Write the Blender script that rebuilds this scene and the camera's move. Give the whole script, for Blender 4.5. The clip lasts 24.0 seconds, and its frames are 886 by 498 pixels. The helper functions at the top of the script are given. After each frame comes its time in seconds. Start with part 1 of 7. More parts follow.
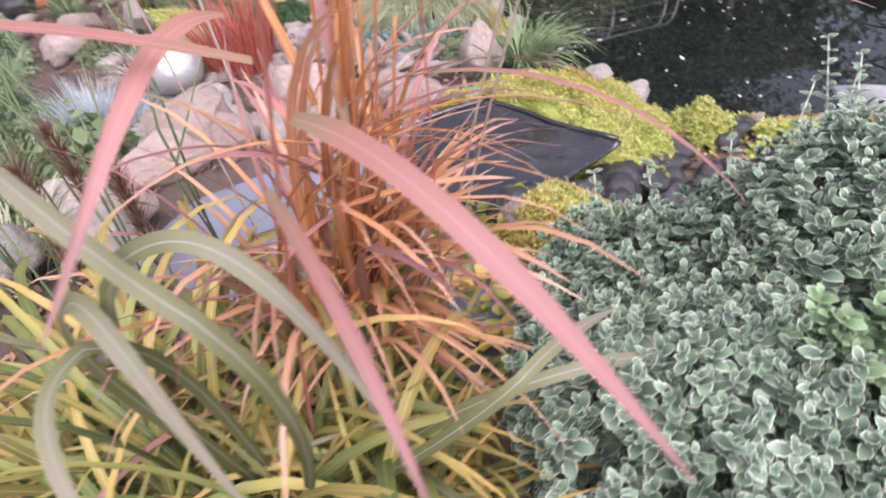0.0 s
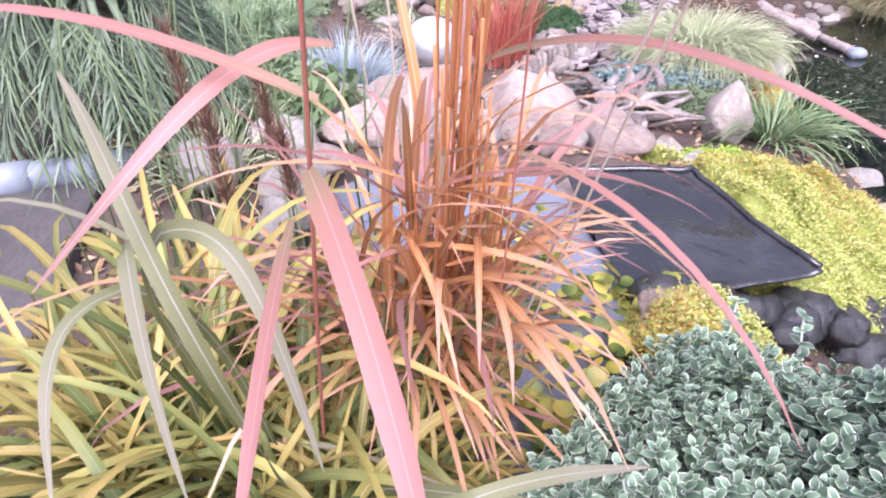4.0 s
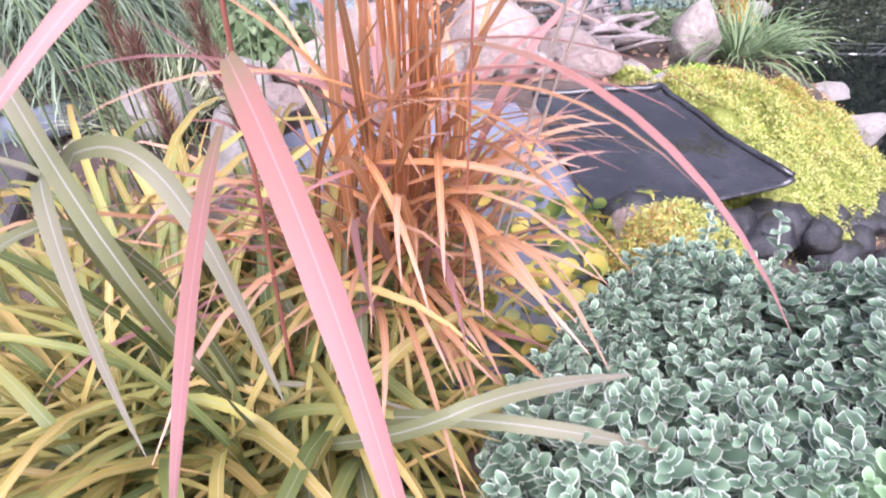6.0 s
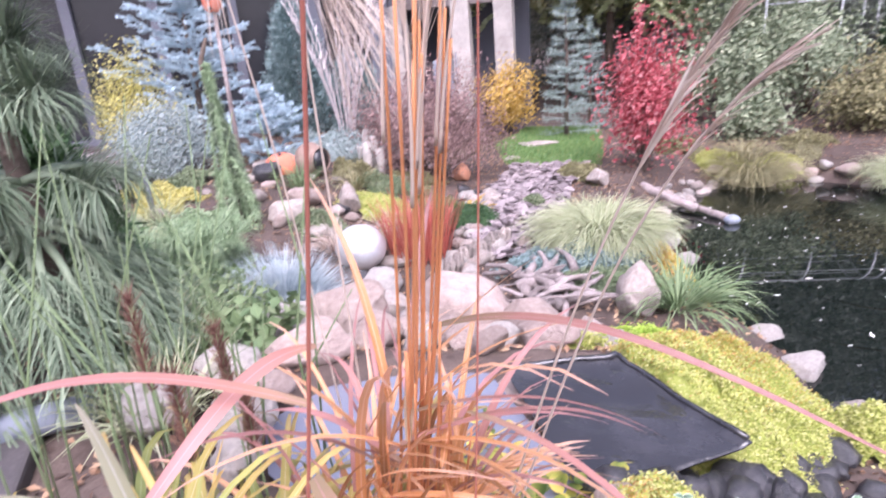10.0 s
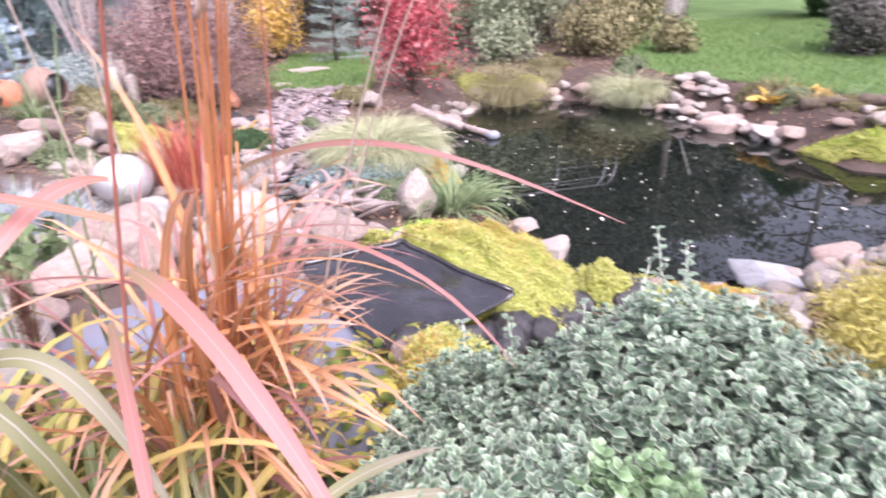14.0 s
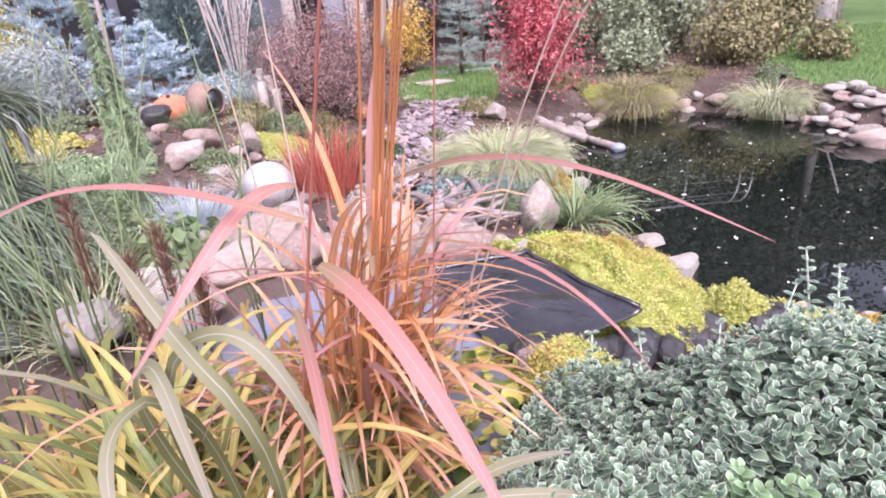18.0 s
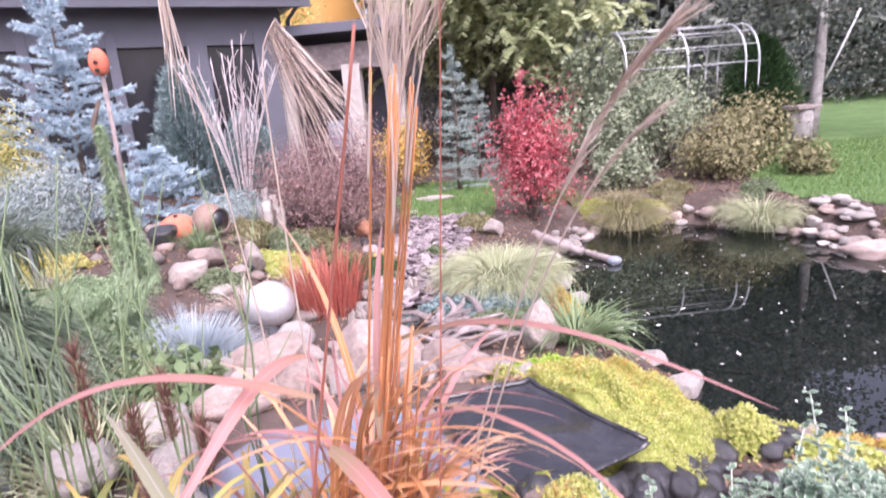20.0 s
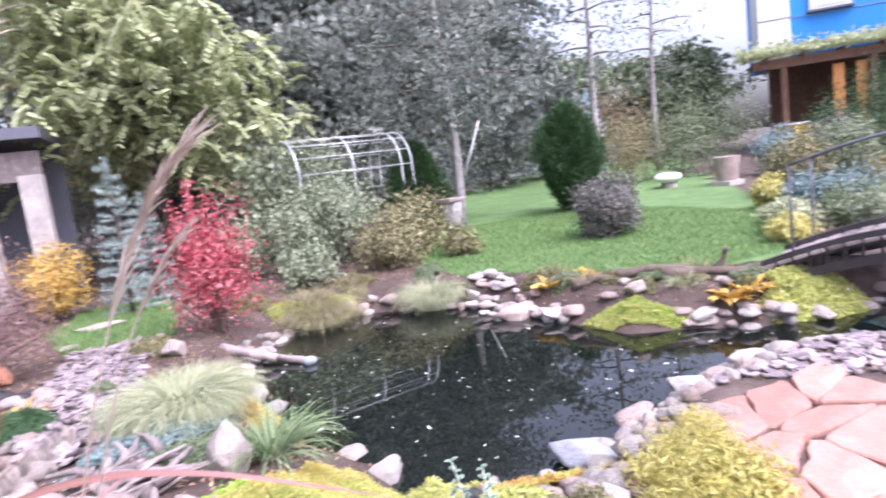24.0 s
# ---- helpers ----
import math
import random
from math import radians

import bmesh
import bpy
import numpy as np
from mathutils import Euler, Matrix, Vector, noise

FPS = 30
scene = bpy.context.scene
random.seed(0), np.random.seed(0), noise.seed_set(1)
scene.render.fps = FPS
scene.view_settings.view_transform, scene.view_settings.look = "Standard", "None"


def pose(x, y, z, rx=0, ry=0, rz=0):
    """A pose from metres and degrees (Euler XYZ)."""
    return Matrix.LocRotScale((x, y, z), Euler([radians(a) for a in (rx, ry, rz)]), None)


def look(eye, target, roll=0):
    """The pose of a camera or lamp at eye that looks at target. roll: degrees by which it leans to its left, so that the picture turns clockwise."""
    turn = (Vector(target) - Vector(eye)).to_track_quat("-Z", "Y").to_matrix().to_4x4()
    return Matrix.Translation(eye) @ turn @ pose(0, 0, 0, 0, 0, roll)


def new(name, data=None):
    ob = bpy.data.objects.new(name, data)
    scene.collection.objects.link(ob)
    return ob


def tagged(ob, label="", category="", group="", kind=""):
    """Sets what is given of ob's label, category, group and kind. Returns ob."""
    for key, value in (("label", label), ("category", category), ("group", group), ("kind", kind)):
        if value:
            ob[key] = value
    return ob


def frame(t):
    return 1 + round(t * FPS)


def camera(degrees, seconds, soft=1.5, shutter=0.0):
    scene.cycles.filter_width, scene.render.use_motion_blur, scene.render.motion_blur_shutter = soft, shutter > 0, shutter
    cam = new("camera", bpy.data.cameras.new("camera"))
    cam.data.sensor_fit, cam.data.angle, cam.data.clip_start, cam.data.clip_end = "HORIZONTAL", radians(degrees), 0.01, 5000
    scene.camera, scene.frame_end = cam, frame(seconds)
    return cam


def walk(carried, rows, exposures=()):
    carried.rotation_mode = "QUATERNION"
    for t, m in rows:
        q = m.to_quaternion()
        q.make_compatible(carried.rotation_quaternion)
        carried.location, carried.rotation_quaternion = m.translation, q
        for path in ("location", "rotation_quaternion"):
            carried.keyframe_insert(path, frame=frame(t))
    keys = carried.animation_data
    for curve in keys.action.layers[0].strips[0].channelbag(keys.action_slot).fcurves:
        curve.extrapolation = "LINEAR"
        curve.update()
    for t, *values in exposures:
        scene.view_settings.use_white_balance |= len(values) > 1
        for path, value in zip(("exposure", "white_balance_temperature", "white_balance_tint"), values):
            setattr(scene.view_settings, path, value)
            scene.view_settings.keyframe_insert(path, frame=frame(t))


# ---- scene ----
SOFT = 1.8
EXPO = [(0.0, 0.9, 6300, 27), (1.5, 1.32, 5950, 28), (5.0, 1.36, 5850, 28), (10.0, 1.36, 5900, 29), (13.0, 1.43, 6300, 31), (15.0, 1.47, 6200, 31), (17.0, 1.25, 6200, 32), (21.0, 1.4, 6100, 33), (23.0, 1.5, 6050, 32), (24.0, 1.58, 5800, 29)]
cam = camera(72.6, 24.0, soft=SOFT, shutter=0.6)
PATH = [
    (0, (0.024, 0.173, 1.523), (0.058, 1.764, 0.312), -10.8),
    (0.5, (0.106, 0.194, 1.488), (-0.013, 1.85, 0.373), -11.4),
    (1, (0.09, 0.223, 1.511), (-0.175, 1.864, 0.4), -7.9),
    (1.5, (0.092, 0.182, 1.545), (-0.273, 1.794, 0.42), -4.3),
    (3.5, (0.164, 0.242, 1.531), (-0.448, 1.739, 0.355), -1.2),
    (4, (0.167, 0.247, 1.55), (-0.432, 1.772, 0.404), -2.0),
    (4.5, (0.165, 0.245, 1.569), (-0.406, 1.788, 0.432), -2.8),
    (5, (0.161, 0.245, 1.572), (-0.378, 1.786, 0.416), -3.3),
    (5.5, (0.168, 0.259, 1.542), (-0.344, 1.76, 0.324), -4.4),
    (6, (0.173, 0.265, 1.495), (-0.324, 1.717, 0.212), -4.4),
    (6.5, (0.176, 0.254, 1.488), (-0.31, 1.644, 0.135), -3.6),
    (7, (0.163, 0.241, 1.486), (-0.349, 1.597, 0.107), -4.0),
    (7.5, (0.147, 0.239, 1.476), (-0.389, 1.595, 0.106), -4.3),
    (8, (0.154, 0.247, 1.48), (-0.397, 1.679, 0.198), -4.4),
    (8.5, (0.155, 0.247, 1.522), (-0.408, 1.807, 0.404), -4.8),
    (9, (0.162, 0.226, 1.607), (-0.388, 1.904, 0.667), -4.7),
    (9.5, (0.15, 0.176, 1.682), (-0.363, 1.945, 0.903), -4.6),
    (10, (0.156, 0.192, 1.681), (-0.277, 2.037, 1.043), -4.6),
    (10.5, (0.148, 0.149, 1.724), (-0.157, 2.041, 1.15), -4.9),
    (12.5, (0.17, 0.161, 1.63), (0.192, 2.045, 0.958), -3.3),
    (13, (0.186, 0.105, 1.609), (0.196, 1.96, 0.862), -3.1),
    (13.5, (0.184, 0.092, 1.583), (0.284, 1.912, 0.76), -2.2),
    (14, (0.147, 0.064, 1.594), (0.406, 1.848, 0.728), -1.9),
    (14.5, (0.172, 0.045, 1.567), (0.62, 1.784, 0.686), -1.4),
    (15, (0.191, 0.048, 1.557), (0.626, 1.777, 0.651), -1.7),
    (15.5, (0.149, 0.066, 1.534), (0.465, 1.813, 0.612), -1.7),
    (16, (0.126, 0.054, 1.545), (0.3, 1.817, 0.617), -1.5),
    (16.5, (0.129, 0.034, 1.561), (0.155, 1.817, 0.655), -2.6),
    (17, (0.111, 0.025, 1.594), (0.036, 1.817, 0.711), -3.6),
    (17.5, (0.106, 0.024, 1.606), (0.002, 1.83, 0.752), -4.1),
    (19.5, (0.109, 0.017, 1.66), (0.001, 1.921, 1.057), -4.5),
    (20, (0.103, 0.024, 1.693), (0.015, 1.962, 1.207), -4.6),
    (20.5, (0.103, 0.021, 1.729), (0.038, 1.983, 1.347), -4.7),
    (21, (0.097, 0.023, 1.735), (0.046, 1.999, 1.428), -5.1),
    (21.5, (0.096, 0.02, 1.735), (0.076, 2.001, 1.46), -5.8),
    (22, (0.116, 0.012, 1.743), (0.158, 1.995, 1.487), -6.6),
    (22.5, (0.156, 0.0, 1.712), (0.333, 1.977, 1.469), -7.2),
    (23, (0.201, -0.019, 1.685), (0.554, 1.936, 1.456), -7.6),
    (23.5, (0.218, -0.007, 1.67), (0.858, 1.873, 1.433), -7.5),
    (24, (0.237, 0.017, 1.689), (1.122, 1.791, 1.428), -7.4),
]
walk(cam, [(t, look(*p)) for t, *p in PATH], EXPO)
# ---- path end
# ---- world, sun, exposure ----
world = bpy.data.worlds.new("world")
scene.world = world
world.use_nodes = True
wn, wl = world.node_tree.nodes, world.node_tree.links
sky = wn.new("ShaderNodeTexSky")
sky.sky_type, sky.sun_disc = "NISHITA", False
sky.sun_elevation, sky.sun_rotation = radians(58), radians(160)
sky.air_density, sky.dust_density, sky.ozone_density = 1.0, 6.0, 1.0
soft_sky = wn.new("ShaderNodeHueSaturation")
soft_sky.inputs["Saturation"].default_value = 0.5
wl.new(sky.outputs["Color"], soft_sky.inputs["Color"])
wl.new(soft_sky.outputs["Color"], wn["Background"].inputs["Color"])
wn["Background"].inputs["Strength"].default_value = 0.15
sun_data = bpy.data.lights.new("sun", "SUN")
sun_data.energy, sun_data.angle, sun_data.color = 0.9, radians(60), (1.0, 0.96, 0.94)
sun = new("sun", sun_data)
sun.matrix_world = look((0, 0, 0), (math.sin(radians(160)) * -0.53, -0.53 * math.cos(radians(160)), -0.848))

# ---- materials ----


def ramp_mat(name, cols, rough=0.6, scale=6.0, fine=60.0, bump=0.3, metal=0.0, spec=0.4, by="noise", trans=0.0, hue=0.0, dist=0.02):
    """A surface whose colour wanders through cols: by noise, by island or by object; trans: light let through, for leaves."""
    m = bpy.data.materials.new(name)
    m.use_nodes = True
    n, l = m.node_tree.nodes, m.node_tree.links
    b = n["Principled BSDF"]
    b.inputs["Roughness"].default_value, b.inputs["Metallic"].default_value = rough, metal
    b.inputs["Specular IOR Level"].default_value = spec
    co = n.new("ShaderNodeTexCoord")
    big = n.new("ShaderNodeTexNoise")
    big.inputs["Scale"].default_value, big.inputs["Detail"].default_value = scale, 6
    big.inputs["Roughness"].default_value = 0.65
    l.new(co.outputs["Object"], big.inputs["Vector"])
    small = n.new("ShaderNodeTexNoise")
    small.inputs["Scale"].default_value, small.inputs["Detail"].default_value = fine, 4
    l.new(co.outputs["Object"], small.inputs["Vector"])
    mixf = n.new("ShaderNodeMath")
    mixf.operation = "MULTIPLY_ADD"
    mixf.inputs[1].default_value = 0.35
    l.new(small.outputs["Fac"], mixf.inputs[0])
    if by == "noise":
        stretch = n.new("ShaderNodeMath")
        stretch.operation = "MULTIPLY_ADD"
        stretch.inputs[1].default_value, stretch.inputs[2].default_value = 1.5, -0.42
        l.new(big.outputs["Fac"], stretch.inputs[0])
        l.new(stretch.outputs[0], mixf.inputs[2])
    else:
        src = n.new("ShaderNodeNewGeometry").outputs["Random Per Island"] if by == "island" else n.new("ShaderNodeObjectInfo").outputs["Random"]
        half = n.new("ShaderNodeMath")
        half.operation = "MULTIPLY_ADD"
        half.inputs[1].default_value, half.inputs[2].default_value = 0.85, -0.08
        l.new(src, half.inputs[0])
        l.new(half.outputs[0], mixf.inputs[2])
    r = n.new("ShaderNodeValToRGB")
    e = r.color_ramp.elements
    while len(e) < len(cols):
        e.new(0.5)
    for i, c in enumerate(cols):
        e[i].position, e[i].color = i / max(1, len(cols) - 1), (*c, 1)
    l.new(mixf.outputs[0], r.inputs["Fac"])
    col = r.outputs["Color"]
    if hue:
        h = n.new("ShaderNodeHueSaturation")
        var = n.new("ShaderNodeMath")
        var.operation = "MULTIPLY_ADD"
        var.inputs[1].default_value, var.inputs[2].default_value = hue, 1 - hue / 2
        l.new(n.new("ShaderNodeObjectInfo").outputs["Random"], var.inputs[0])
        l.new(var.outputs[0], h.inputs["Value"])
        l.new(col, h.inputs["Color"])
        col = h.outputs["Color"]
    l.new(col, b.inputs["Base Color"])
    if bump:
        bp = n.new("ShaderNodeBump")
        bp.inputs["Strength"].default_value, bp.inputs["Distance"].default_value = bump, dist
        l.new(mixf.outputs[0], bp.inputs["Height"])
        l.new(bp.outputs["Normal"], b.inputs["Normal"])
    if trans:
        t = n.new("ShaderNodeBsdfTranslucent")
        l.new(col, t.inputs["Color"])
        mx = n.new("ShaderNodeMixShader")
        mx.inputs[0].default_value = trans
        l.new(b.outputs[0], mx.inputs[1])
        l.new(t.outputs[0], mx.inputs[2])
        l.new(mx.outputs[0], n["Material Output"].inputs["Surface"])
    return m


def blade_mat(name, along, rib=None, rib_w=0.1, edge=None, edge_at=0.3, rough=0.45, trans=0.3, jitter=0.25, cross=True):
    """A leaf coloured along its length (v) with a pale rib (u = 0.5) or a pale margin; each one a little different."""
    m = bpy.data.materials.new(name)
    m.use_nodes = True
    n, l = m.node_tree.nodes, m.node_tree.links
    b = n["Principled BSDF"]
    b.inputs["Roughness"].default_value, b.inputs["Specular IOR Level"].default_value = rough, 0.4
    uv = n.new("ShaderNodeUVMap")
    sep = n.new("ShaderNodeSeparateXYZ")
    l.new(uv.outputs["UV"], sep.inputs[0])
    isl = n.new("ShaderNodeNewGeometry")
    oi = n.new("ShaderNodeObjectInfo")
    rnd = n.new("ShaderNodeMath")
    l.new(isl.outputs["Random Per Island"], rnd.inputs[0])
    l.new(oi.outputs["Random"], rnd.inputs[1])
    fr = n.new("ShaderNodeMath")
    fr.operation = "FRACT"
    l.new(rnd.outputs[0], fr.inputs[0])
    sh = n.new("ShaderNodeMath")
    sh.operation = "MULTIPLY_ADD"
    sh.inputs[1].default_value = jitter
    l.new(fr.outputs[0], sh.inputs[0])
    l.new(sep.outputs["Y"], sh.inputs[2])
    ns = n.new("ShaderNodeTexNoise")
    ns.inputs["Scale"].default_value = 18
    co = n.new("ShaderNodeTexCoord")
    l.new(co.outputs["Object"], ns.inputs["Vector"])
    ad = n.new("ShaderNodeMath")
    ad.operation = "MULTIPLY_ADD"
    ad.inputs[1].default_value = 0.35
    l.new(ns.outputs["Fac"], ad.inputs[0])
    l.new(sh.outputs[0], ad.inputs[2])
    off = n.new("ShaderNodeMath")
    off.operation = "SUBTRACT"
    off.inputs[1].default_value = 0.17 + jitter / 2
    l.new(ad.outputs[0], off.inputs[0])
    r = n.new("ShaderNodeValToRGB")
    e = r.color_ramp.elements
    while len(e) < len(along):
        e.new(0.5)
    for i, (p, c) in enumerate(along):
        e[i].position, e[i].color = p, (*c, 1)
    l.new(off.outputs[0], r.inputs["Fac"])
    col = r.outputs["Color"]
    du = n.new("ShaderNodeMath")
    du.operation = "SUBTRACT"
    du.inputs[1].default_value = 0.5
    l.new(sep.outputs["X"], du.inputs[0])
    au = n.new("ShaderNodeMath")
    au.operation = "ABSOLUTE"
    l.new(du.outputs[0], au.inputs[0])
    if rib or edge:
        w = n.new("ShaderNodeMapRange")
        w.interpolation_type = "SMOOTHSTEP"
        if rib:
            w.inputs["From Min"].default_value, w.inputs["From Max"].default_value = rib_w, rib_w * 0.4
            l.new(au.outputs[0], w.inputs["Value"])
        else:
            wob = n.new("ShaderNodeMath")
            wob.operation = "MULTIPLY_ADD"
            wob.inputs[1].default_value, wob.inputs[2].default_value = 0.2, -0.1
            n2 = n.new("ShaderNodeTexNoise")
            n2.inputs["Scale"].default_value = 70
            l.new(co.outputs["Object"], n2.inputs["Vector"])
            l.new(n2.outputs["Fac"], wob.inputs[0])
            ed = n.new("ShaderNodeMath")
            l.new(au.outputs[0], ed.inputs[0])
            l.new(wob.outputs[0], ed.inputs[1])
            w.inputs["From Min"].default_value, w.inputs["From Max"].default_value = edge_at, edge_at + 0.1
            l.new(ed.outputs[0], w.inputs["Value"])
        mix = n.new("ShaderNodeMix")
        mix.data_type = "RGBA"
        l.new(w.outputs["Result"], mix.inputs["Factor"])
        l.new(col, mix.inputs[6])
        mix.inputs[7].default_value = (*(rib or edge), 1)
        col = mix.outputs[2]
    val = n.new("ShaderNodeHueSaturation")
    vv = n.new("ShaderNodeMath")
    vv.operation = "MULTIPLY_ADD"
    vv.inputs[1].default_value, vv.inputs[2].default_value = 0.5, 0.75
    l.new(fr.outputs[0], vv.inputs[0])
    l.new(vv.outputs[0], val.inputs["Value"])
    l.new(col, val.inputs["Color"])
    col = val.outputs["Color"]
    l.new(col, b.inputs["Base Color"])
    t = n.new("ShaderNodeBsdfTranslucent")
    l.new(col, t.inputs["Color"])
    mx = n.new("ShaderNodeMixShader")
    mx.inputs[0].default_value = trans
    l.new(b.outputs[0], mx.inputs[1])
    l.new(t.outputs[0], mx.inputs[2])
    l.new(mx.outputs[0], n["Material Output"].inputs["Surface"])
    return m


def water_mat(name, deep, rough, scale, bump):
    m = ramp_mat(name, [deep, tuple(c * 1.6 for c in deep)], rough, 0.8, 9, 0, spec=0.5)
    n, l = m.node_tree.nodes, m.node_tree.links
    b = n["Principled BSDF"]
    b.inputs["IOR"].default_value = 1.6
    w = n.new("ShaderNodeTexNoise")
    w.inputs["Scale"].default_value, w.inputs["Detail"].default_value = scale, 3
    l.new(n["Texture Coordinate"].outputs["Object"], w.inputs["Vector"])
    bp = n.new("ShaderNodeBump")
    bp.inputs["Strength"].default_value, bp.inputs["Distance"].default_value = bump, 0.02
    l.new(w.outputs["Fac"], bp.inputs["Height"])
    l.new(bp.outputs["Normal"], b.inputs["Normal"])
    return m


M = {}
M["soil"] = ramp_mat("soil", [(0.035, 0.027, 0.024), (0.085, 0.062, 0.053), (0.17, 0.13, 0.11)], 0.95, 3, 45, 0.9)
M["lawn"] = ramp_mat("lawn", [(0.06, 0.12, 0.04), (0.1, 0.18, 0.06), (0.16, 0.25, 0.09)], 0.9, 2, 60, 0.8)
M["lawn_blade"] = ramp_mat("lawn_blade", [(0.09, 0.17, 0.055), (0.16, 0.28, 0.09), (0.28, 0.38, 0.15)], 0.6, 3, 30, 0, by="island", trans=0.25)
M["water"] = water_mat("pond_water", (0.004, 0.006, 0.005), 0.008, 3, 0.006)
M["pool_water"] = water_mat("pool_water", (0.13, 0.14, 0.18), 0.03, 9, 0.03)
# paler greys in the rubber's colour stand in for the water film's sheen
M["liner"] = ramp_mat("liner", [(0.01, 0.01, 0.012), (0.022, 0.022, 0.026), (0.05, 0.05, 0.057)], 0.04, 3.5, 7, 0.5, spec=0.8)
M["wet_stone"] = ramp_mat("wet_stone", [(0.012, 0.012, 0.014), (0.035, 0.035, 0.04), (0.08, 0.075, 0.075)], 0.28, 6, 40, 0.4, hue=0.6, spec=0.6)
M["boulder"] = ramp_mat("boulder", [(0.2, 0.168, 0.152), (0.36, 0.31, 0.282), (0.52, 0.465, 0.43)], 0.85, 4, 45, 0.8, hue=0.5)
M["pink_stone"] = ramp_mat("pink_stone", [(0.28, 0.205, 0.182), (0.46, 0.365, 0.325), (0.6, 0.505, 0.46)], 0.85, 4, 45, 1.0, hue=0.4)
M["white_stone"] = ramp_mat("white_stone", [(0.28, 0.255, 0.24), (0.45, 0.415, 0.385), (0.6, 0.56, 0.525)], 0.8, 4, 45, 0.9, hue=0.45)
M["terrace"] = ramp_mat("terrace_stone", [(0.14, 0.12, 0.115), (0.24, 0.21, 0.2), (0.34, 0.3, 0.285)], 0.85, 3, 45, 0.5)
M["grey_slab"] = ramp_mat("grey_slab", [(0.2, 0.21, 0.23), (0.31, 0.325, 0.35), (0.42, 0.43, 0.45)], 0.8, 4, 45, 0.6)
M["brown_stone"] = ramp_mat("brown_stone", [(0.14, 0.09, 0.07), (0.26, 0.18, 0.145), (0.36, 0.27, 0.23)], 0.7, 5, 45, 0.6)
M["slate"] = ramp_mat("slate", [(0.12, 0.1, 0.105), (0.24, 0.2, 0.205), (0.4, 0.34, 0.345)], 0.75, 8, 60, 0.5, by="island", hue=0.3)
M["flag"] = ramp_mat("flagstone", [(0.24, 0.125, 0.095), (0.39, 0.215, 0.17), (0.5, 0.33, 0.285)], 0.8, 3, 40, 0.7, hue=0.4)
M["orange_stone"] = ramp_mat("orange_stone", [(0.4, 0.16, 0.09), (0.55, 0.26, 0.16), (0.6, 0.36, 0.25)], 0.8, 6, 60, 0.5)
M["paving"] = ramp_mat("paving", [(0.04, 0.036, 0.038), (0.075, 0.068, 0.07), (0.13, 0.115, 0.115)], 0.8, 4, 70, 0.4)
M["bark"] = ramp_mat("bark", [(0.05, 0.035, 0.03), (0.13, 0.1, 0.08), (0.22, 0.18, 0.15)], 0.9, 9, 60, 0.8)
M["birch"] = ramp_mat("birch", [(0.05, 0.045, 0.045), (0.3, 0.28, 0.27), (0.5, 0.48, 0.46)], 0.8, 8, 30, 0.5)
M["driftwood"] = ramp_mat("driftwood", [(0.12, 0.095, 0.09), (0.26, 0.22, 0.21), (0.44, 0.39, 0.38)], 0.9, 10, 60, 0.8, hue=0.7)
# lifted towards blue-grey, so the colour holds the haze before the pavilion
M["dark_metal"] = ramp_mat("dark_cladding", [(0.1, 0.105, 0.128), (0.14, 0.146, 0.175)], 0.45, 1.5, 40, 0.08)
M["galv"] = ramp_mat("galvanised_tube", [(0.42, 0.44, 0.46), (0.6, 0.62, 0.64)], 0.42, 8, 60, 0.05, metal=0.6)
M["plastic"] = ramp_mat("grey_plastic", [(0.2, 0.23, 0.28), (0.28, 0.31, 0.36)], 0.4, 5, 60, 0.05)
M["glass"] = ramp_mat("dark_glass", [(0.02, 0.021, 0.025), (0.035, 0.037, 0.042)], 0.1, 1, 5, 0.0, spec=0.5)
M["plaster_yellow"] = ramp_mat("plaster_yellow", [(0.66, 0.34, 0.09), (0.74, 0.42, 0.13), (0.78, 0.47, 0.17)], 0.9, 1.2, 50, 0.15)
M["cladding_blue"] = ramp_mat("cladding_blue", [(0.02, 0.2, 0.62), (0.03, 0.27, 0.74)], 0.6, 0.6, 40, 0.05)
M["white_paint"] = ramp_mat("white_paint", [(0.68, 0.68, 0.7), (0.8, 0.8, 0.81)], 0.6, 2, 40, 0.08)
M["roof"] = ramp_mat("roof", [(0.12, 0.07, 0.06), (0.2, 0.13, 0.12)], 0.8, 2, 30, 0.3)
M["brown_wood"] = ramp_mat("brown_wood", [(0.05, 0.026, 0.016), (0.1, 0.052, 0.03), (0.16, 0.09, 0.055)], 0.7, 5, 60, 0.3)
M["tarred_wood"] = ramp_mat("tarred_wood", [(0.02, 0.018, 0.018), (0.045, 0.04, 0.04), (0.09, 0.08, 0.078)], 0.75, 6, 50, 0.3)
M["orange_wood"] = ramp_mat("orange_wood", [(0.5, 0.2, 0.05), (0.62, 0.3, 0.1)], 0.6, 3, 50, 0.2)
M["birdhouse"] = ramp_mat("birdhouse_clay", [(0.55, 0.14, 0.08), (0.68, 0.22, 0.14)], 0.8, 12, 60, 0.3)
M["silver_ball"] = ramp_mat("silvered_ball", [(0.6, 0.62, 0.64), (0.8, 0.81, 0.83)], 0.4, 9, 40, 0.6, metal=0.55)
M["yellow"] = ramp_mat("yellow_plastic", [(0.7, 0.48, 0.05), (0.78, 0.58, 0.1)], 0.5, 3, 40, 0.05)


def foliage(name, cols, trans=0.25, rough=0.55):
    return ramp_mat(name, cols, rough, 2.0, 12.0, 0, by="island", trans=trans, spec=0.3)


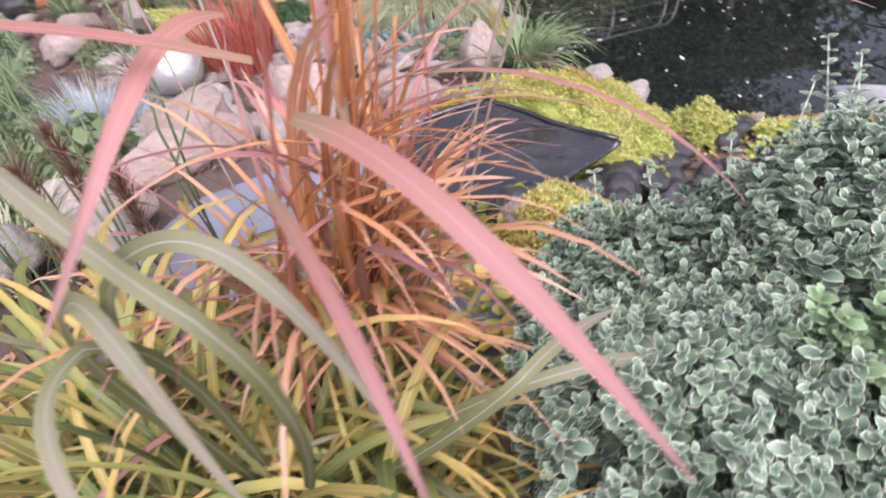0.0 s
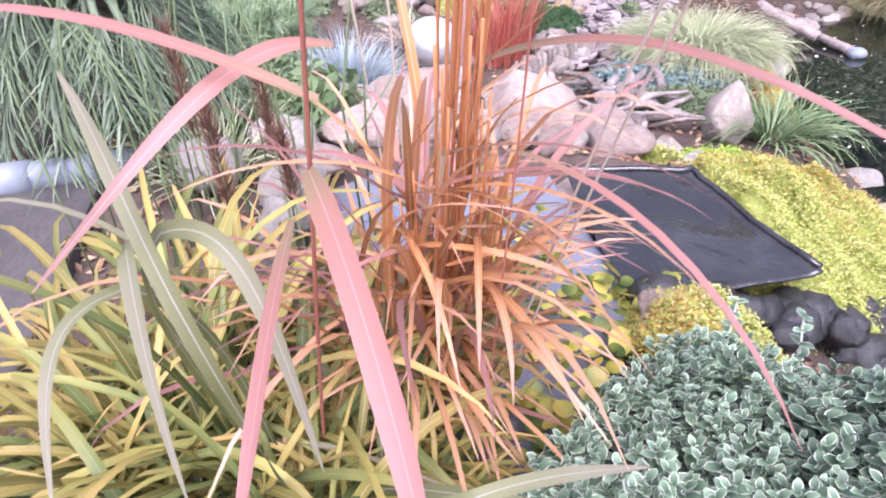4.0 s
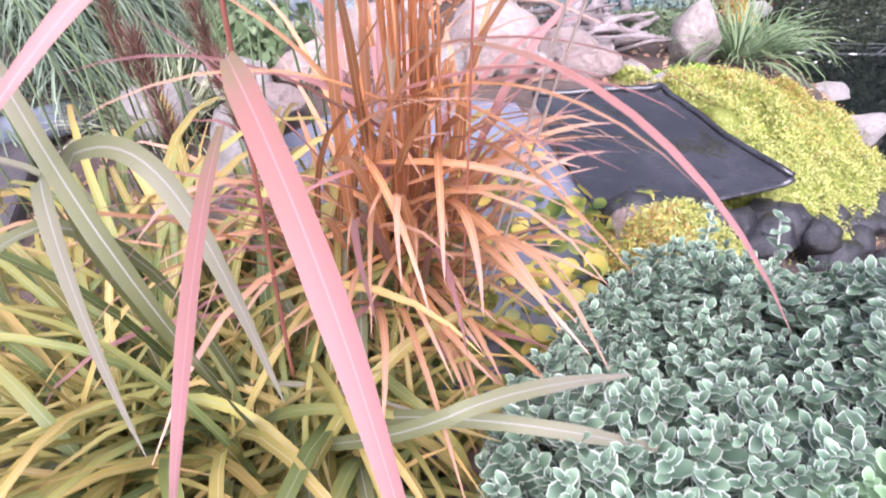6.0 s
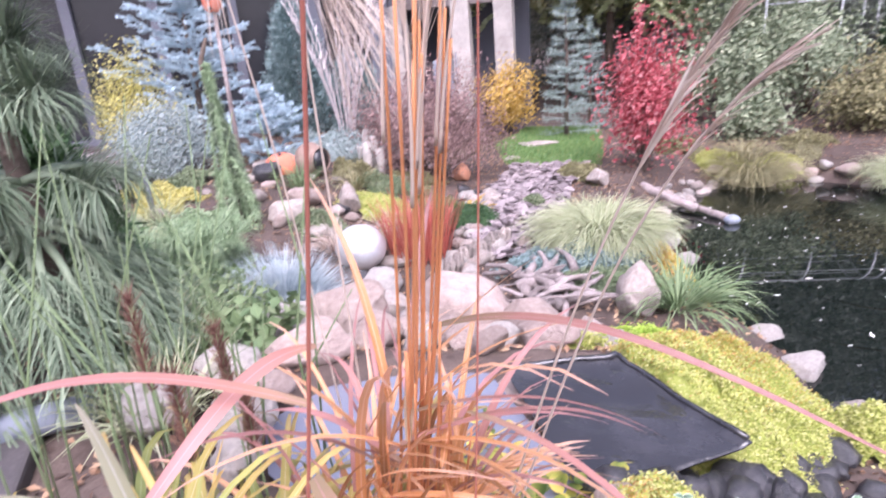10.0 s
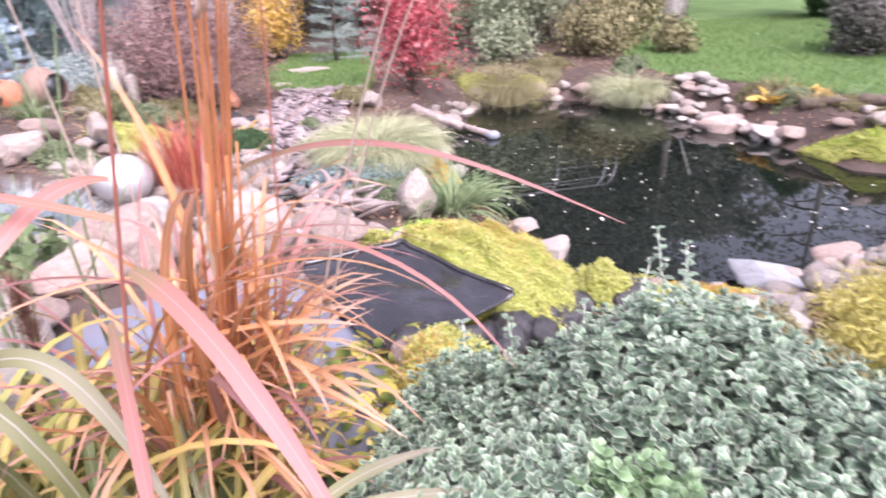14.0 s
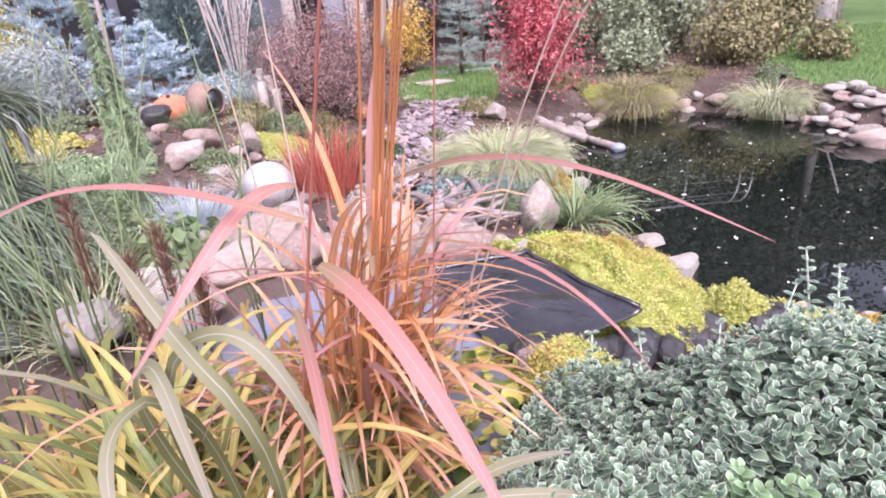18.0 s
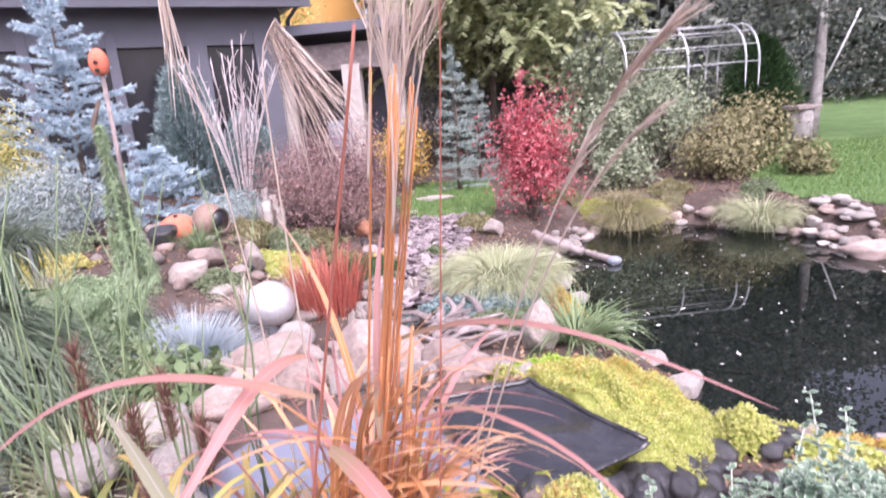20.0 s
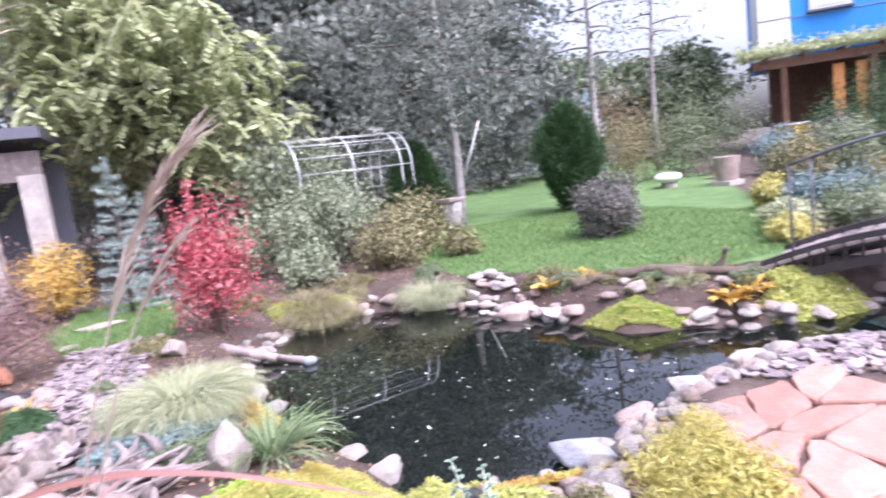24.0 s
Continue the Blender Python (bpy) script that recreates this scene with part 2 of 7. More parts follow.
F_ = {
    "sedum": foliage("sedum_leaf", [(0.2, 0.25, 0.06), (0.4, 0.45, 0.11), (0.57, 0.58, 0.2), (0.66, 0.62, 0.32)]),
    "lime_sedum": foliage("lime_sedum_leaf", [(0.16, 0.27, 0.035), (0.32, 0.48, 0.06), (0.46, 0.62, 0.11), (0.58, 0.66, 0.2)]),
    "sedum_orange": foliage("sedum_turning", [(0.34, 0.3, 0.04), (0.58, 0.47, 0.1), (0.56, 0.33, 0.13), (0.4, 0.2, 0.09)]),
    "golden": foliage("golden_thread", [(0.3, 0.29, 0.07), (0.56, 0.51, 0.16), (0.72, 0.68, 0.32)]),
    "red": foliage("red_leaf", [(0.24, 0.03, 0.045), (0.46, 0.08, 0.1), (0.6, 0.18, 0.2), (0.68, 0.36, 0.36)]),
    "purple": foliage("purple_leaf", [(0.15, 0.095, 0.09), (0.31, 0.2, 0.19), (0.48, 0.34, 0.32)]),
    "yellow": foliage("yellow_leaf", [(0.4, 0.25, 0.05), (0.62, 0.42, 0.1), (0.74, 0.55, 0.2)]),
    "light": foliage("light_tree_leaf", [(0.26, 0.31, 0.16), (0.46, 0.51, 0.29), (0.64, 0.68, 0.45)], 0.35),
    # dark and mid tones raised above real foliage to carry the far haze
    "dark": foliage("dark_tree_leaf", [(0.11, 0.13, 0.115), (0.22, 0.25, 0.22), (0.38, 0.41, 0.36)], 0.4),
    "mid": foliage("shrub_leaf", [(0.09, 0.125, 0.07), (0.19, 0.245, 0.14), (0.34, 0.38, 0.24)]),
    "grey": foliage("grey_shrub_leaf", [(0.1, 0.1, 0.09), (0.17, 0.17, 0.15), (0.28, 0.27, 0.24)]),
    "peach": foliage("peach_leaf", [(0.2, 0.14, 0.09), (0.4, 0.29, 0.2), (0.58, 0.44, 0.32)]),
    "rose": foliage("rose_leaf", [(0.11, 0.15, 0.09), (0.25, 0.3, 0.19), (0.44, 0.48, 0.34)]),
    "softpine": foliage("soft_pine_needle", [(0.18, 0.25, 0.23), (0.32, 0.4, 0.37), (0.5, 0.57, 0.53)], 0.15),
    "olive": foliage("olive_shrub_leaf", [(0.12, 0.11, 0.06), (0.24, 0.23, 0.12), (0.4, 0.37, 0.2)]),
    "blue": foliage("blue_spruce_needle", [(0.3, 0.42, 0.48), (0.46, 0.58, 0.64), (0.62, 0.74, 0.8)], 0.1),
    "bluegreen": foliage("blue_juniper", [(0.1, 0.17, 0.17), (0.2, 0.29, 0.29), (0.34, 0.43, 0.42)], 0.1),
    "pine": foliage("pine_needle", [(0.07, 0.105, 0.065), (0.16, 0.215, 0.14), (0.33, 0.4, 0.28)], 0.12),
    "dwarf": foliage("dwarf_pine_needle", [(0.12, 0.19, 0.1), (0.26, 0.36, 0.2), (0.44, 0.54, 0.36)], 0.15),
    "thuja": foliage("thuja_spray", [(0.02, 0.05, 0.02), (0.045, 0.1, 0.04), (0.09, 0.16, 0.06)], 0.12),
    "silver": foliage("silver_leaf", [(0.2, 0.26, 0.25), (0.33, 0.4, 0.39), (0.48, 0.54, 0.52)], 0.15),
    "fescue": foliage("blue_fescue", [(0.26, 0.33, 0.37), (0.44, 0.52, 0.55), (0.62, 0.68, 0.7)], 0.2),
    "lime_grass": foliage("pale_sedge", [(0.24, 0.28, 0.15), (0.42, 0.46, 0.28), (0.6, 0.62, 0.44)], 0.25),
    "olive_grass": foliage("olive_sedge", [(0.16, 0.16, 0.08), (0.3, 0.28, 0.15), (0.48, 0.45, 0.28)], 0.25),
    "green_grass": foliage("green_sedge", [(0.09, 0.15, 0.07), (0.19, 0.27, 0.13), (0.34, 0.42, 0.24)], 0.25),
    "blood": foliage("blood_grass", [(0.34, 0.07, 0.05), (0.56, 0.16, 0.12), (0.68, 0.32, 0.24)], 0.3),
    "straw": foliage("straw", [(0.44, 0.35, 0.29), (0.62, 0.52, 0.45), (0.75, 0.68, 0.6)], 0.3),
    "bleached": foliage("bleached_stem", [(0.45, 0.38, 0.38), (0.6, 0.54, 0.54), (0.72, 0.67, 0.66)], 0.2),
    "spike": foliage("dark_spike", [(0.1, 0.05, 0.04), (0.2, 0.1, 0.08), (0.3, 0.18, 0.13)], 0.1),
    "fleck": foliage("fallen_fleck", [(0.6, 0.58, 0.5), (0.75, 0.74, 0.7), (0.8, 0.8, 0.78)], 0.1),
}
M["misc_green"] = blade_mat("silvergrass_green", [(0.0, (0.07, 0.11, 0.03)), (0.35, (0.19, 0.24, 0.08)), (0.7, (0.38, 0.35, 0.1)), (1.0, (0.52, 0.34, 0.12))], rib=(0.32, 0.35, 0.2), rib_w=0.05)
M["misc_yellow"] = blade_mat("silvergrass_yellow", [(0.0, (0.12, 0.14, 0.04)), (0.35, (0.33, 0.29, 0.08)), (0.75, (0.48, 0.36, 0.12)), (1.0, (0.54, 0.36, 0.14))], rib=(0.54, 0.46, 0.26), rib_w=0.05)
M["misc_pink"] = blade_mat("silvergrass_pink", [(0.0, (0.3, 0.22, 0.13)), (0.25, (0.4, 0.195, 0.165)), (0.75, (0.42, 0.205, 0.195)), (1.0, (0.26, 0.14, 0.13))], rib=(0.46, 0.26, 0.25), rib_w=0.05)
M["misc_pale"] = blade_mat("silvergrass_pale", [(0.0, (0.13, 0.15, 0.05)), (0.4, (0.24, 0.25, 0.13)), (1.0, (0.34, 0.31, 0.25))], rib=(0.38, 0.38, 0.33), rib_w=0.06)
M["misc_orange"] = blade_mat("silvergrass_orange", [(0.0, (0.36, 0.17, 0.07)), (0.4, (0.58, 0.28, 0.11)), (0.8, (0.6, 0.34, 0.2)), (1.0, (0.54, 0.33, 0.25))], rib=(0.68, 0.42, 0.3), rib_w=0.08)
M["young_leaf"] = blade_mat("young_leaf", [(0.0, (0.08, 0.15, 0.065)), (0.5, (0.16, 0.27, 0.13)), (1.0, (0.25, 0.39, 0.21))], edge=(0.42, 0.56, 0.38), edge_at=0.38, rough=0.4, trans=0.2)
M["euonymus"] = blade_mat("variegated_leaf", [(0.0, (0.05, 0.09, 0.055)), (0.5, (0.115, 0.19, 0.125)), (1.0, (0.23, 0.34, 0.22))], edge=(0.6, 0.66, 0.56), edge_at=0.36, rough=0.4, trans=0.15)
M["pad"] = blade_mat("floating_leaf", [(0.0, (0.07, 0.12, 0.025)), (0.4, (0.26, 0.3, 0.06)), (0.75, (0.52, 0.45, 0.1)), (1.0, (0.62, 0.46, 0.12))], rough=0.35, jitter=0.9)

# ---- mesh helpers ----
rng = np.random.default_rng(5)


def mesh_of(name, V, F, UV=None, smooth=True):
    """A mesh from vertices and faces; F holds faces, or arrays of faces with as many corners each."""
    me = bpy.data.meshes.new(name)
    V = np.asarray(V, float).reshape(-1, 3)
    flat, sizes = [], []
    for f in F:
        f = np.atleast_2d(np.asarray(f, dtype=np.int32))
        flat.append(f.ravel())
        sizes.append(np.full(len(f), f.shape[1], dtype=np.int32))
    idx, sizes = np.concatenate(flat), np.concatenate(sizes)
    me.vertices.add(len(V))
    me.vertices.foreach_set("co", V.ravel())
    me.loops.add(len(idx))
    me.loops.foreach_set("vertex_index", idx)
    me.polygons.add(len(sizes))
    me.polygons.foreach_set("loop_start", np.concatenate([[0], np.cumsum(sizes)[:-1]]).astype(np.int32))
    me.polygons.foreach_set("use_smooth", np.full(len(sizes), bool(smooth)))
    if UV is not None:
        layer = me.uv_layers.new(name="UVMap")
        layer.data.foreach_set("uv", np.asarray(UV, float).reshape(-1, 2)[idx].ravel())
    me.update(calc_edges=True)
    return me


def part(name, me, material, parent=None, label="", kind=""):
    """Links a mesh (or a bmesh) as one object under a thing or a part."""
    if isinstance(me, bmesh.types.BMesh):
        bm, me = me, bpy.data.meshes.new(name)
        bm.to_mesh(me)
        bm.free()
    if material and not me.materials:
        me.materials.append(material)
    ob = new(name, me)
    if parent:
        ob.parent = parent
    return tagged(ob, label=label, kind=kind)


def thing(name, at, label, category, group="", kind=""):
    ob = new(name)
    ob.location = at
    ob.empty_display_size = 0.1
    return tagged(ob, label, category, group, kind)


def box_bm(bm, c, s, rz=0.0, bev=0.0):
    r = bmesh.ops.create_cube(bm, size=1, matrix=pose(*c, 0, 0, rz) @ Matrix.Diagonal((*s, 1)))
    if bev:
        es = list({e for v in r["verts"] for e in v.link_edges})
        bmesh.ops.bevel(bm, geom=es, offset=bev, segments=2, profile=0.6, affect="EDGES")
    return bm


def box(name, c, s, material, parent=None, rz=0.0, bev=0.01, label=""):
    return part(name, box_bm(bmesh.new(), c, s, rz, bev), material, parent, label)


def tube_data(pts, radii, sides=6):
    """Vertices and faces of a tapered tube along pts."""
    pts = np.asarray(pts, float)
    n = len(pts)
    tan = np.gradient(pts, axis=0)
    tan /= np.linalg.norm(tan, axis=1)[:, None] + 1e-9
    ref = np.array([0.0, 0, 1.0]) if abs(tan[:, 2]).mean() < 0.8 else np.array([1.0, 0, 0])
    a = np.cross(tan, ref)
    a /= np.linalg.norm(a, axis=1)[:, None] + 1e-9
    b = np.cross(tan, a)
    ang = np.linspace(0, 2 * np.pi, sides, endpoint=False)
    radii = np.broadcast_to(radii, n)
    V = pts[:, None] + radii[:, None, None] * (np.cos(ang)[None, :, None] * a[:, None] + np.sin(ang)[None, :, None] * b[:, None])
    F = [(i * sides + j, i * sides + (j + 1) % sides, (i + 1) * sides + (j + 1) % sides, (i + 1) * sides + j) for i in range(n - 1) for j in range(sides)]
    F += [tuple(range(sides))[::-1], tuple((n - 1) * sides + j for j in range(sides))]
    return V.reshape(-1, 3), F


def tube(name, pts, radii, material, parent=None, sides=8, label=""):
    return part(name, mesh_of(name, *tube_data(pts, radii, sides)), material, parent, label)


class Heap:
    """Gathers many small pieces into one mesh."""

    def __init__(self):
        self.V, self.F, self.U, self.n = [], [], [], 0

    def add(self, V, F, U=None):
        V = np.asarray(V, float).reshape(-1, 3)
        self.V.append(V)
        for k in {len(f) for f in F}:
            self.F.append(np.array([f for f in F if len(f) == k], dtype=np.int32) + self.n)
        self.U.append(np.zeros((len(V), 2)) if U is None else np.asarray(U, float).reshape(-1, 2))
        self.n += len(V)

    def many(self, V, F, U=None):
        """V: pieces x corners x 3; F: the faces of one piece."""
        k, c = V.shape[:2]
        base = self.n + np.arange(k) * c
        for f in F:
            self.F.append(base[:, None] + np.asarray(f)[None])
        self.V.append(V.reshape(-1, 3))
        self.U.append(np.zeros((k * c, 2)) if U is None else np.tile(U, (k, 1)))
        self.n += k * c

    def mesh(self, name, smooth=True):
        return mesh_of(name, np.concatenate(self.V), self.F, np.concatenate(self.U), smooth)


def ribbon(base, az, length, width, rise, bend, segs=9, twist=0.0, keel=0.25, side=0.0, curl=1.6):
    """A blade that starts at base with the slope rise (degrees) towards az and bends over by bend degrees on its way."""
    t = np.linspace(0, 1, segs + 1)
    el = radians(rise) - radians(bend) * t ** curl
    a = az + side * t ** 1.5
    step = length / segs
    d = np.stack([np.cos(el) * np.cos(a), np.cos(el) * np.sin(a), np.sin(el)], 1)
    c = np.asarray(base, float) + np.concatenate([[np.zeros(3)], np.cumsum((d[:-1] + d[1:]) / 2 * step, 0)])
    s = np.stack([-np.sin(a), np.cos(a), np.zeros_like(a)], 1)
    nrm = np.cross(d, s)
    tw = twist * t
    s = s * np.cos(tw)[:, None] + nrm * np.sin(tw)[:, None]
    nrm = np.cross(d, s)
    w = width * np.minimum(1, (t * 6 + 0.55)) * (1 - t ** 3.2) ** 0.9 + 0.0006
    V = np.stack([c - s * w[:, None] / 2, c - nrm * (w * keel / 2)[:, None], c + s * w[:, None] / 2], 1).reshape(-1, 3)
    U = np.stack([np.tile([0, 0.5, 1.0], segs + 1), np.repeat(t, 3)], 1)
    F = []
    for i in range(segs):
        k = i * 3
        F += [(k, k + 1, k + 4, k + 3), (k + 1, k + 2, k + 5, k + 4)]
    return V, F, U


def leaf_cloud(heap, P, size, normal=None, jitter=1.0, aspect=0.6, fold=0.25):
    """Small pointed leaves (two folded quads' worth, four corners and a rib) at the points P."""
    k = len(P)
    if normal is None:
        normal = rng.normal(size=(k, 3))
    nrm = normal + jitter * rng.normal(size=(k, 3))
    nrm /= np.linalg.norm(nrm, axis=1)[:, None] + 1e-9
    a = np.cross(nrm, rng.normal(size=(k, 3)))
    a /= np.linalg.norm(a, axis=1)[:, None] + 1e-9
    b = np.cross(nrm, a)
    s = (np.asarray(size) * rng.uniform(0.7, 1.25, k))[:, None]
    tip, tail = P + a * s * 0.5, P - a * s * 0.5
    l = P + b * s * aspect * 0.5 + nrm * s * fold * 0.4
    r = P - b * s * aspect * 0.5 + nrm * s * fold * 0.4
    heap.many(np.stack([tail, r, tip, l], 1), [(0, 1, 2), (0, 2, 3)], np.array([[0.5, 0], [0, 0.5], [0.5, 1], [1, 0.5]]))


def needles(heap, P, D, length, width, spread=0.6):
    """Thin spikes at P that point along D, more or less."""
    k = len(P)
    d = D + spread * rng.normal(size=(k, 3))
    d /= np.linalg.norm(d, axis=1)[:, None] + 1e-9
    s = np.cross(d, rng.normal(size=(k, 3)))
    s /= np.linalg.norm(s, axis=1)[:, None] + 1e-9
    L = (np.asarray(length) * rng.uniform(0.7, 1.2, k))[:, None]
    heap.many(np.stack([P - s * width / 2, P + s * width / 2, P + d * L], 1), [(0, 1, 2)])


# ---- the lie of the land ----
POND = np.array([(1.2, 2.66), (1.27, 3.3), (1.0, 3.75), (0.98, 4.5), (0.93, 5.3), (0.9, 5.85), (1.2, 6.5), (1.7, 7.2), (2.6, 7.25), (3.3, 6.75), (3.62, 6.1),
                 (3.75, 5.6), (3.9, 4.7), (4.0, 4.05), (4.5, 3.7), (4.8, 3.35), (5.4, 3.1), (6.3, 2.9), (9.5, 2.5), (9.5, 1.7), (6.3, 2.0), (5.1, 2.35), (4.6, 2.75),
                 (4.15, 2.93), (3.65, 2.88), (3.2, 2.84), (2.7, 2.72), (2.3, 2.6), (2.0, 2.46), (1.75, 2.46), (1.45, 2.53)])


def to_edge(poly, x, y):
    """Signed distance to a closed line, negative inside."""
    x, y = np.asarray(x, float), np.asarray(y, float)
    d = np.full(x.shape, 1e9)
    inside = np.zeros(x.shape, bool)
    for (ax, ay), (bx, by) in zip(poly, np.roll(poly, -1, 0)):
        ex, ey = bx - ax, by - ay
        t = np.clip(((x - ax) * ex + (y - ay) * ey) / (ex * ex + ey * ey), 0, 1)
        d = np.minimum(d, np.hypot(x - ax - t * ex, y - ay - t * ey))
        hit = ((ay > y) != (by > y)) & (x < ex * (y - ay) / (ey + 1e-12 * (ey == 0)) + ax)
        inside ^= hit
    return np.where(inside, -d, d)


def sm(v):
    v = np.clip(v, 0, 1)
    return v * v * (3 - 2 * v)


UPPER = np.array([(-0.62, 1.76), (-0.36, 1.86), (-0.12, 1.88), (0.24, 1.95), (0.6, 1.57), (0.44, 1.4), (0.18, 1.36), (0.15, 1.0), (0.12, 0.72), (-0.04, 0.7), (-0.12, 0.92), (-0.24, 1.12), (-0.45, 1.22), (-0.62, 1.34), (-0.74, 1.55)])


def land(x, y):
    x, y = np.asarray(x, float), np.asarray(y, float)
    z = 0.32 + 0.4 * sm((2.9 - y) / 1.1) * sm((1.05 - x) / 0.85)
    z = z + 0.3 * sm((-x - 0.9) / 1.6) * sm((y - 2.6) / 2.0)
    z = z + 0.033 * np.clip(x * 0.6 + y * 0.8 - 8, 0, 22) * sm((x + 1.5) / 3)
    z = z - 0.12 * sm((x - 1.2) / 0.8) * sm((3.4 - y) / 0.8)
    s = to_edge(POND, x, y)
    z = np.where(s > 0, -0.04 + (z + 0.04) * sm((s + 0.12) / 0.62), -0.04 - 0.6 * sm(-s / 0.5))
    u = to_edge(UPPER, x, y)
    z = np.where(u < 0.05, np.minimum(z, 0.71 - 0.17 * sm((0.05 - u) / 0.12)), z)
    return z + 0.012 * np.sin(5 * x + 1.3) * np.sin(4.3 * y) * sm((np.abs(s) - 0.1) / 0.3)


def land_at(x, y):
    return float(land(np.array([x]), np.array([y]))[0])


def sheet(name, xs, ys, lift, material, keep=None, kind="structure", label="", category=""):
    X, Y = np.meshgrid(xs, ys)
    V = np.stack([X, Y, land(X, Y) + lift], -1).reshape(-1, 3)
    nx = len(xs)
    ok = np.ones(len(V), bool) if keep is None else keep(V[:, 0], V[:, 1])
    F = []
    for j in range(len(ys) - 1):
        for i in range(nx - 1):
            k = j * nx + i
            q = (k, k + 1, k + nx + 1, k + nx)
            if ok[k] and ok[k + 1] and ok[k + nx + 1] and ok[k + nx]:
                F.append(q)
    used = np.zeros(len(V), int) - 1
    ids = np.unique(np.array(F).ravel())
    used[ids] = np.arange(len(ids))
    F = [tuple(used[i] for i in f) for f in F]
    ob = part(name, mesh_of(name, V[ids], F), material)
    return tagged(ob, label, category, "", kind)


near_x = np.concatenate([[-900, -300, -120, -60, -40, -30, -24, -18], np.arange(-14, -3, 0.5), np.arange(-3, 6.5, 0.09), np.arange(6.5, 16, 0.4), [18, 22, 27, 34, 45, 70, 130, 300, 900]])
near_y = np.concatenate([[-900, -200, -60, -20, -8, -4], np.arange(-2, 0, 0.25), np.arange(0, 8, 0.09), np.arange(8, 18, 0.4), [20, 23, 27, 33, 45, 80, 160, 400, 900]])
sheet("ground", near_x, near_y, 0.0, M["soil"], label="dark brown garden soil and mulch round the pond", category="ground")
LAWN = np.array([(3.85, 6.75), (4.25, 6.1), (4.6, 5.45), (5.05, 4.75), (5.6, 4.15), (6.0, 3.85), (6.6, 4.1), (8.5, 5.4), (11.5, 8.5), (16, 13), (26, 22), (20, 34), (11, 26), (8, 17), (6, 12.5), (4.4, 9.6), (3.9, 8.0)])
LAWN2 = np.array([(-0.6, 7.0), (0.4, 6.85), (0.5, 8.5), (0.5, 10.0), (-0.6, 10.0), (-0.9, 8.4)])
lx = np.concatenate([np.arange(3.4, 12, 0.2), np.arange(12, 27, 0.8)])
ly = np.concatenate([np.arange(3.9, 12, 0.2), np.arange(12, 35, 0.8)])
sheet("lawn", lx, ly, 0.012, M["lawn"], lambda x, y: to_edge(LAWN, x, y) < 0.1, label="mown green lawn rising gently away from the pond", category="lawn")
sheet("lawn_strip", np.arange(-1.2, 0.8, 0.12), np.arange(6.8, 10.2, 0.12), 0.012, M["lawn"], lambda x, y: to_edge(LAWN2, x, y) < 0.05, label="narrow strip of green lawn among the shrubs", category="lawn")
# pond water
bm = bmesh.new()
bm.faces.new([bm.verts.new((x, y, 0.0)) for x, y in POND + 0.0])
tagged(part("water", bm, M["water"]), "still dark pond water with drifting flecks", "water", "", "structure")

# ---- makers ----


def rock_data(seed, cuts=9, sub=3, rough=0.08):
    bm = bmesh.new()
    bmesh.ops.create_icosphere(bm, subdivisions=sub, radius=1)
    V = np.array([v.co[:] for v in bm.verts])
    F = [tuple(v.index for v in f.verts) for f in bm.faces]
    bm.free()
    r = np.random.default_rng(seed)
    for _ in range(cuts):
        n = r.normal(size=3)
        n /= np.linalg.norm(n)
        over = np.maximum(0, V @ n - r.uniform(0.5, 0.88))
        V = V - (over * 0.92)[:, None] * n
    off = Vector(r.uniform(-50, 50, 3))
    k = np.array([1 + rough * noise.noise(Vector(v) * 1.7 + off) * 2 + rough * 0.4 * noise.noise(Vector(v) * 5 + off) for v in V])
    return V * k[:, None], F


ROUND = [mesh_of("rounded_rock", *rock_data(100 + i, 11, 3, 0.1)) for i in range(8)]
BLOCK = [mesh_of("angular_rock", *rock_data(200 + i, 16, 3, 0.05)) for i in range(6)]
SMALL = [mesh_of("pebble", *rock_data(300 + i, 5, 2, 0.14)) for i in range(8)]
SHAPES = {}


def rock(name, x, y, size, material, label, z=None, kind=None, rz=0.0, tilt=0.0, group="", category="stone"):
    """A stone of full size (sx, sy, sz), its foot sunk a little into the ground at (x, y)."""
    pool = {"round": ROUND, "block": BLOCK, "small": SMALL}[kind or "round"]
    src = pool[int(abs(x * 91 + y * 57)) % len(pool)]
    key = (src.name, material.name)
    if key not in SHAPES:
        SHAPES[key] = src.copy()
        SHAPES[key].materials.append(material)
    ob = new(name, SHAPES[key])
    sx, sy, sz = size
    z = land_at(x, y) if z is None else z
    ob.matrix_world = pose(x, y, z + sz * 0.34, tilt, tilt * 0.6, rz) @ Matrix.Diagonal((sx / 2, sy / 2, sz / 2, 1))
    return tagged(ob, label, category, group)


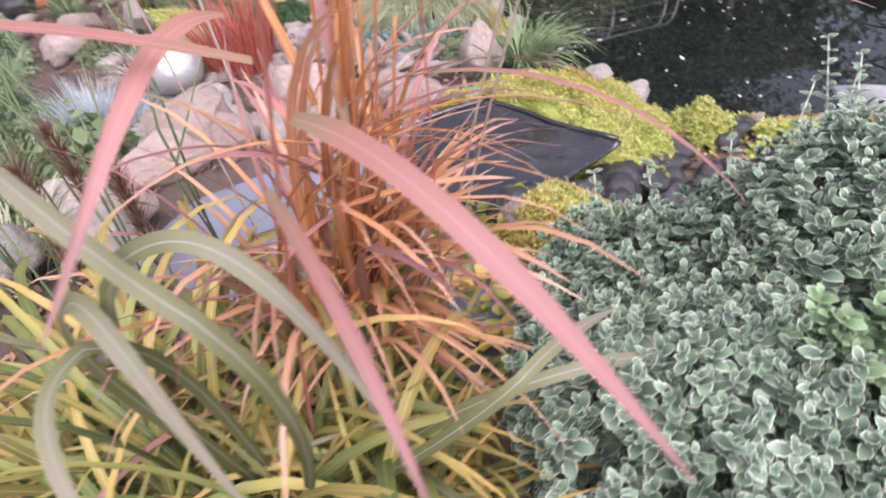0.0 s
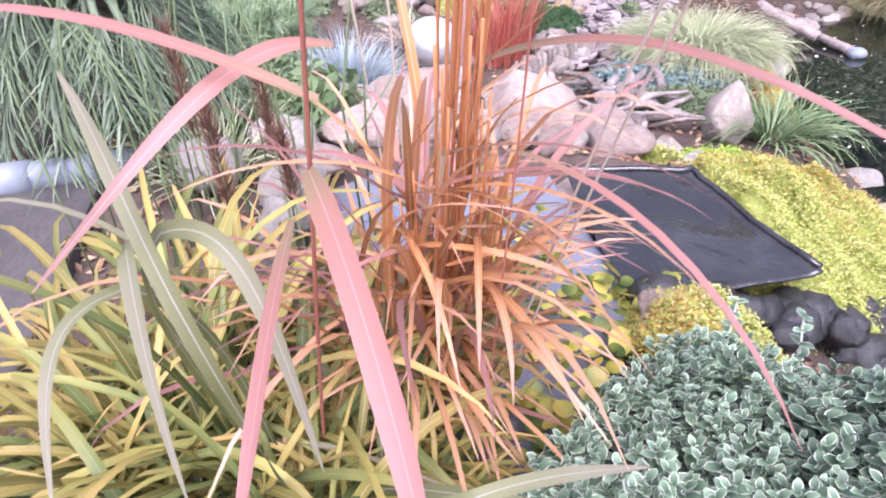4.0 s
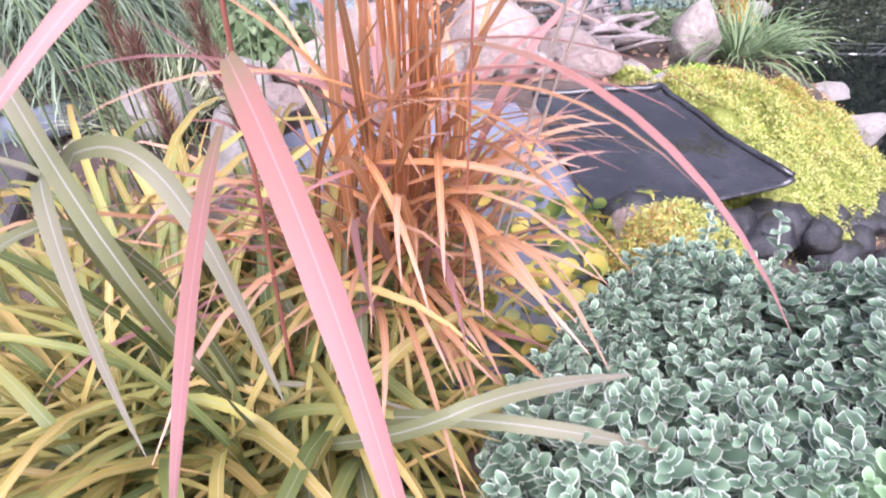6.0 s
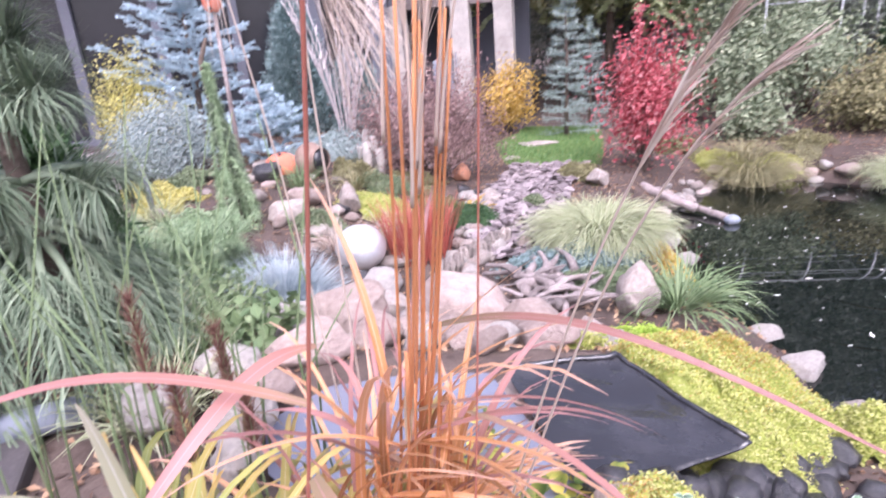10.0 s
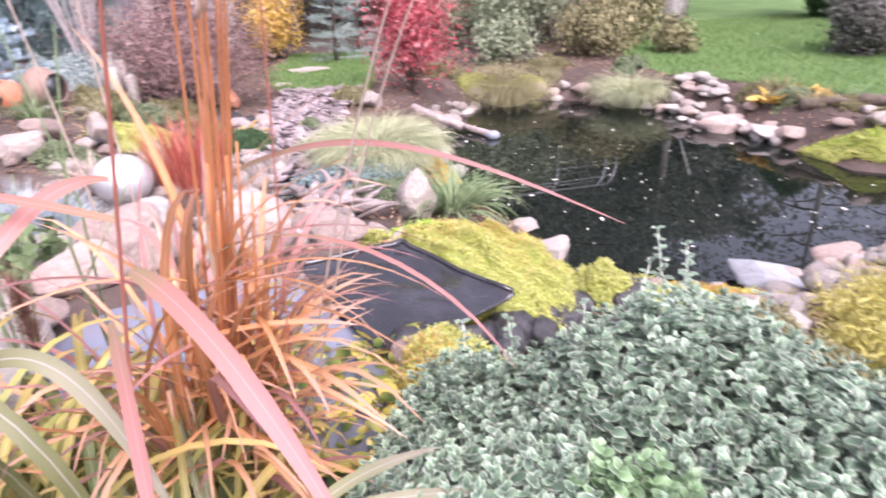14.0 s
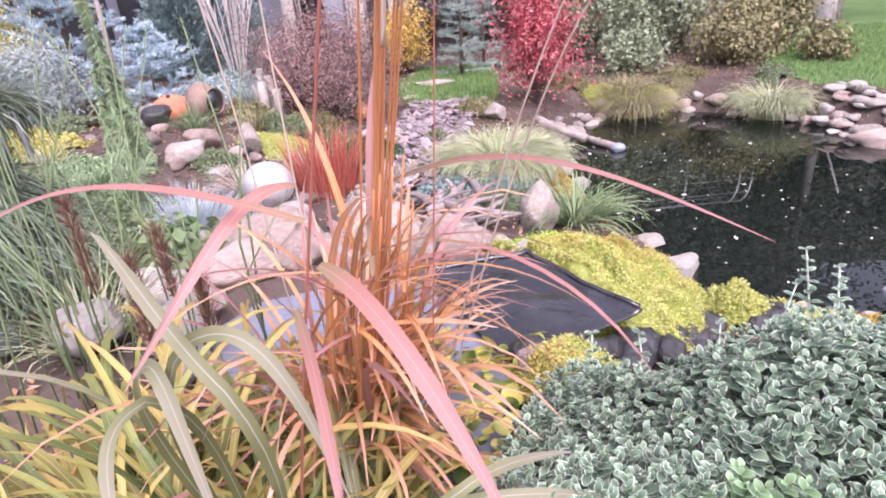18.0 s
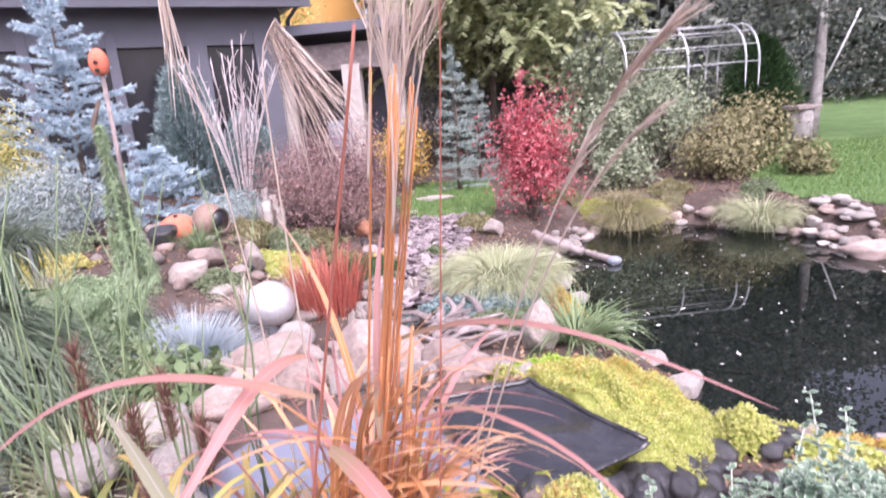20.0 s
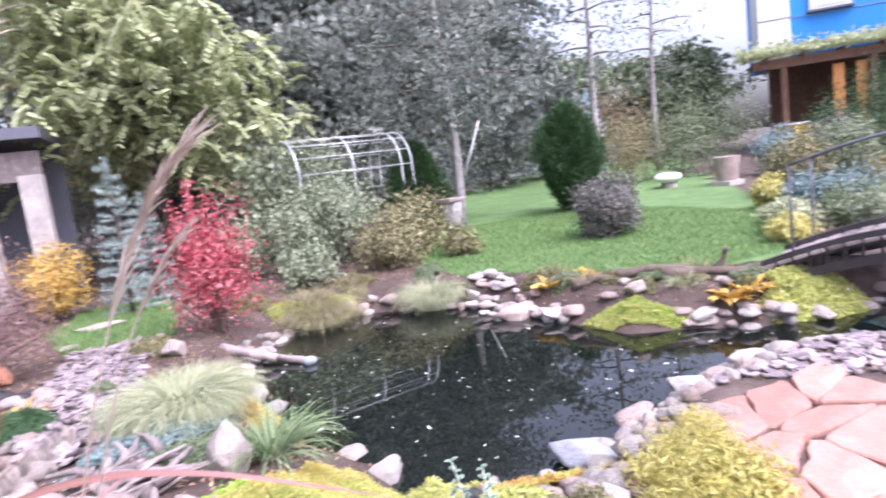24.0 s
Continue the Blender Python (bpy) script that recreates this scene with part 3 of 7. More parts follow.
def tuft(name, at, count, length, width, material, label, category="ornamental grass", rise=(50, 88), bend=(40, 130), foot=0.06, segs=5, group=""):
    x, y = at[:2]
    z = at[2] if len(at) > 2 else land_at(x, y)
    th = thing(name, (x, y, z), label, category, group)
    bundles = [Heap() for _ in range(7 if count > 600 else 1)]
    for _ in range(count):
        a, r = rng.uniform(0, 2 * np.pi), foot * math.sqrt(rng.uniform())
        f = r / foot
        bundles[int(a / 6.2832 * len(bundles)) % len(bundles)].add(*ribbon((r * math.cos(a), r * math.sin(a), -0.01), a + rng.normal() * 0.4, length * rng.uniform(0.6, 1.15), width * rng.uniform(0.7, 1.2),
                      rise[1] - (rise[1] - rise[0]) * f * rng.uniform(0.6, 1.2), rng.uniform(*bend), segs, rng.normal() * 0.5, 0.2, rng.normal() * 0.3))
    for h in bundles:
        part("foliage", h.mesh("foliage"), material, th, kind="stuff")
    return th


def clumps(count, centre, radii, top=1.0, hollow=0.55):
    """Points in an uneven, lumpy egg."""
    P = rng.normal(size=(count, 3))
    P /= np.linalg.norm(P, axis=1)[:, None]
    r = hollow + (1 - hollow) * rng.uniform(size=count) ** 0.6
    lump = 0.85 + 0.2 * np.sin(P[:, 0] * 4 + centre[2] * 9) * np.sin(P[:, 1] * 4 + 1) + 0.17 * np.sin(P[:, 2] * 5 + P[:, 0] * 3 + 2)
    return np.asarray(centre) + P * (r * lump)[:, None] * np.asarray(radii), P


def shrub(name, at, radii, material, label, category="shrub", leaf=0.03, leaves=3000, sprays=120, lift=0.0, stems=7, aspect=0.6, hollow=0.45, group="", stem_mat=None):
    """A bush: stems from one foot, and a crown of small leaves set in sprays."""
    x, y = at[:2]
    z = at[2] if len(at) > 2 else land_at(x, y)
    th = thing(name, (x, y, z), label, category, group)
    c = np.array([0, 0, lift + radii[2]])
    tips, out = clumps(sprays, c, radii, hollow=hollow)
    for _ in range(stems):
        t = tips[rng.integers(len(tips))]
        mid = t * np.array([0.45, 0.45, 0.6])
        q = np.linspace(0, 1, 6)[:, None]
        tube("stem", (1 - q) ** 2 * np.array([rng.normal() * 0.03, rng.normal() * 0.03, -0.03]) + 2 * q * (1 - q) * mid + q * q * t, np.linspace(0.012, 0.003, 6) * (radii[2] + 0.5), stem_mat or M["bark"], th, 5)
    h = Heap()
    k = max(1, leaves // sprays)
    spread = np.mean(radii) * 0.2
    P = np.repeat(tips, k, 0) + rng.normal(size=(len(tips) * k, 3)) * spread
    P[:, 2] = np.maximum(P[:, 2], 0.01)
    leaf_cloud(h, P, leaf, np.repeat(out, k, 0) + np.array([0, 0, 0.5]), 0.7, aspect)
    part("crown", h.mesh("crown", False), material, th, kind="stuff")
    return th


def tree(name, at, height, spread, material, label, category="tree", leaf=0.09, leaves=7000, trunk_r=0.09, bare=0.25, limbs=14, trunk=None, aspect=0.55, droop=0.0, cone=False, sprays=260, group="", tilt=0.0, pinnate=0.0):
    x, y = at[:2]
    z = at[2] if len(at) > 2 else land_at(x, y)
    th = thing(name, (x, y, z), label, category, group)
    q = np.linspace(0, 1, 9)
    line = np.stack([tilt * q * height + 0.04 * height * np.sin(q * 4 + x) * 0.4, 0.03 * height * np.sin(q * 3 + y) * 0.4, q * height * 0.95 - 0.1], 1)
    tube("trunk", line, trunk_r * (1 - q * 0.85), trunk or M["bark"], th, 8)
    tips, outs = [], []
    for i in range(limbs):
        f = bare + (0.92 - bare) * (i + rng.uniform()) / limbs
        a = i * 2.4 + rng.normal() * 0.3
        reach = spread * ((1 - f) ** 0.8 * 1.15 if cone else math.sin(math.pi * min(1, 0.18 + 0.8 * (f - bare) / (1 - bare))) ** 0.7) * rng.uniform(0.75, 1.15)
        s = np.array([np.interp(f, q, line[:, k]) for k in range(3)])
        e = s + np.array([math.cos(a) * reach, math.sin(a) * reach, reach * (0.25 - droop) * rng.uniform(0.6, 1.3)])
        u = np.linspace(0, 1, 6)[:, None]
        bow = s + (e - s) * u + np.array([0, 0, 1.0]) * (u * (1 - u)) * reach * 0.3
        tube("limb", bow, np.linspace(trunk_r * 0.38, trunk_r * 0.07, 6) * (1 - f * 0.5), M["bark"], th, 5)
        m = max(3, sprays // limbs)
        w = rng.uniform(0.25, 1.05, m)
        c = np.array([[np.interp(min(v, 1), u[:, 0], bow[:, k]) for k in range(3)] for v in w])
        c += rng.normal(size=(m, 3)) * reach * 0.2 * np.array([1, 1, 0.8])
        tips.append(c)
        outs.append(c - line[4] * 0.9)
    tips, outs = np.concatenate(tips), np.concatenate(outs)
    outs /= np.linalg.norm(outs, axis=1)[:, None] + 1e-9
    if pinnate:
        # drooping compound leaves: a rib with leaflets in pairs
        n, pairs = leaves // 14, 7
        c = tips[rng.integers(len(tips), size=n)] + rng.normal(size=(n, 3)) * spread * 0.1
        o = outs[rng.integers(len(outs), size=n)] * [1, 1, 0.2] + rng.normal(size=(n, 3)) * 0.35
        rib = o / (np.linalg.norm(o, axis=1)[:, None] + 1e-9) * rng.uniform(0.7, 1.1, n)[:, None] * pinnate
        h = Heap()
        for j in range(pairs):
            f = (j + 0.6) / pairs
            q = c + rib * f - np.array([0, 0, 1.0]) * pinnate * 0.75 * f * f
            sd = np.cross(rib, [0, 0, 1.0])
            sd /= np.linalg.norm(sd, axis=1)[:, None] + 1e-9
            for sg in (-1, 1):
                d = sd * sg * 0.7 + rib / pinnate * 0.55 + np.array([0, 0, -0.6]) + rng.normal(size=(n, 3)) * 0.15
                d *= leaf / np.linalg.norm(d, axis=1)[:, None]
                b = np.cross(d, [0, 0, 1.0] + sd * sg * 0.5) * aspect * 0.5
                h.many(np.stack([q, q + d * 0.45 + b, q + d, q + d * 0.45 - b], 1), [(0, 1, 2), (0, 2, 3)])
        part("crown", h.mesh("crown", False), material, th, kind="stuff")
        return th
    k = max(1, leaves // len(tips))
    sp = spread * 0.12
    P = np.repeat(tips, k, 0) + rng.normal(size=(len(tips) * k, 3)) * np.array([sp, sp, sp * 0.75])
    h = Heap()
    leaf_cloud(h, P, leaf, np.repeat(outs, k, 0) * 0.4 + np.array([0, 0, 0.6]), 0.8, aspect)
    part("crown", h.mesh("crown", False), material, th, kind="stuff")
    return th


def spruce(name, at, height, spread, material, label, whorls=9, per=6, needle=0.035, thick=0.006, dens=26, twigs=7, category="conifer", tip=True, droop=0.15):
    x, y = at[:2]
    z = at[2] if len(at) > 2 else land_at(x, y)
    th = thing(name, (x, y, z), label, category)
    tube("trunk", [(0, 0, -0.1), (0.02, 0, height * 0.5), (0, 0.01, height)], [0.03 * height * 0.6, 0.02 * height * 0.5, 0.006], M["bark"], th, 7)
    for wi in range(whorls):
        f = 0.08 + 0.84 * wi / (whorls - 1)
        h = Heap()
        for bi in range(per):
            a = wi * 0.9 + bi * 2 * math.pi / per + rng.normal() * 0.2
            L = spread * (1 - f) ** 0.75 * rng.uniform(0.7, 1.15) + 0.06
            d0 = np.array([math.cos(a), math.sin(a), 0])
            sd = np.array([-math.sin(a), math.cos(a), 0])
            axes = [(np.array([0, 0, (f + rng.normal() * 0.3 / whorls) * height]), d0 + np.array([0, 0, 0.35 - droop + rng.normal() * 0.15]), L)]
            for ti in range(twigs):
                u = (ti + 1) / (twigs + 1)
                s0 = axes[0][0] + axes[0][1] * L * u
                for sg in (-1, 1):
                    axes.append((s0, d0 * 0.8 + sd * sg * 0.75 + np.array([0, 0, rng.uniform(-0.15, 0.4)]), L * 0.42 * (1.15 - u) + 0.05))
            for s0, dv, ln in axes:
                dv = dv / np.linalg.norm(dv)
                m = max(6, int(ln * dens / needle * 0.12))
                t = rng.uniform(0.05, 1, m)
                P = s0 + dv * (t * ln)[:, None]
                o = rng.normal(size=(m, 3))
                o -= (o @ dv)[:, None] * dv
                o /= np.linalg.norm(o, axis=1)[:, None] + 1e-9
                needles(h, P, o + dv * 0.7, needle, thick, 0.2)
                tv, tf = tube_data([s0, s0 + dv * ln], [0.006, 0.002], 3)
                h.add(tv, tf)
        part("branch_whorl", h.mesh("branch_whorl", False), material, th)
    if tip:
        h = Heap()
        m = int(height * 160)
        P = np.stack([np.zeros(m), np.zeros(m), rng.uniform(0.85, 1.06, m) * height], 1)
        needles(h, P, rng.normal(size=(m, 3)) * [1, 1, 0.3] + [0, 0, 0.6], needle, thick, 0.2)
        part("leader", h.mesh("leader", False), material, th)
    return th


def conifer(name, at, height, spread, material, label, sprays=700, size=0.05, pw=0.6, egg=False, category="conifer", per=14):
    """A dense cypress or juniper: upright flat sprays on a cone or an egg."""
    x, y = at[:2]
    z = at[2] if len(at) > 2 else land_at(x, y)
    th = thing(name, (x, y, z), label, category)
    tube("trunk", [(0, 0, -0.1), (0, 0, height * 0.9)], [0.02 + 0.015 * height, 0.004], M["bark"], th, 6)
    f = rng.uniform(0.02, 1, sprays)
    a = rng.uniform(0, 2 * np.pi, sprays)
    prof = np.sin(np.pi * np.clip(f, 0, 1) ** egg) ** 0.6 if egg else (1 - f) ** pw * np.minimum(1, f * 8 + 0.4)
    r = spread * prof * rng.uniform(0.55, 1.05, sprays) * (1 + 0.12 * np.sin(a * 3 + f * 9))
    base = np.stack([np.cos(a) * r, np.sin(a) * r, f * height], 1)
    out = np.stack([np.cos(a), np.sin(a), np.full(sprays, 0.9)], 1)
    h = Heap()
    P = np.repeat(base, per, 0) + rng.normal(size=(sprays * per, 3)) * size * np.array([0.7, 0.7, 1.0])
    needles(h, P, np.repeat(out, per, 0), size * 1.5, size * 0.35, 0.5)
    part("foliage", h.mesh("foliage", False), material, th, kind="stuff")
    return th


def mat_plant(name, centre, rx, ry, rz, height, material, label, leaves=9000, leaf=0.014, rot=0.0, base=None, second=None, lumps=0.35, wobble=1.0):
    """A low creeping cushion that follows the ground: a lumpy body and a pile of tiny leaves."""
    x0, y0 = centre
    th = thing(name, (x0, y0, 0), label, "groundcover")

    def top(u, v):
        d = u * u + v * v
        X = x0 + (u * math.cos(rot) * rx - v * math.sin(rot) * ry)
        Y = y0 + (u * math.sin(rot) * rx + v * math.cos(rot) * ry)
        lump = (np.sin(X * 23 + rz) * np.sin(Y * 19 + 2 * rz) + 0.8 * np.sin(X * 11 + Y * 13 + rz) * np.sin(Y * 9 - X * 7) + 0.5 * np.sin(X * 47) * np.sin(Y * 43 + rz)) * 0.6
        g = land(X, Y) if base is None else np.maximum(land(X, Y), base)
        return X, Y, g + height * (np.maximum(0, 1 - d) ** 0.5) * (1 + lumps * lump) - 0.012

    n = 26
    rr, aa = np.linspace(0, 1, n), np.linspace(0, 2 * np.pi, 40, endpoint=False)
    wob = 1 + wobble * (0.16 * np.sin(aa * 3 + x0 * 5) + 0.12 * np.sin(aa * 5 + y0 * 3) + 0.07 * np.sin(aa * 11 + y0))
    U, Vv = rr[:, None] * np.cos(aa) * wob, rr[:, None] * np.sin(aa) * wob
    X, Y, Z = top(U, Vv)
    V = np.stack([X - x0, Y - y0, Z], -1).reshape(-1, 3)
    F = [(i * 40 + j, (i + 1) * 40 + j, (i + 1) * 40 + (j + 1) % 40, i * 40 + (j + 1) % 40) for i in range(n - 1) for j in range(40)]
    part("mat", mesh_of("mat", V, F), material, th)
    for matl, cnt, pick in ((material, leaves, 0), (second, leaves if second else 0, 1)):
        if not cnt:
            continue
        r, a = np.sqrt(rng.uniform(0, 1.0, cnt)) * 1.0 + np.abs(rng.normal(size=cnt)) * 0.06, rng.uniform(0, 2 * np.pi, cnt)
        w = 1 + wobble * (0.16 * np.sin(a * 3 + x0 * 5) + 0.12 * np.sin(a * 5 + y0 * 3) + 0.07 * np.sin(a * 11 + y0))
        u, v = r * np.cos(a) * w, r * np.sin(a) * w
        if pick:
            ok = (u * 0.7 + v * 0.5 + rng.normal(size=cnt) * 0.3) > 0.15
            u, v = u[ok], v[ok]
        X, Y, Z = top(u, v)
        P = np.stack([X - x0, Y - y0, Z + 0.012 + np.abs(rng.normal(size=len(u))) * 0.012], -1)
        h = Heap()
        leaf_cloud(h, P, leaf, np.tile([0, 0, 1.0], (len(u), 1)), 0.75, 0.7)
        part("foliage", h.mesh("foliage", False), matl, th, kind="stuff")
    return th


# ---- pavilion, houses ----


def pavilion():
    """Dark garden pavilion: a front of posts and panes, a deep flat roof edge, a lower wing beside it."""
    R_, L_ = np.array([-2.75, 10.4]), np.array([-10.0, 6.2])
    ax = (L_ - R_) / np.linalg.norm(L_ - R_)
    rz = math.degrees(math.atan2(-ax[1], -ax[0]))
    th = thing("pavilion", (*R_, 0.55), "dark grey garden pavilion with tall panes and flat roof", "pavilion")
    th.rotation_euler = (0, 0, radians(rz))
    length = float(np.linalg.norm(L_ - R_))

    def slab(name, x, y, z, sx, sy, sz, m, bev=0.008, label=""):
        return box(name, (x, y, z), (sx, sy, sz), m, th, 0, bev, label)

    slab("floor_slab", -length / 2, 1.8, 0.02, length, 3.8, 0.18, M["paving"])
    slab("back_wall", -length / 2, 3.65, 1.4, length, 0.12, 2.8, M["dark_metal"])
    slab("side_wall", 0.0, 1.85, 1.38, 0.12, 3.55, 2.7, M["dark_metal"])
    slab("roof_deck", -length / 2 + 0.1, 1.7, 2.87, length + 0.5, 4.4, 0.14, M["dark_metal"])
    slab("fascia", -length / 2 + 0.12, -0.52, 2.84, length + 0.56, 0.06, 0.3, M["dark_metal"], 0.012)
    slab("gutter", -length / 2 + 0.12, -0.6, 2.94, length + 0.6, 0.1, 0.09, M["dark_metal"], 0.03, "grey roof gutter")
    slab("lintel", -length / 2, 0.0, 2.5, length, 0.16, 0.6, M["dark_metal"])
    tube("downpipe", [(0.2, -0.58, 2.9), (0.2, -0.5, 2.72), (0.12, -0.12, 2.55), (0.12, -0.1, 0.1)], 0.035, M["dark_metal"], th, 8)
    x = -0.12
    for i, (wide, pane) in enumerate([(0.34, 0.72), (0.3, 0.95), (0.14, 0.95), (0.14, 1.0), (0.14, 1.0), (0.14, 1.0), (0.14, 1.0), (0.14, 1.0)]):
        if x - wide < -length:
            break
        slab("post", x - wide / 2, 0.0, 1.2, wide, 0.18, 2.4, M["dark_metal"])
        x -= wide
        g = slab("pane", x - pane / 2, 0.06, 1.22, pane, 0.02, 2.3, M["glass"], 0)
        slab("pane_frame", x - pane / 2, 0.02, 2.34, pane, 0.06, 0.06, M["dark_metal"])
        slab("pane_frame", x - pane / 2, 0.02, 0.14, pane, 0.06, 0.08, M["dark_metal"])
        x -= pane
    # lower wing to the right
    wing = thing("low_shed", (-2.0, 10.9, 0.5), "low dark shed with white wall and wide opening", "shed")
    box("roof_edge", (0.1, 0.2, 2.42), (2.5, 1.8, 0.16), M["dark_metal"], wing, -4)
    box("beam", (0.1, -0.4, 1.98), (2.2, 0.14, 0.42), M["driftwood"], wing, -4)
    box("back_wall", (0.1, 1.2, 1.15), (2.5, 0.1, 2.5), M["dark_metal"], wing, -4)
    for px in (-0.75, 0.35, 1.05):
        box("pillar", (px, -0.4 - px * 0.07, 0.9), (0.3, 0.24, 1.9), M["white_stone"], wing, -4)
    return th


def yellow_house():
    th = thing("yellow_house", (-8.3, 18.0, 0.6), "yellow plastered house with arched windows and brown roof", "house")
    th.rotation_euler = (0, 0, radians(20))
    box("wall", (0, 3.0, 3.2), (12.0, 6.0, 6.8), M["plaster_yellow"], th, 0, 0.02)
    bm = bmesh.new()
    pts = [(-6.6, -0.7, 6.5), (6.6, -0.7, 6.5), (6.6, 6.7, 6.5), (-6.6, 6.7, 6.5), (-5.0, 3, 8.6), (5.0, 3, 8.6)]
    vs = [bm.verts.new(p) for p in pts]
    for f in ((0, 1, 5, 4), (1, 2, 5), (2, 3, 4, 5), (3, 0, 4), (3, 2, 1, 0)):
        bm.faces.new([vs[i] for i in f])
    part("roof", bm, M["roof"], th)
    tube("downpipe", [(-1.75, -0.12, 3.0), (-1.75, -0.12, 6.4)], 0.07, M["white_paint"], th, 8, "white rain downpipe")
    box("eave_board", (0, -0.68, 6.5), (13.2, 0.1, 0.2), M["dark_metal"], th)
    for wx in (-2.35, 0.2):
        w = thing("window", (wx, -0.02, 0), "", "")
        for k in ("label", "category"):
            if k in w:
                del w[k]
        w.parent = th
        n = 14
        arc = [(0.48 * math.cos(t), 5.35 + (0.62 if wx > -1 else 0.1) * math.sin(t)) for t in np.linspace(0, math.pi, n)]
        out = [(0.48, 3.9)] + arc + [(-0.48, 3.9)]
        for nm, k, y0, y1, mt in (("frame", 1.22, -0.08, 0.05, M["brown_wood"]), ("pane", 1.0, -0.1, -0.07, M["glass"])):
            bm = bmesh.new()
            cz = 4.9
            lo = [bm.verts.new((a * k, y0, cz + (b - cz) * (1 + (k - 1) * 0.6))) for a, b in out]
            hi = [bm.verts.new((v.co.x, y1, v.co.z)) for v in lo]
            bm.faces.new(lo)
            bm.faces.new(hi[::-1])
            for i in range(len(lo)):
                j = (i + 1) % len(lo)
                bm.faces.new((lo[j], lo[i], hi[i], hi[j]))
            bmesh.ops.recalc_face_normals(bm, faces=bm.faces)
            part(nm, bm, mt, w)
        box("sash_bar", (0, -0.11, 4.7), (0.05, 0.03, 1.5), M["white_paint"], w, 0, 0.004)
        box("sash_bar", (0, -0.11, 5.3), (0.9, 0.03, 0.05), M["white_paint"], w, 0, 0.004)
        box("sash_bar", (0.2, -0.11, 4.6), (0.05, 0.03, 1.3), M["white_paint"], w, 0, 0.004)
    return th


def blue_house():
    c = np.array([20.2, 13.4])
    th = thing("blue_house", (*c, 0.9), "blue clad house with white corner over brown porch", "house")
    th.rotation_euler = (0, 0, radians(-44))
    box("wall", (4.7, 3.0, 6.15), (8.6, 6.0, 6.3), M["cladding_blue"], th, 0, 0.02)
    box("corner_panel", (0.05, 0.35, 6.15), (0.95, 1.2, 6.3), M["white_paint"], th)
    for i in range(7):
        box("cladding_joint", (4.8, -0.012, 3.35 + i * 0.9), (8.5, 0.02, 0.025), M["plastic"], th, 0, 0.002)
        box("panel_joint", (0.05, -0.262, 3.35 + i * 0.9), (0.95, 0.012, 0.025), M["dark_metal"], th, 0, 0.002)
    for wx in (1.75, 4.6, 7.4):
        w = box("window", (wx, -0.03, 5.05), (1.2, 0.12, 1.35), M["white_paint"], th, 0, 0.02)
        box("pane", (wx, -0.1, 5.05), (1.0, 0.03, 1.15), M["white_paint"], w, 0, 0)
        box("sill", (wx, -0.1, 4.33), (1.35, 0.2, 0.07), M["dark_metal"], w, 0, 0.01)
    box("porch_back_wall", (4.6, 2.6, 1.45), (8.4, 0.3, 2.9), M["brown_wood"], th)
    box("porch_beam", (4.0, -0.9, 2.75), (9.6, 0.2, 0.3), M["brown_wood"], th)
    for i in range(9):
        box("rafter", (-0.4 + i * 1.1, 0.4, 2.92), (0.1, 3.0, 0.14), M["brown_wood"], th)
    for px in (0.1, 2.6, 5.1, 7.6):
        box("porch_post", (px, -0.9, 1.3), (0.18, 0.18, 2.7), M["brown_wood"], th)
    for px in (1.7, 2.35):
        box("orange_panel", (px, -0.75, 1.55), (0.3, 0.08, 1.9), M["orange_wood"], th, 0, 0.01, "bright orange upright board")
    h = Heap()
    P = np.stack([rng.uniform(-1.2, 9.0, 5200), -0.6 + rng.normal(size=5200) * 0.55, 3.05 + np.abs(rng.normal(size=5200)) * 0.17], 1)
    leaf_cloud(h, P, 0.14, None, 1.0, 0.8)
    part("vine", h.mesh("vine", False), F_["light"], th, "yellow-green vine over the porch roof", "stuff")
    tb = thing("garden_table", (19.2, 12.2, 0.9), "small yellow garden table with pale top", "table")
    bm = bmesh.new()
    bmesh.ops.create_cone(bm, segments=20, radius1=0.5, radius2=0.5, depth=0.05, cap_ends=True, matrix=pose(0, 0, 0.78))
    part("tabletop", bm, M["white_paint"], tb)
    box("apron", (0, 0, 0.55), (0.7, 0.7, 0.4), M["yellow"], tb)
    for a in range(4):
        box("leg", (0.3 * (1 if a % 2 else -1), 0.3 * (1 if a > 1 else -1), 0.18), (0.06, 0.06, 0.4), M["yellow"], tb)
    return th


pavilion()
yellow_house()
blue_house()

# ---- far trees ----
tree("leafy_tree", (0.7, 12.8), 6.6, 2.5, F_["light"], "pale green leafy tree with drooping sprays", leaf=0.15, leaves=30000, droop=0.4, bare=0.34, limbs=24, aspect=0.8, sprays=320, pinnate=0.36)
tree("golden_bamboo", (-4.1, 14.2), 4.7, 1.5, F_["golden"], "airy yellow-green bamboo behind the pavilion", leaf=0.16, leaves=2600, bare=0.3, limbs=14, aspect=0.3, trunk_r=0.04)
tree("golden_bamboo", (-5.6, 14.6), 4.4, 1.1, F_["light"], "airy yellow-green bamboo behind the pavilion", leaf=0.16, leaves=1300, bare=0.3, limbs=12, aspect=0.3, trunk_r=0.04)
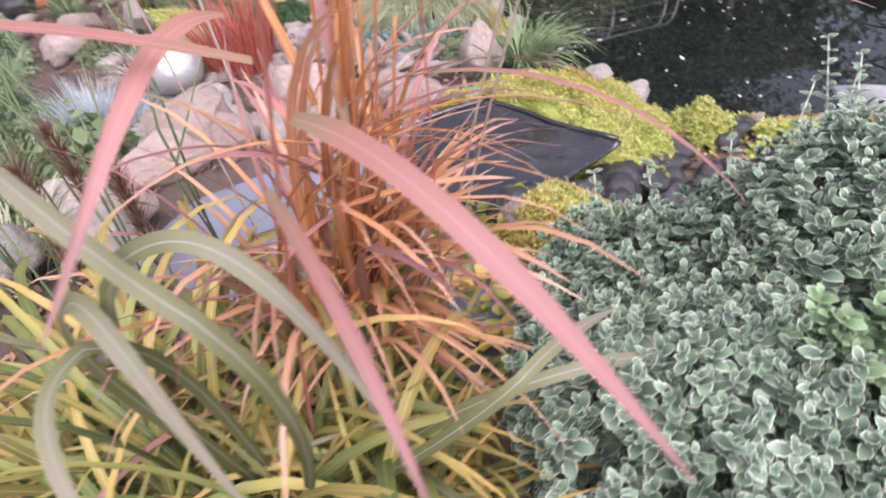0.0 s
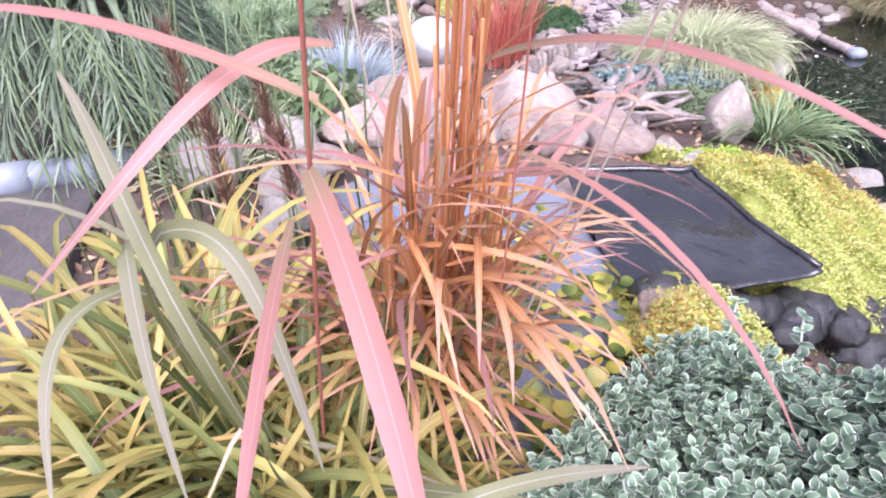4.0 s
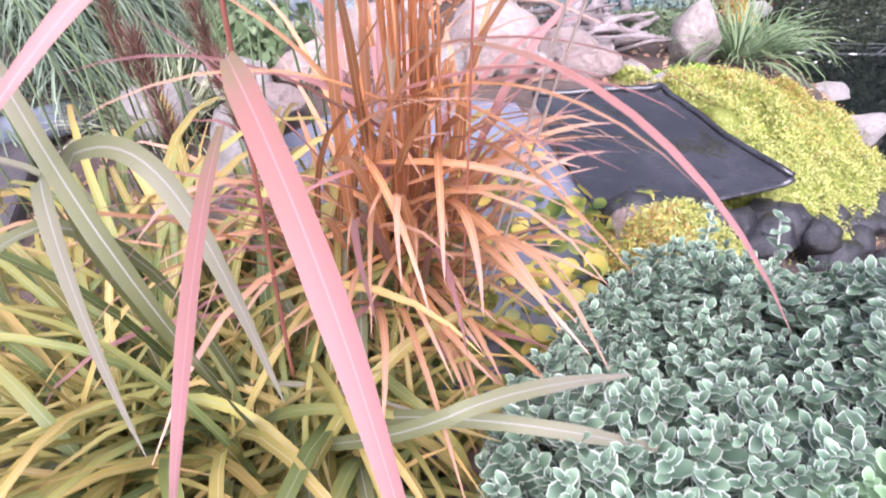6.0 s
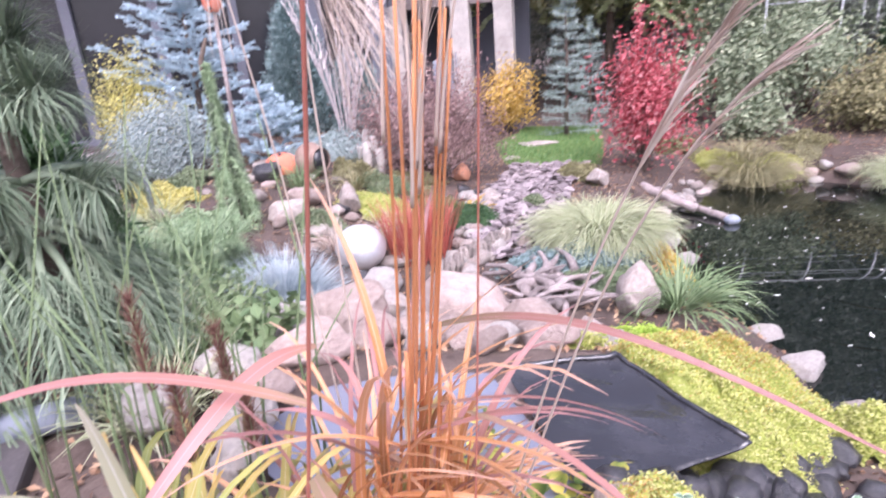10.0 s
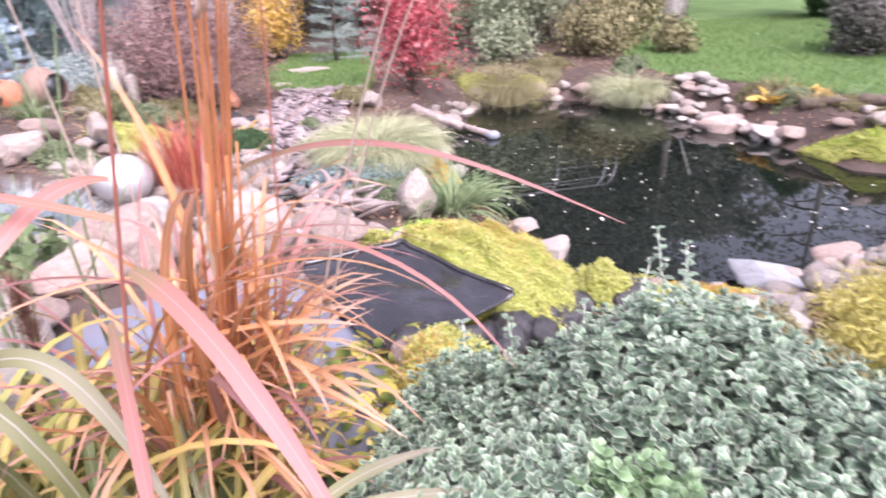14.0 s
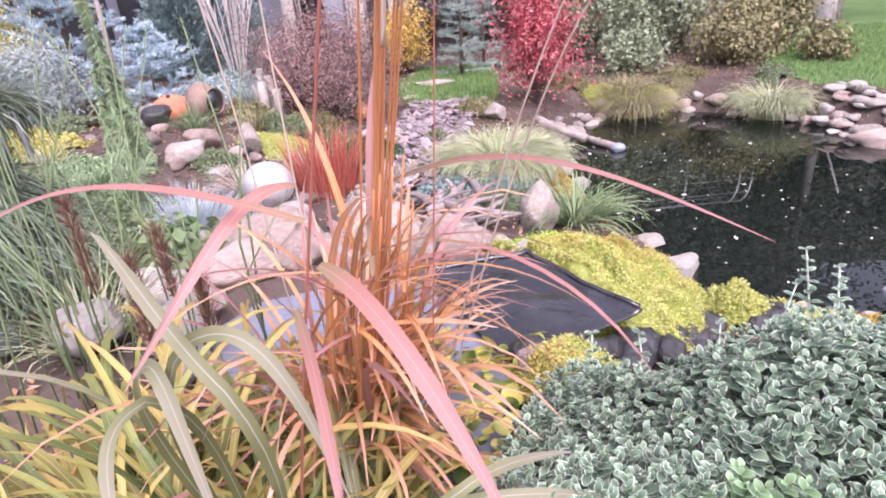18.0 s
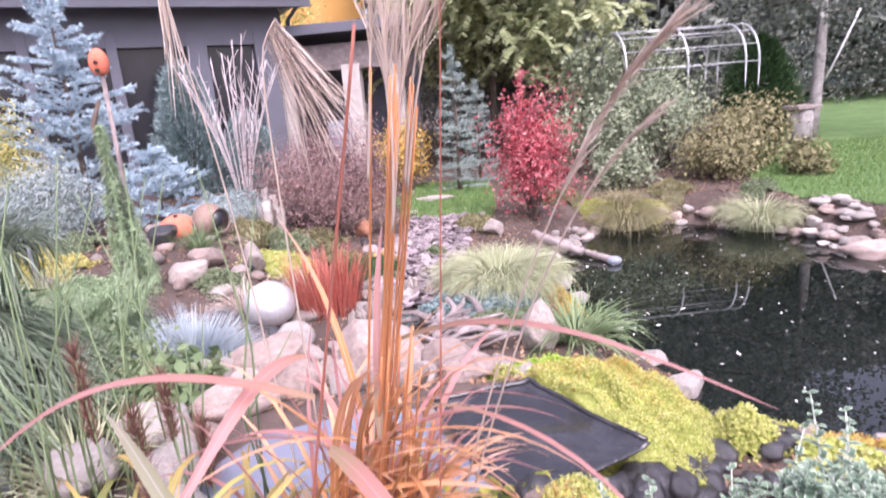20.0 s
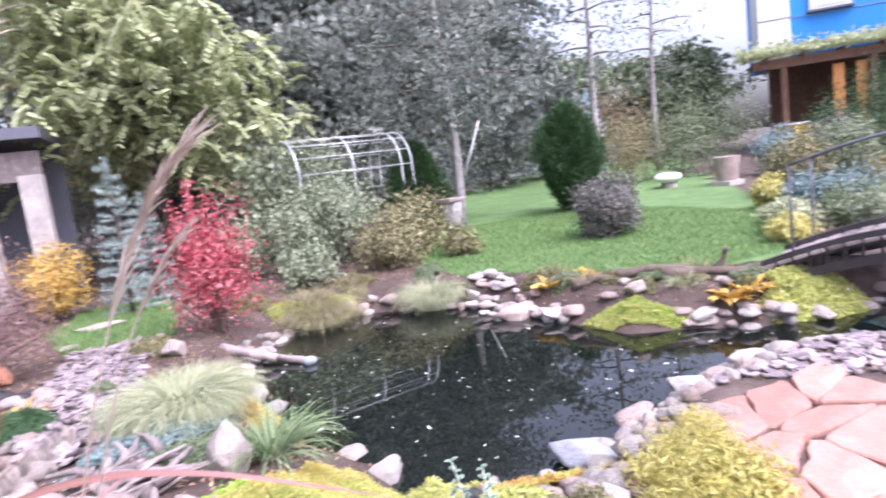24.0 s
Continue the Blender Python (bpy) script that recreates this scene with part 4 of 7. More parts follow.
BACK = [(2.8, 17, 9, 3.0, "dark"), (5.6, 19, 10, 3.2, "dark"), (8.6, 20.5, 10.5, 3.6, "dark"), (0.2, 19, 9, 3.0, "dark"), (11.6, 22, 8.5, 3.0, "mid"), (14.4, 24, 7.0, 2.6, "mid"),
        (-3.4, 24, 9, 3.0, "mid"), (18.5, 21.5, 4.9, 2.6, "mid"), (22.0, 19.5, 4.6, 2.6, "mid"), (12.6, 19.0, 7.6, 2.6, "dark"), (9.0, 27, 12, 4, "dark")]
for x, y, h, s, k in BACK:
    tree("dark_tree", (x, y), h, s, F_[k], "tall dark leafy tree at the back of the garden", leaf=0.3, leaves=11000, trunk_r=0.16, bare=0.1, limbs=22, sprays=260, group="trees at the back")
for x, y, h, t, sp, nl in ((6.35, 11.3, 6.0, 0.01, 1.9, 6500), (11.2, 12.2, 7.0, -0.01, 1.3, 1100), (15.6, 14.3, 7.2, 0.01, 1.2, 800)):
    tree("birch", (x, y), h, sp, F_["dark"], "white-barked birch with dark airy crown", leaf=0.12, leaves=nl, trunk_r=0.12, bare=0.38, trunk=M["birch"], droop=0.3, tilt=t, limbs=18)
for x, y, h in ((12.3, 19.5, 3.4), (14.0, 18.6, 3.2), (10.8, 19.9, 3.3), (15.6, 17.6, 3.0)):
    spruce("blue_spruce", (x, y), h, 1.2, F_["blue"], "far blue spruce behind the lawn", whorls=8, per=7, needle=0.09, thick=0.03, dens=20, twigs=4)
conifer("egg_thuja", (8.3, 9.9), 2.1, 0.62, F_["thuja"], "dense dark green egg-shaped thuja on the lawn", 2600, 0.06, egg=1.25)
conifer("cone_thuja", (5.6, 11.6), 1.75, 0.6, F_["thuja"], "dark green cone-shaped thuja beside the metal arch", 1800, 0.06, 0.55, 0.75)
shrub("ball_shrub", (6.5, 6.95), (0.45, 0.45, 0.42), F_["grey"], "grey-brown clipped ball shrub on the lawn", leaf=0.05, leaves=12000, sprays=400, lift=0.04, hollow=0.7)
# right-hand border in front of the blue house
for x, y, r, k, lab in ((13.2, 13.9, 1.35, "peach", "tall peach-coloured autumn shrub behind the lawn"), (12.6, 12.6, 0.9, "olive", "peach and olive autumn shrub behind the lawn"), (13.6, 11.7, 0.95, "mid", "round grey-green shrub behind the lawn"), (15.0, 11.9, 1.3, "mid", "dark green shrub beside the porch"),
                        (16.8, 9.7, 0.75, "thuja", "clipped dark green ball shrub"), (13.9, 9.2, 0.5, "bluegreen", "clipped blue-grey ball shrub"), (17.4, 8.6, 1.2, "thuja", "large clipped green dome shrub"),
                        (15.2, 7.5, 0.8, "thuja", "low clipped green dome shrub"), (9.2, 6.2, 0.24, "golden", "small yellow-green shrub at the lawn's edge"), (9.0, 5.5, 0.26, "bluegreen", "low blue-green juniper at the lawn's edge"),
                        (10.6, 6.6, 0.5, "olive", "olive autumn shrub at the lawn's edge"), (11.5, 6.3, 0.6, "mid", "green shrub at the lawn's edge"), (10.0, 5.0, 0.3, "olive", "spreading blue-green juniper by the bridge"), (12.8, 7.2, 0.6, "grey", "grey shrub in the far border")):
    shrub("border_shrub", (x, y), (r, r, r * 1.05), F_[k], lab, leaf=0.07, leaves=3200, sprays=150, hollow=0.7, stems=4, group="border by the blue house")
mushroom = thing("mushroom_stone", (11.6, 10.4, land_at(11.6, 10.4)), "white mushroom-shaped garden ornament on the lawn", "ornament")
bm = bmesh.new()
bmesh.ops.create_uvsphere(bm, u_segments=20, v_segments=10, radius=1, matrix=pose(0, 0, 0.24) @ Matrix.Diagonal((0.34, 0.3, 0.13, 1)))
part("cap", bm, M["white_paint"], mushroom)
bm = bmesh.new()
bmesh.ops.create_cone(bm, segments=14, radius1=0.2, radius2=0.14, depth=0.22, cap_ends=True, matrix=pose(0, 0, 0.1))
part("stem", bm, M["boulder"], mushroom)
for i, (x, y) in enumerate(((12.0, 9.1),)):
    pot = thing("planter", (x, y, land_at(x, y)), "pale pink stone planter at the lawn's far edge", "planter", "planters")
    bm = bmesh.new()
    bmesh.ops.create_cone(bm, segments=16, radius1=0.2, radius2=0.29, depth=0.56, cap_ends=True, matrix=pose(0, 0, 0.36))
    part("bowl", bm, M["pink_stone"], pot)
    box("foot", (0, 0, 0.05), (0.5, 0.5, 0.12), M["white_stone"], pot)
pole = tube("white_pole", [(6.55, 11.2, 1.5), (6.75, 11.15, 2.0), (6.98, 11.1, 2.6)], 0.02, M["white_paint"])
tagged(pole, "thin white pole leaning on the birch", "pole")
st = thing("stump_pedestal", (5.9, 10.75, land_at(5.9, 10.75)), "pale wooden stump with a flat cap on the lawn", "pedestal")
tube("post", [(0, 0, -0.05), (0.01, 0, 0.3), (0, 0, 0.58)], [0.22, 0.2, 0.21], M["birch"], st, 14)
box("cap", (0, 0, 0.61), (0.46, 0.46, 0.06), M["driftwood"], st, 12)
# fence line and low white wall far behind
box_wall = box("far_wall", (12.5, 23.8, 1.2), (16, 0.2, 1.6), M["white_paint"], None, -28)
tagged(box_wall, "pale boundary wall behind the far trees", "wall", "", "structure")
hedge = shrub("back_hedge", (1.0, 15.2), (4.6, 0.7, 1.2), F_["dark"], "dark hedge across the back of the garden", leaf=0.1, leaves=9000, sprays=420, stems=10, hollow=0.6)
shrub("back_hedge", (9.0, 17.5), (4.6, 0.7, 1.0), F_["dark"], "dark hedge behind the arch", leaf=0.1, leaves=7000, sprays=380, stems=10, hollow=0.6)


def metal_arch():
    """Rose arch: three bent hoops joined by straight rails."""
    o = np.array([4.6, 10.75])
    u = np.array([-1.0, -0.12])
    u = u / np.linalg.norm(u)
    w = np.array([-u[1], u[0]])
    g = land_at(*o)
    th = thing("metal_arch", (*o, g), "tall galvanised metal garden arch of bent tubes", "arch")

    def P(a, b, z):
        q = u * a + w * b
        return (q[0], q[1], z)

    for a in (0.0, 0.95, 1.95):
        for da in (0.0,) if a else (0.0, 0.22):
            pts = [P(a - da, -0.62, -0.1), P(a - da, -0.62, 1.0), P(a - da, -0.62, 1.45)]
            pts += [P(a - da, -0.62 * math.cos(t), 1.45 + 0.62 * math.sin(t)) for t in np.linspace(0.15, math.pi - 0.15, 12)]
            pts += [P(a - da, 0.62, 1.45), P(a - da, 0.62, 1.0), P(a - da, 0.62, -0.1)]
            tube("hoop", pts, 0.019, M["galv"], th, 8)
    for t in np.linspace(0.0, math.pi, 8):
        tube("rail", [P(-0.22, -0.62 * math.cos(t), 1.45 + 0.62 * math.sin(t)), P(1.95, -0.62 * math.cos(t), 1.45 + 0.62 * math.sin(t))], 0.011, M["galv"], th, 6)
    h = Heap()
    n = 4600
    a, t = rng.uniform(0.7, 2.6, n), rng.uniform(-0.2, 1.5, n)
    r = rng.normal(size=(n, 3)) * 0.16
    Pp = np.array([P(ai, -0.75 * math.cos(ti), 1.25 + 0.7 * math.sin(ti)) for ai, ti in zip(a, t)]) + r
    Pp[:, 2] *= rng.uniform(0.1, 1.05, n)
    leaf_cloud(h, Pp, 0.1, None, 1.0, 0.7)
    part("climber", h.mesh("climber", False), F_["rose"], th, "grey-green climbing rose over the hoops", "stuff")
    return th


metal_arch()
for x, y, r, hgt, k, n in ((3.3, 9.6, 0.75, 0.75, "mid", 3600), (4.2, 8.9, 0.6, 0.5, "olive", 3200), (3.5, 8.3, 0.55, 0.4, "olive", 2800), (2.4, 9.4, 0.6, 0.65, "mid", 2800), (2.2, 8.2, 0.42, 0.3, "mid", 2200), (4.5, 8.0, 0.3, 0.22, "olive", 1200), (1.6, 9.8, 0.4, 0.5, "mid", 2000), (3.1, 10.6, 0.6, 1.1, "mid", 3200)):
    shrub("rose_shrub", (x, y), (r, r, hgt), F_["rose" if k == "mid" else k], "loose olive-green rose shrub going brown", leaf=0.065, leaves=n, sprays=130, hollow=0.5, stems=9, group="rose bed")

# ---- garden behind the pond's left bank ----
red = shrub("red_shrub", (0.85, 6.7), (0.58, 0.52, 0.66), F_["red"], "bright red autumn shrub beside the pond", leaf=0.05, leaves=3600, sprays=110, lift=0.02, aspect=0.5, stems=24, hollow=0.12)
h = Heap()
for i in range(34):
    a, tz = rng.uniform(0, 6.28), rng.uniform(0.75, 1.62)
    r = rng.uniform(0.1, 0.55) * (1.15 - tz / 2.2)
    q = np.linspace(0.45, 1, 16)[:, None]
    line = np.concatenate([math.cos(a) * r * q ** 1.3 - 0.12 * (tz > 1.3), math.sin(a) * r * q ** 1.3, tz * q], 1)
    h.add(*tube_data(line[::3], 0.004, 4))
    leaf_cloud(h, np.repeat(line, 5, 0) + rng.normal(size=(80, 3)) * 0.035, 0.052, None, 1.0, 0.5)
part("spray", h.mesh("spray", False), F_["red"], red, "upright red-leaved twigs", "stuff")
shrub("purple_shrub", (-1.35, 6.3), (0.78, 0.6, 0.52), F_["purple"], "dull purple fine-leaved dwarf shrub", leaf=0.034, leaves=19000, sprays=420, aspect=0.4, stems=22, lift=0.04)
shrub("yellow_shrub", (-0.85, 9.6), (0.48, 0.45, 0.46), F_["yellow"], "golden yellow autumn shrub before the shed", leaf=0.05, leaves=4200, sprays=170, lift=0.1, aspect=0.6)
spruce("slender_conifer", (0.02, 8.95), 1.95, 0.4, F_["softpine"], "slender soft blue-green young pine", whorls=11, per=5, needle=0.08, thick=0.009, dens=34, twigs=3, droop=0.25)
spruce("slender_conifer", (0.35, 9.6), 1.5, 0.32, F_["softpine"], "slender soft blue-green young pine", whorls=9, per=5, needle=0.08, thick=0.009, dens=30, twigs=3, droop=0.25)
spruce("blue_spruce", (-4.2, 6.75), 2.5, 1.1, F_["blue"], "young silvery blue spruce with stubby branches", whorls=9, per=6, needle=0.042, thick=0.016, dens=120, twigs=3, droop=-0.1)
spruce("blue_spruce", (-3.15, 6.3), 0.8, 0.62, F_["blue"], "low branch mass of silvery blue spruce", whorls=4, per=6, needle=0.042, thick=0.016, dens=130, twigs=3, droop=0.0)
conifer("blue_juniper", (-3.75, 8.6), 1.75, 0.55, F_["bluegreen"], "upright grey-blue juniper before the pavilion", 1500, 0.05, 0.5)
conifer("blue_juniper", (-3.0, 8.8), 1.0, 0.5, F_["bluegreen"], "low grey-blue juniper before the pavilion", 800, 0.05, 0.5)
shrub("silver_shrub", (-3.95, 5.6), (0.5, 0.45, 0.36), F_["silver"], "silvery blue cushion shrub by the paving", leaf=0.035, leaves=12000, sprays=420, hollow=0.6, aspect=0.45)
shrub("golden_shrub", (-4.5, 6.1), (0.5, 0.4, 0.48), F_["golden"], "yellow shrub beside the blue spruce", leaf=0.03, leaves=4500, sprays=200)
shrub("golden_shrub", (-4.5, 6.0), (0.34, 0.34, 0.66), F_["golden"], "tall yellow shrub behind the silver cushion", leaf=0.035, leaves=4500, sprays=200)
mat_plant("silver_groundcover", (-2.3, 6.5), 0.75, 0.4, 4.0, 0.22, F_["silver"], "silver-green spreading juniper mat", 7000, 0.03, 0.2)
mat_plant("green_moss", (-1.5, 4.95), 0.3, 0.3, 5.0, 0.06, F_["sedum"], "lime green moss cushion in the rockery", 4000, 0.016)
mat_plant("heather_mat", (-0.72, 4.75), 0.3, 0.35, 6.0, 0.12, F_["thuja"], "dark green low cushion beside the slate path", 4500, 0.016)
tuft("white_tuft", (-2.05, 6.0), 160, 0.32, 0.006, F_["silver"], "silvery tuft of stiff narrow leaves", bend=(10, 60))
tuft("blood_grass", (-0.88, 3.95), 480, 0.44, 0.006, F_["blood"], "upright red and orange blood grass", rise=(76, 90), bend=(5, 35), foot=0.2)
tuft("yellow_hosta", (-0.7, 5.05), 26, 0.2, 0.035, F_["yellow"], "small yellow leaf rosette beside the path", rise=(40, 80), bend=(30, 80), foot=0.03)
for x, y, n, L, k, lab in ((0.3, 4.1, 2200, 0.5, "lime_grass", "pale green fountain of fine sedge"), (2.02, 7.2, 900, 0.62, "olive_grass", "olive fountain of fine sedge at the far bank"), (3.35, 6.7, 900, 0.56, "lime_grass", "pale green sedge fountain at the far bank"), (2.0, 7.5, 200, 0.4, "olive_grass", "olive fountain of fine sedge at the far bank")):
    tuft("sedge_clump", (x, y), int(n * 1.7), L, 0.0045, F_[k], lab, rise=(62, 89), bend=(95, 170), foot=0.2, segs=6, group="sedge clumps")
tuft("green_sedge", (0.66, 3.2), 170, 0.42, 0.009, F_["green_grass"], "arching green sedge beside the angular stone", rise=(25, 85), bend=(50, 120))
tuft("green_sedge", (0.8, 3.45), 130, 0.36, 0.008, F_["green_grass"], "arching green sedge at the water's edge", rise=(25, 85), bend=(50, 120))
mat_plant("juniper_mat", (0.12, 3.72), 0.42, 0.25, 7.0, 0.12, F_["bluegreen"], "low blue-green creeping juniper under the sedge", 6000, 0.02, 0.3)
mat_plant("juniper_mat", (0.28, 3.5), 0.3, 0.16, 8.0, 0.07, F_["mid"], "grey-green creeping mat beside the driftwood", 3500, 0.016, 0.3)
mat_plant("sedum_mat", (0.78, 4.1), 0.16, 0.5, 9.0, 0.07, F_["sedum_orange"], "yellow and rust creeping sedum along the shore", 6000, 0.016, 0.1, second=F_["sedum"])
tuft("blue_fescue", (-1.42, 3.0), 2300, 0.4, 0.005, F_["fescue"], "round blue fescue cushion with needle-fine leaves", rise=(10, 90), bend=(0, 40), foot=0.05, segs=3)
tuft("blue_fescue", (-1.12, 2.7), 700, 0.26, 0.004, F_["fescue"], "small blue fescue cushion", rise=(10, 90), bend=(0, 40), foot=0.05, segs=3)
# bleached stems of a dead grass before the pavilion
bl = thing("bleached_grass", (-2.6, 7.3, land_at(-2.6, 7.3)), "bleached dry grass stems standing upright", "ornamental grass")
for i in range(26):
    a, L = rng.uniform(0, 2 * np.pi), rng.uniform(0.9, 1.9)
    lean = rng.uniform(0.05, 0.4)
    q = np.linspace(0, 1, 7)[:, None]
    d = np.array([math.cos(a), math.sin(a), 0])
    line = d * 0.08 + q * np.array([0, 0, L]) + d * lean * L * q ** 1.6
    h = Heap()
    h.add(*tube_data(line, np.linspace(0.008, 0.006, 7), 5))
    for k in range(9):
        s0 = line[3] + (line[6] - line[3]) * k / 9
        b = rng.uniform(0, 6.28)
        h.add(*ribbon(s0, b, rng.uniform(0.12, 0.28), 0.014, rng.uniform(60, 82), rng.uniform(-10, 25), 4, rng.normal()))
    part("stem", h.mesh("stem"), F_["bleached"], bl)
# weeping conifer: drooping curtains round a leaning stem
wp = thing("weeping_larch", (-2.28, 4.1, land_at(-2.28, 4.1)), "narrow weeping conifer with hanging green branches", "conifer")
tube("trunk", [(0, 0, -0.05), (-0.04, 0.02, 0.5), (-0.1, 0.03, 1.15), (-0.02, 0.02, 1.3)], [0.035, 0.03, 0.02, 0.012], M["bark"], wp, 7)
for i in range(30):
    a, r, top = rng.normal() * 0.9 - 0.2, rng.uniform(0.04, 0.34), rng.uniform(0.25, 0.85) if i % 5 else rng.uniform(0.8, 1.2)
    r = r * (1.15 - top * 0.85)
    q = np.linspace(0, 1, 8)[:, None]
    line = np.concatenate([-0.06 + r * math.cos(a) * q ** 0.5, r * math.sin(a) * q ** 0.5, top - (top - 0.04) * (0.35 if top > 0.85 else 1.0) * q ** 1.4 + 0.08 * np.sin(q * 3.1) * (1 - q)], 1)
    h = Heap()
    h.add(*tube_data(line, np.linspace(0.008, 0.003, 8), 4))
    t = rng.uniform(0, 7, 420)
    Pp = np.stack([np.interp(t, np.arange(8), line[:, k]) for k in range(3)], 1)
    needles(h, Pp, rng.normal(size=(420, 3)) * [1, 1, 0.4] + [0, 0, -0.9], 0.055, 0.009, 0.2)
    part("branch", h.mesh("branch", False), F_["pine"] if i % 3 == 2 else F_["dwarf"], wp)
bh = thing("birdhouse", (-3.1, 5.6, land_at(-3.1, 5.6)), "small red clay birdhouse on a thin post", "birdhouse")
tube("post", [(0, 0, -0.1), (0.01, 0, 1.5)], [0.025, 0.02], M["driftwood"], bh, 8)
bm = bmesh.new()
bmesh.ops.create_uvsphere(bm, u_segments=16, v_segments=10, radius=1, matrix=pose(0, 0, 1.6) @ Matrix.Diagonal((0.085, 0.085, 0.13, 1)))
for v in bm.verts:
    v.co.z = max(v.co.z, 1.5)
part("pot", bm, M["birdhouse"], bh)
# thin dark discs set on the closed pot for the shade inside its holes
for z in (1.6, 1.53):
    bm = bmesh.new()
    bmesh.ops.create_cone(bm, segments=12, radius1=0.018, radius2=0.018, depth=0.02, cap_ends=True, matrix=pose(0.02, -0.083, z, 90))
    part("entrance_hole", bm, M["glass"], bh, "dark disc in place of the shaded entrance hole")
jug = thing("clay_jug", (-2.33, 5.55, land_at(-2.33, 5.55)), "brown clay jug lying on its side", "jug")
V, F = tube_data([(0.26 * q - 0.1, -0.1 * q, 0.15) for q in np.linspace(0, 1, 9)], [0.02, 0.1, 0.15, 0.165, 0.165, 0.15, 0.12, 0.1, 0.115], 18)
part("body", mesh_of("body", V, F[:-1]), M["brown_stone"], jug)
# dark capped plug in the neck, drawn for the jug's shaded inside
V, F = tube_data([(0.12, -0.085, 0.15), (0.155, -0.098, 0.15)], [0.092, 0.1], 18)
part("mouth", mesh_of("mouth", V, F), M["glass"], jug, "dark plug in place of the shade inside the mouth")
cap = thing("terracotta_dome", (-2.66, 5.6, land_at(-2.66, 5.6)), "orange terracotta dome lying on the rockery soil", "pot")
bm = bmesh.new()
bmesh.ops.create_uvsphere(bm, u_segments=20, v_segments=12, radius=1, matrix=pose(0, 0, 0.05) @ Matrix.Diagonal((0.18, 0.16, 0.15, 1)))
for v in bm.verts:
    v.co.z = max(v.co.z, 0.0)
part("shell", bm, M["birdhouse"], cap)
# the shell is whole; a dark disc on it shows the hole's shade
bm = bmesh.new()
bmesh.ops.create_cone(bm, segments=12, radius1=0.02, radius2=0.02, depth=0.012, cap_ends=True, matrix=pose(0.02, -0.06, 0.192, 20))
part("hole", bm, M["glass"], cap, "dark disc in place of the shaded hole")
for i, (x, y, hh) in enumerate(((-1.98, 6.0, 0.24), (-1.9, 5.96, 0.3), (-1.86, 6.08, 0.36), (-1.95, 6.14, 0.4), (-1.78, 6.0, 0.26))):
    V, F = tube_data([(0, 0, -0.05), (0, 0, hh * 0.5), (0, 0, hh - 0.01), (0, 0, hh)], [0.045, 0.045, 0.043, 0.034], 12)
    ob = part("palisade_post", mesh_of("palisade_post", V, F), M["white_stone"])
    ob.location = (x, y, land_at(x, y))
    tagged(ob, "short white round palisade post", "post", "palisade posts")
tuft("yucca", (-2.35, 6.45), 60, 0.34, 0.024, F_["silver"], "pale grey-green yucca with stiff leaves", "yucca", rise=(25, 88), bend=(0, 25), foot=0.05, segs=4)
lamp = thing("garden_lamp", (-1.75, 9.3, land_at(-1.75, 9.3)), "grey garden power post with a round knob", "post")
box("pillar", (0, 0, 0.75), (0.28, 0.2, 0.5), M["plastic"], lamp)
tube("pole", [(0.02, 0, -0.05), (0.02, 0, 0.7)], 0.03, M["dark_metal"], lamp)
tube("stick", [(0.2, -0.05, -0.05), (0.2, -0.05, 1.1)], 0.012, M["dark_metal"], lamp)

# pines at the near left
def long_pine(name, at, tips, label, material, needle=0.13, count=150, stem=1.3):
    z = land_at(*at)
    th = thing(name, (*at, z), label, "pine")
    tube("trunk", [(0, 0, -0.05), (0.05, 0, 0.3 * stem), (0.0, 0.02, 0.7 * stem), (0.03, 0, stem)], [0.05, 0.045, 0.03, 0.015], M["bark"], th, 8)
    for (x, y, zt, *zs) in tips:
        e = np.array([x - at[0], y - at[1], zt - z])
        s = np.array([0.02, 0, zs[0] - z if zs else e[2] * 0.55])
        q = np.linspace(0, 1, 6)[:, None]
        line = (1 - q) ** 2 * s + 2 * q * (1 - q) * (e * [0.6, 0.6, 0.75] if not zs else np.array([e[0] * 0.6, e[1] * 0.6, zs[0] - z + 0.06])) + q * q * e
        h = Heap()
        h.add(*tube_data(line, np.linspace(0.016, 0.006, 6), 5))
        t = rng.uniform(2.2, 5, count)
        Pp = np.stack([np.interp(t, np.arange(6), line[:, k]) for k in range(3)], 1)
        d = line[5] - line[3]
        d /= np.linalg.norm(d)
        az = np.arctan2(d[1], d[0])
        for p in Pp:
            o = rng.normal(size=3)
            o -= (o @ d) * d
            o = o / (np.linalg.norm(o) + 1e-9) + d * rng.uniform(0.3, 1.4)
            a = math.atan2(o[1], o[0])
            el = math.degrees(math.atan2(o[2], math.hypot(o[0], o[1])))
            h.add(*ribbon(p, a, needle * rng.uniform(0.75, 1.2), 0.0045, el, rng.uniform(20, 75), 3, 0, 0.1))
        part("branch", h.mesh("branch"), material, th)
    return th


tips = []
for zs, reach, fall, cnt in ((1.2, 0.52, 0.34, 14), (1.24, 0.34, 0.3, 9), (1.38, 0.3, 0.02, 8), (1.55, 0.24, -0.12, 7), (1.7, 0.15, -0.14, 6), (1.78, 0.06, -0.12, 4)):
    for i in range(cnt):
        a, r = i * 2 * math.pi / cnt + rng.normal() * 0.25, reach * rng.uniform(0.6, 1.1)
        tips.append((-1.53 + r * math.cos(a), 1.7 + r * math.sin(a), zs - fall * rng.uniform(0.6, 1.3), zs))
long_pine("black_pine", (-1.53, 1.7), tips, "dark pine with long drooping needles", F_["pine"], 0.2, 170, 1.12)
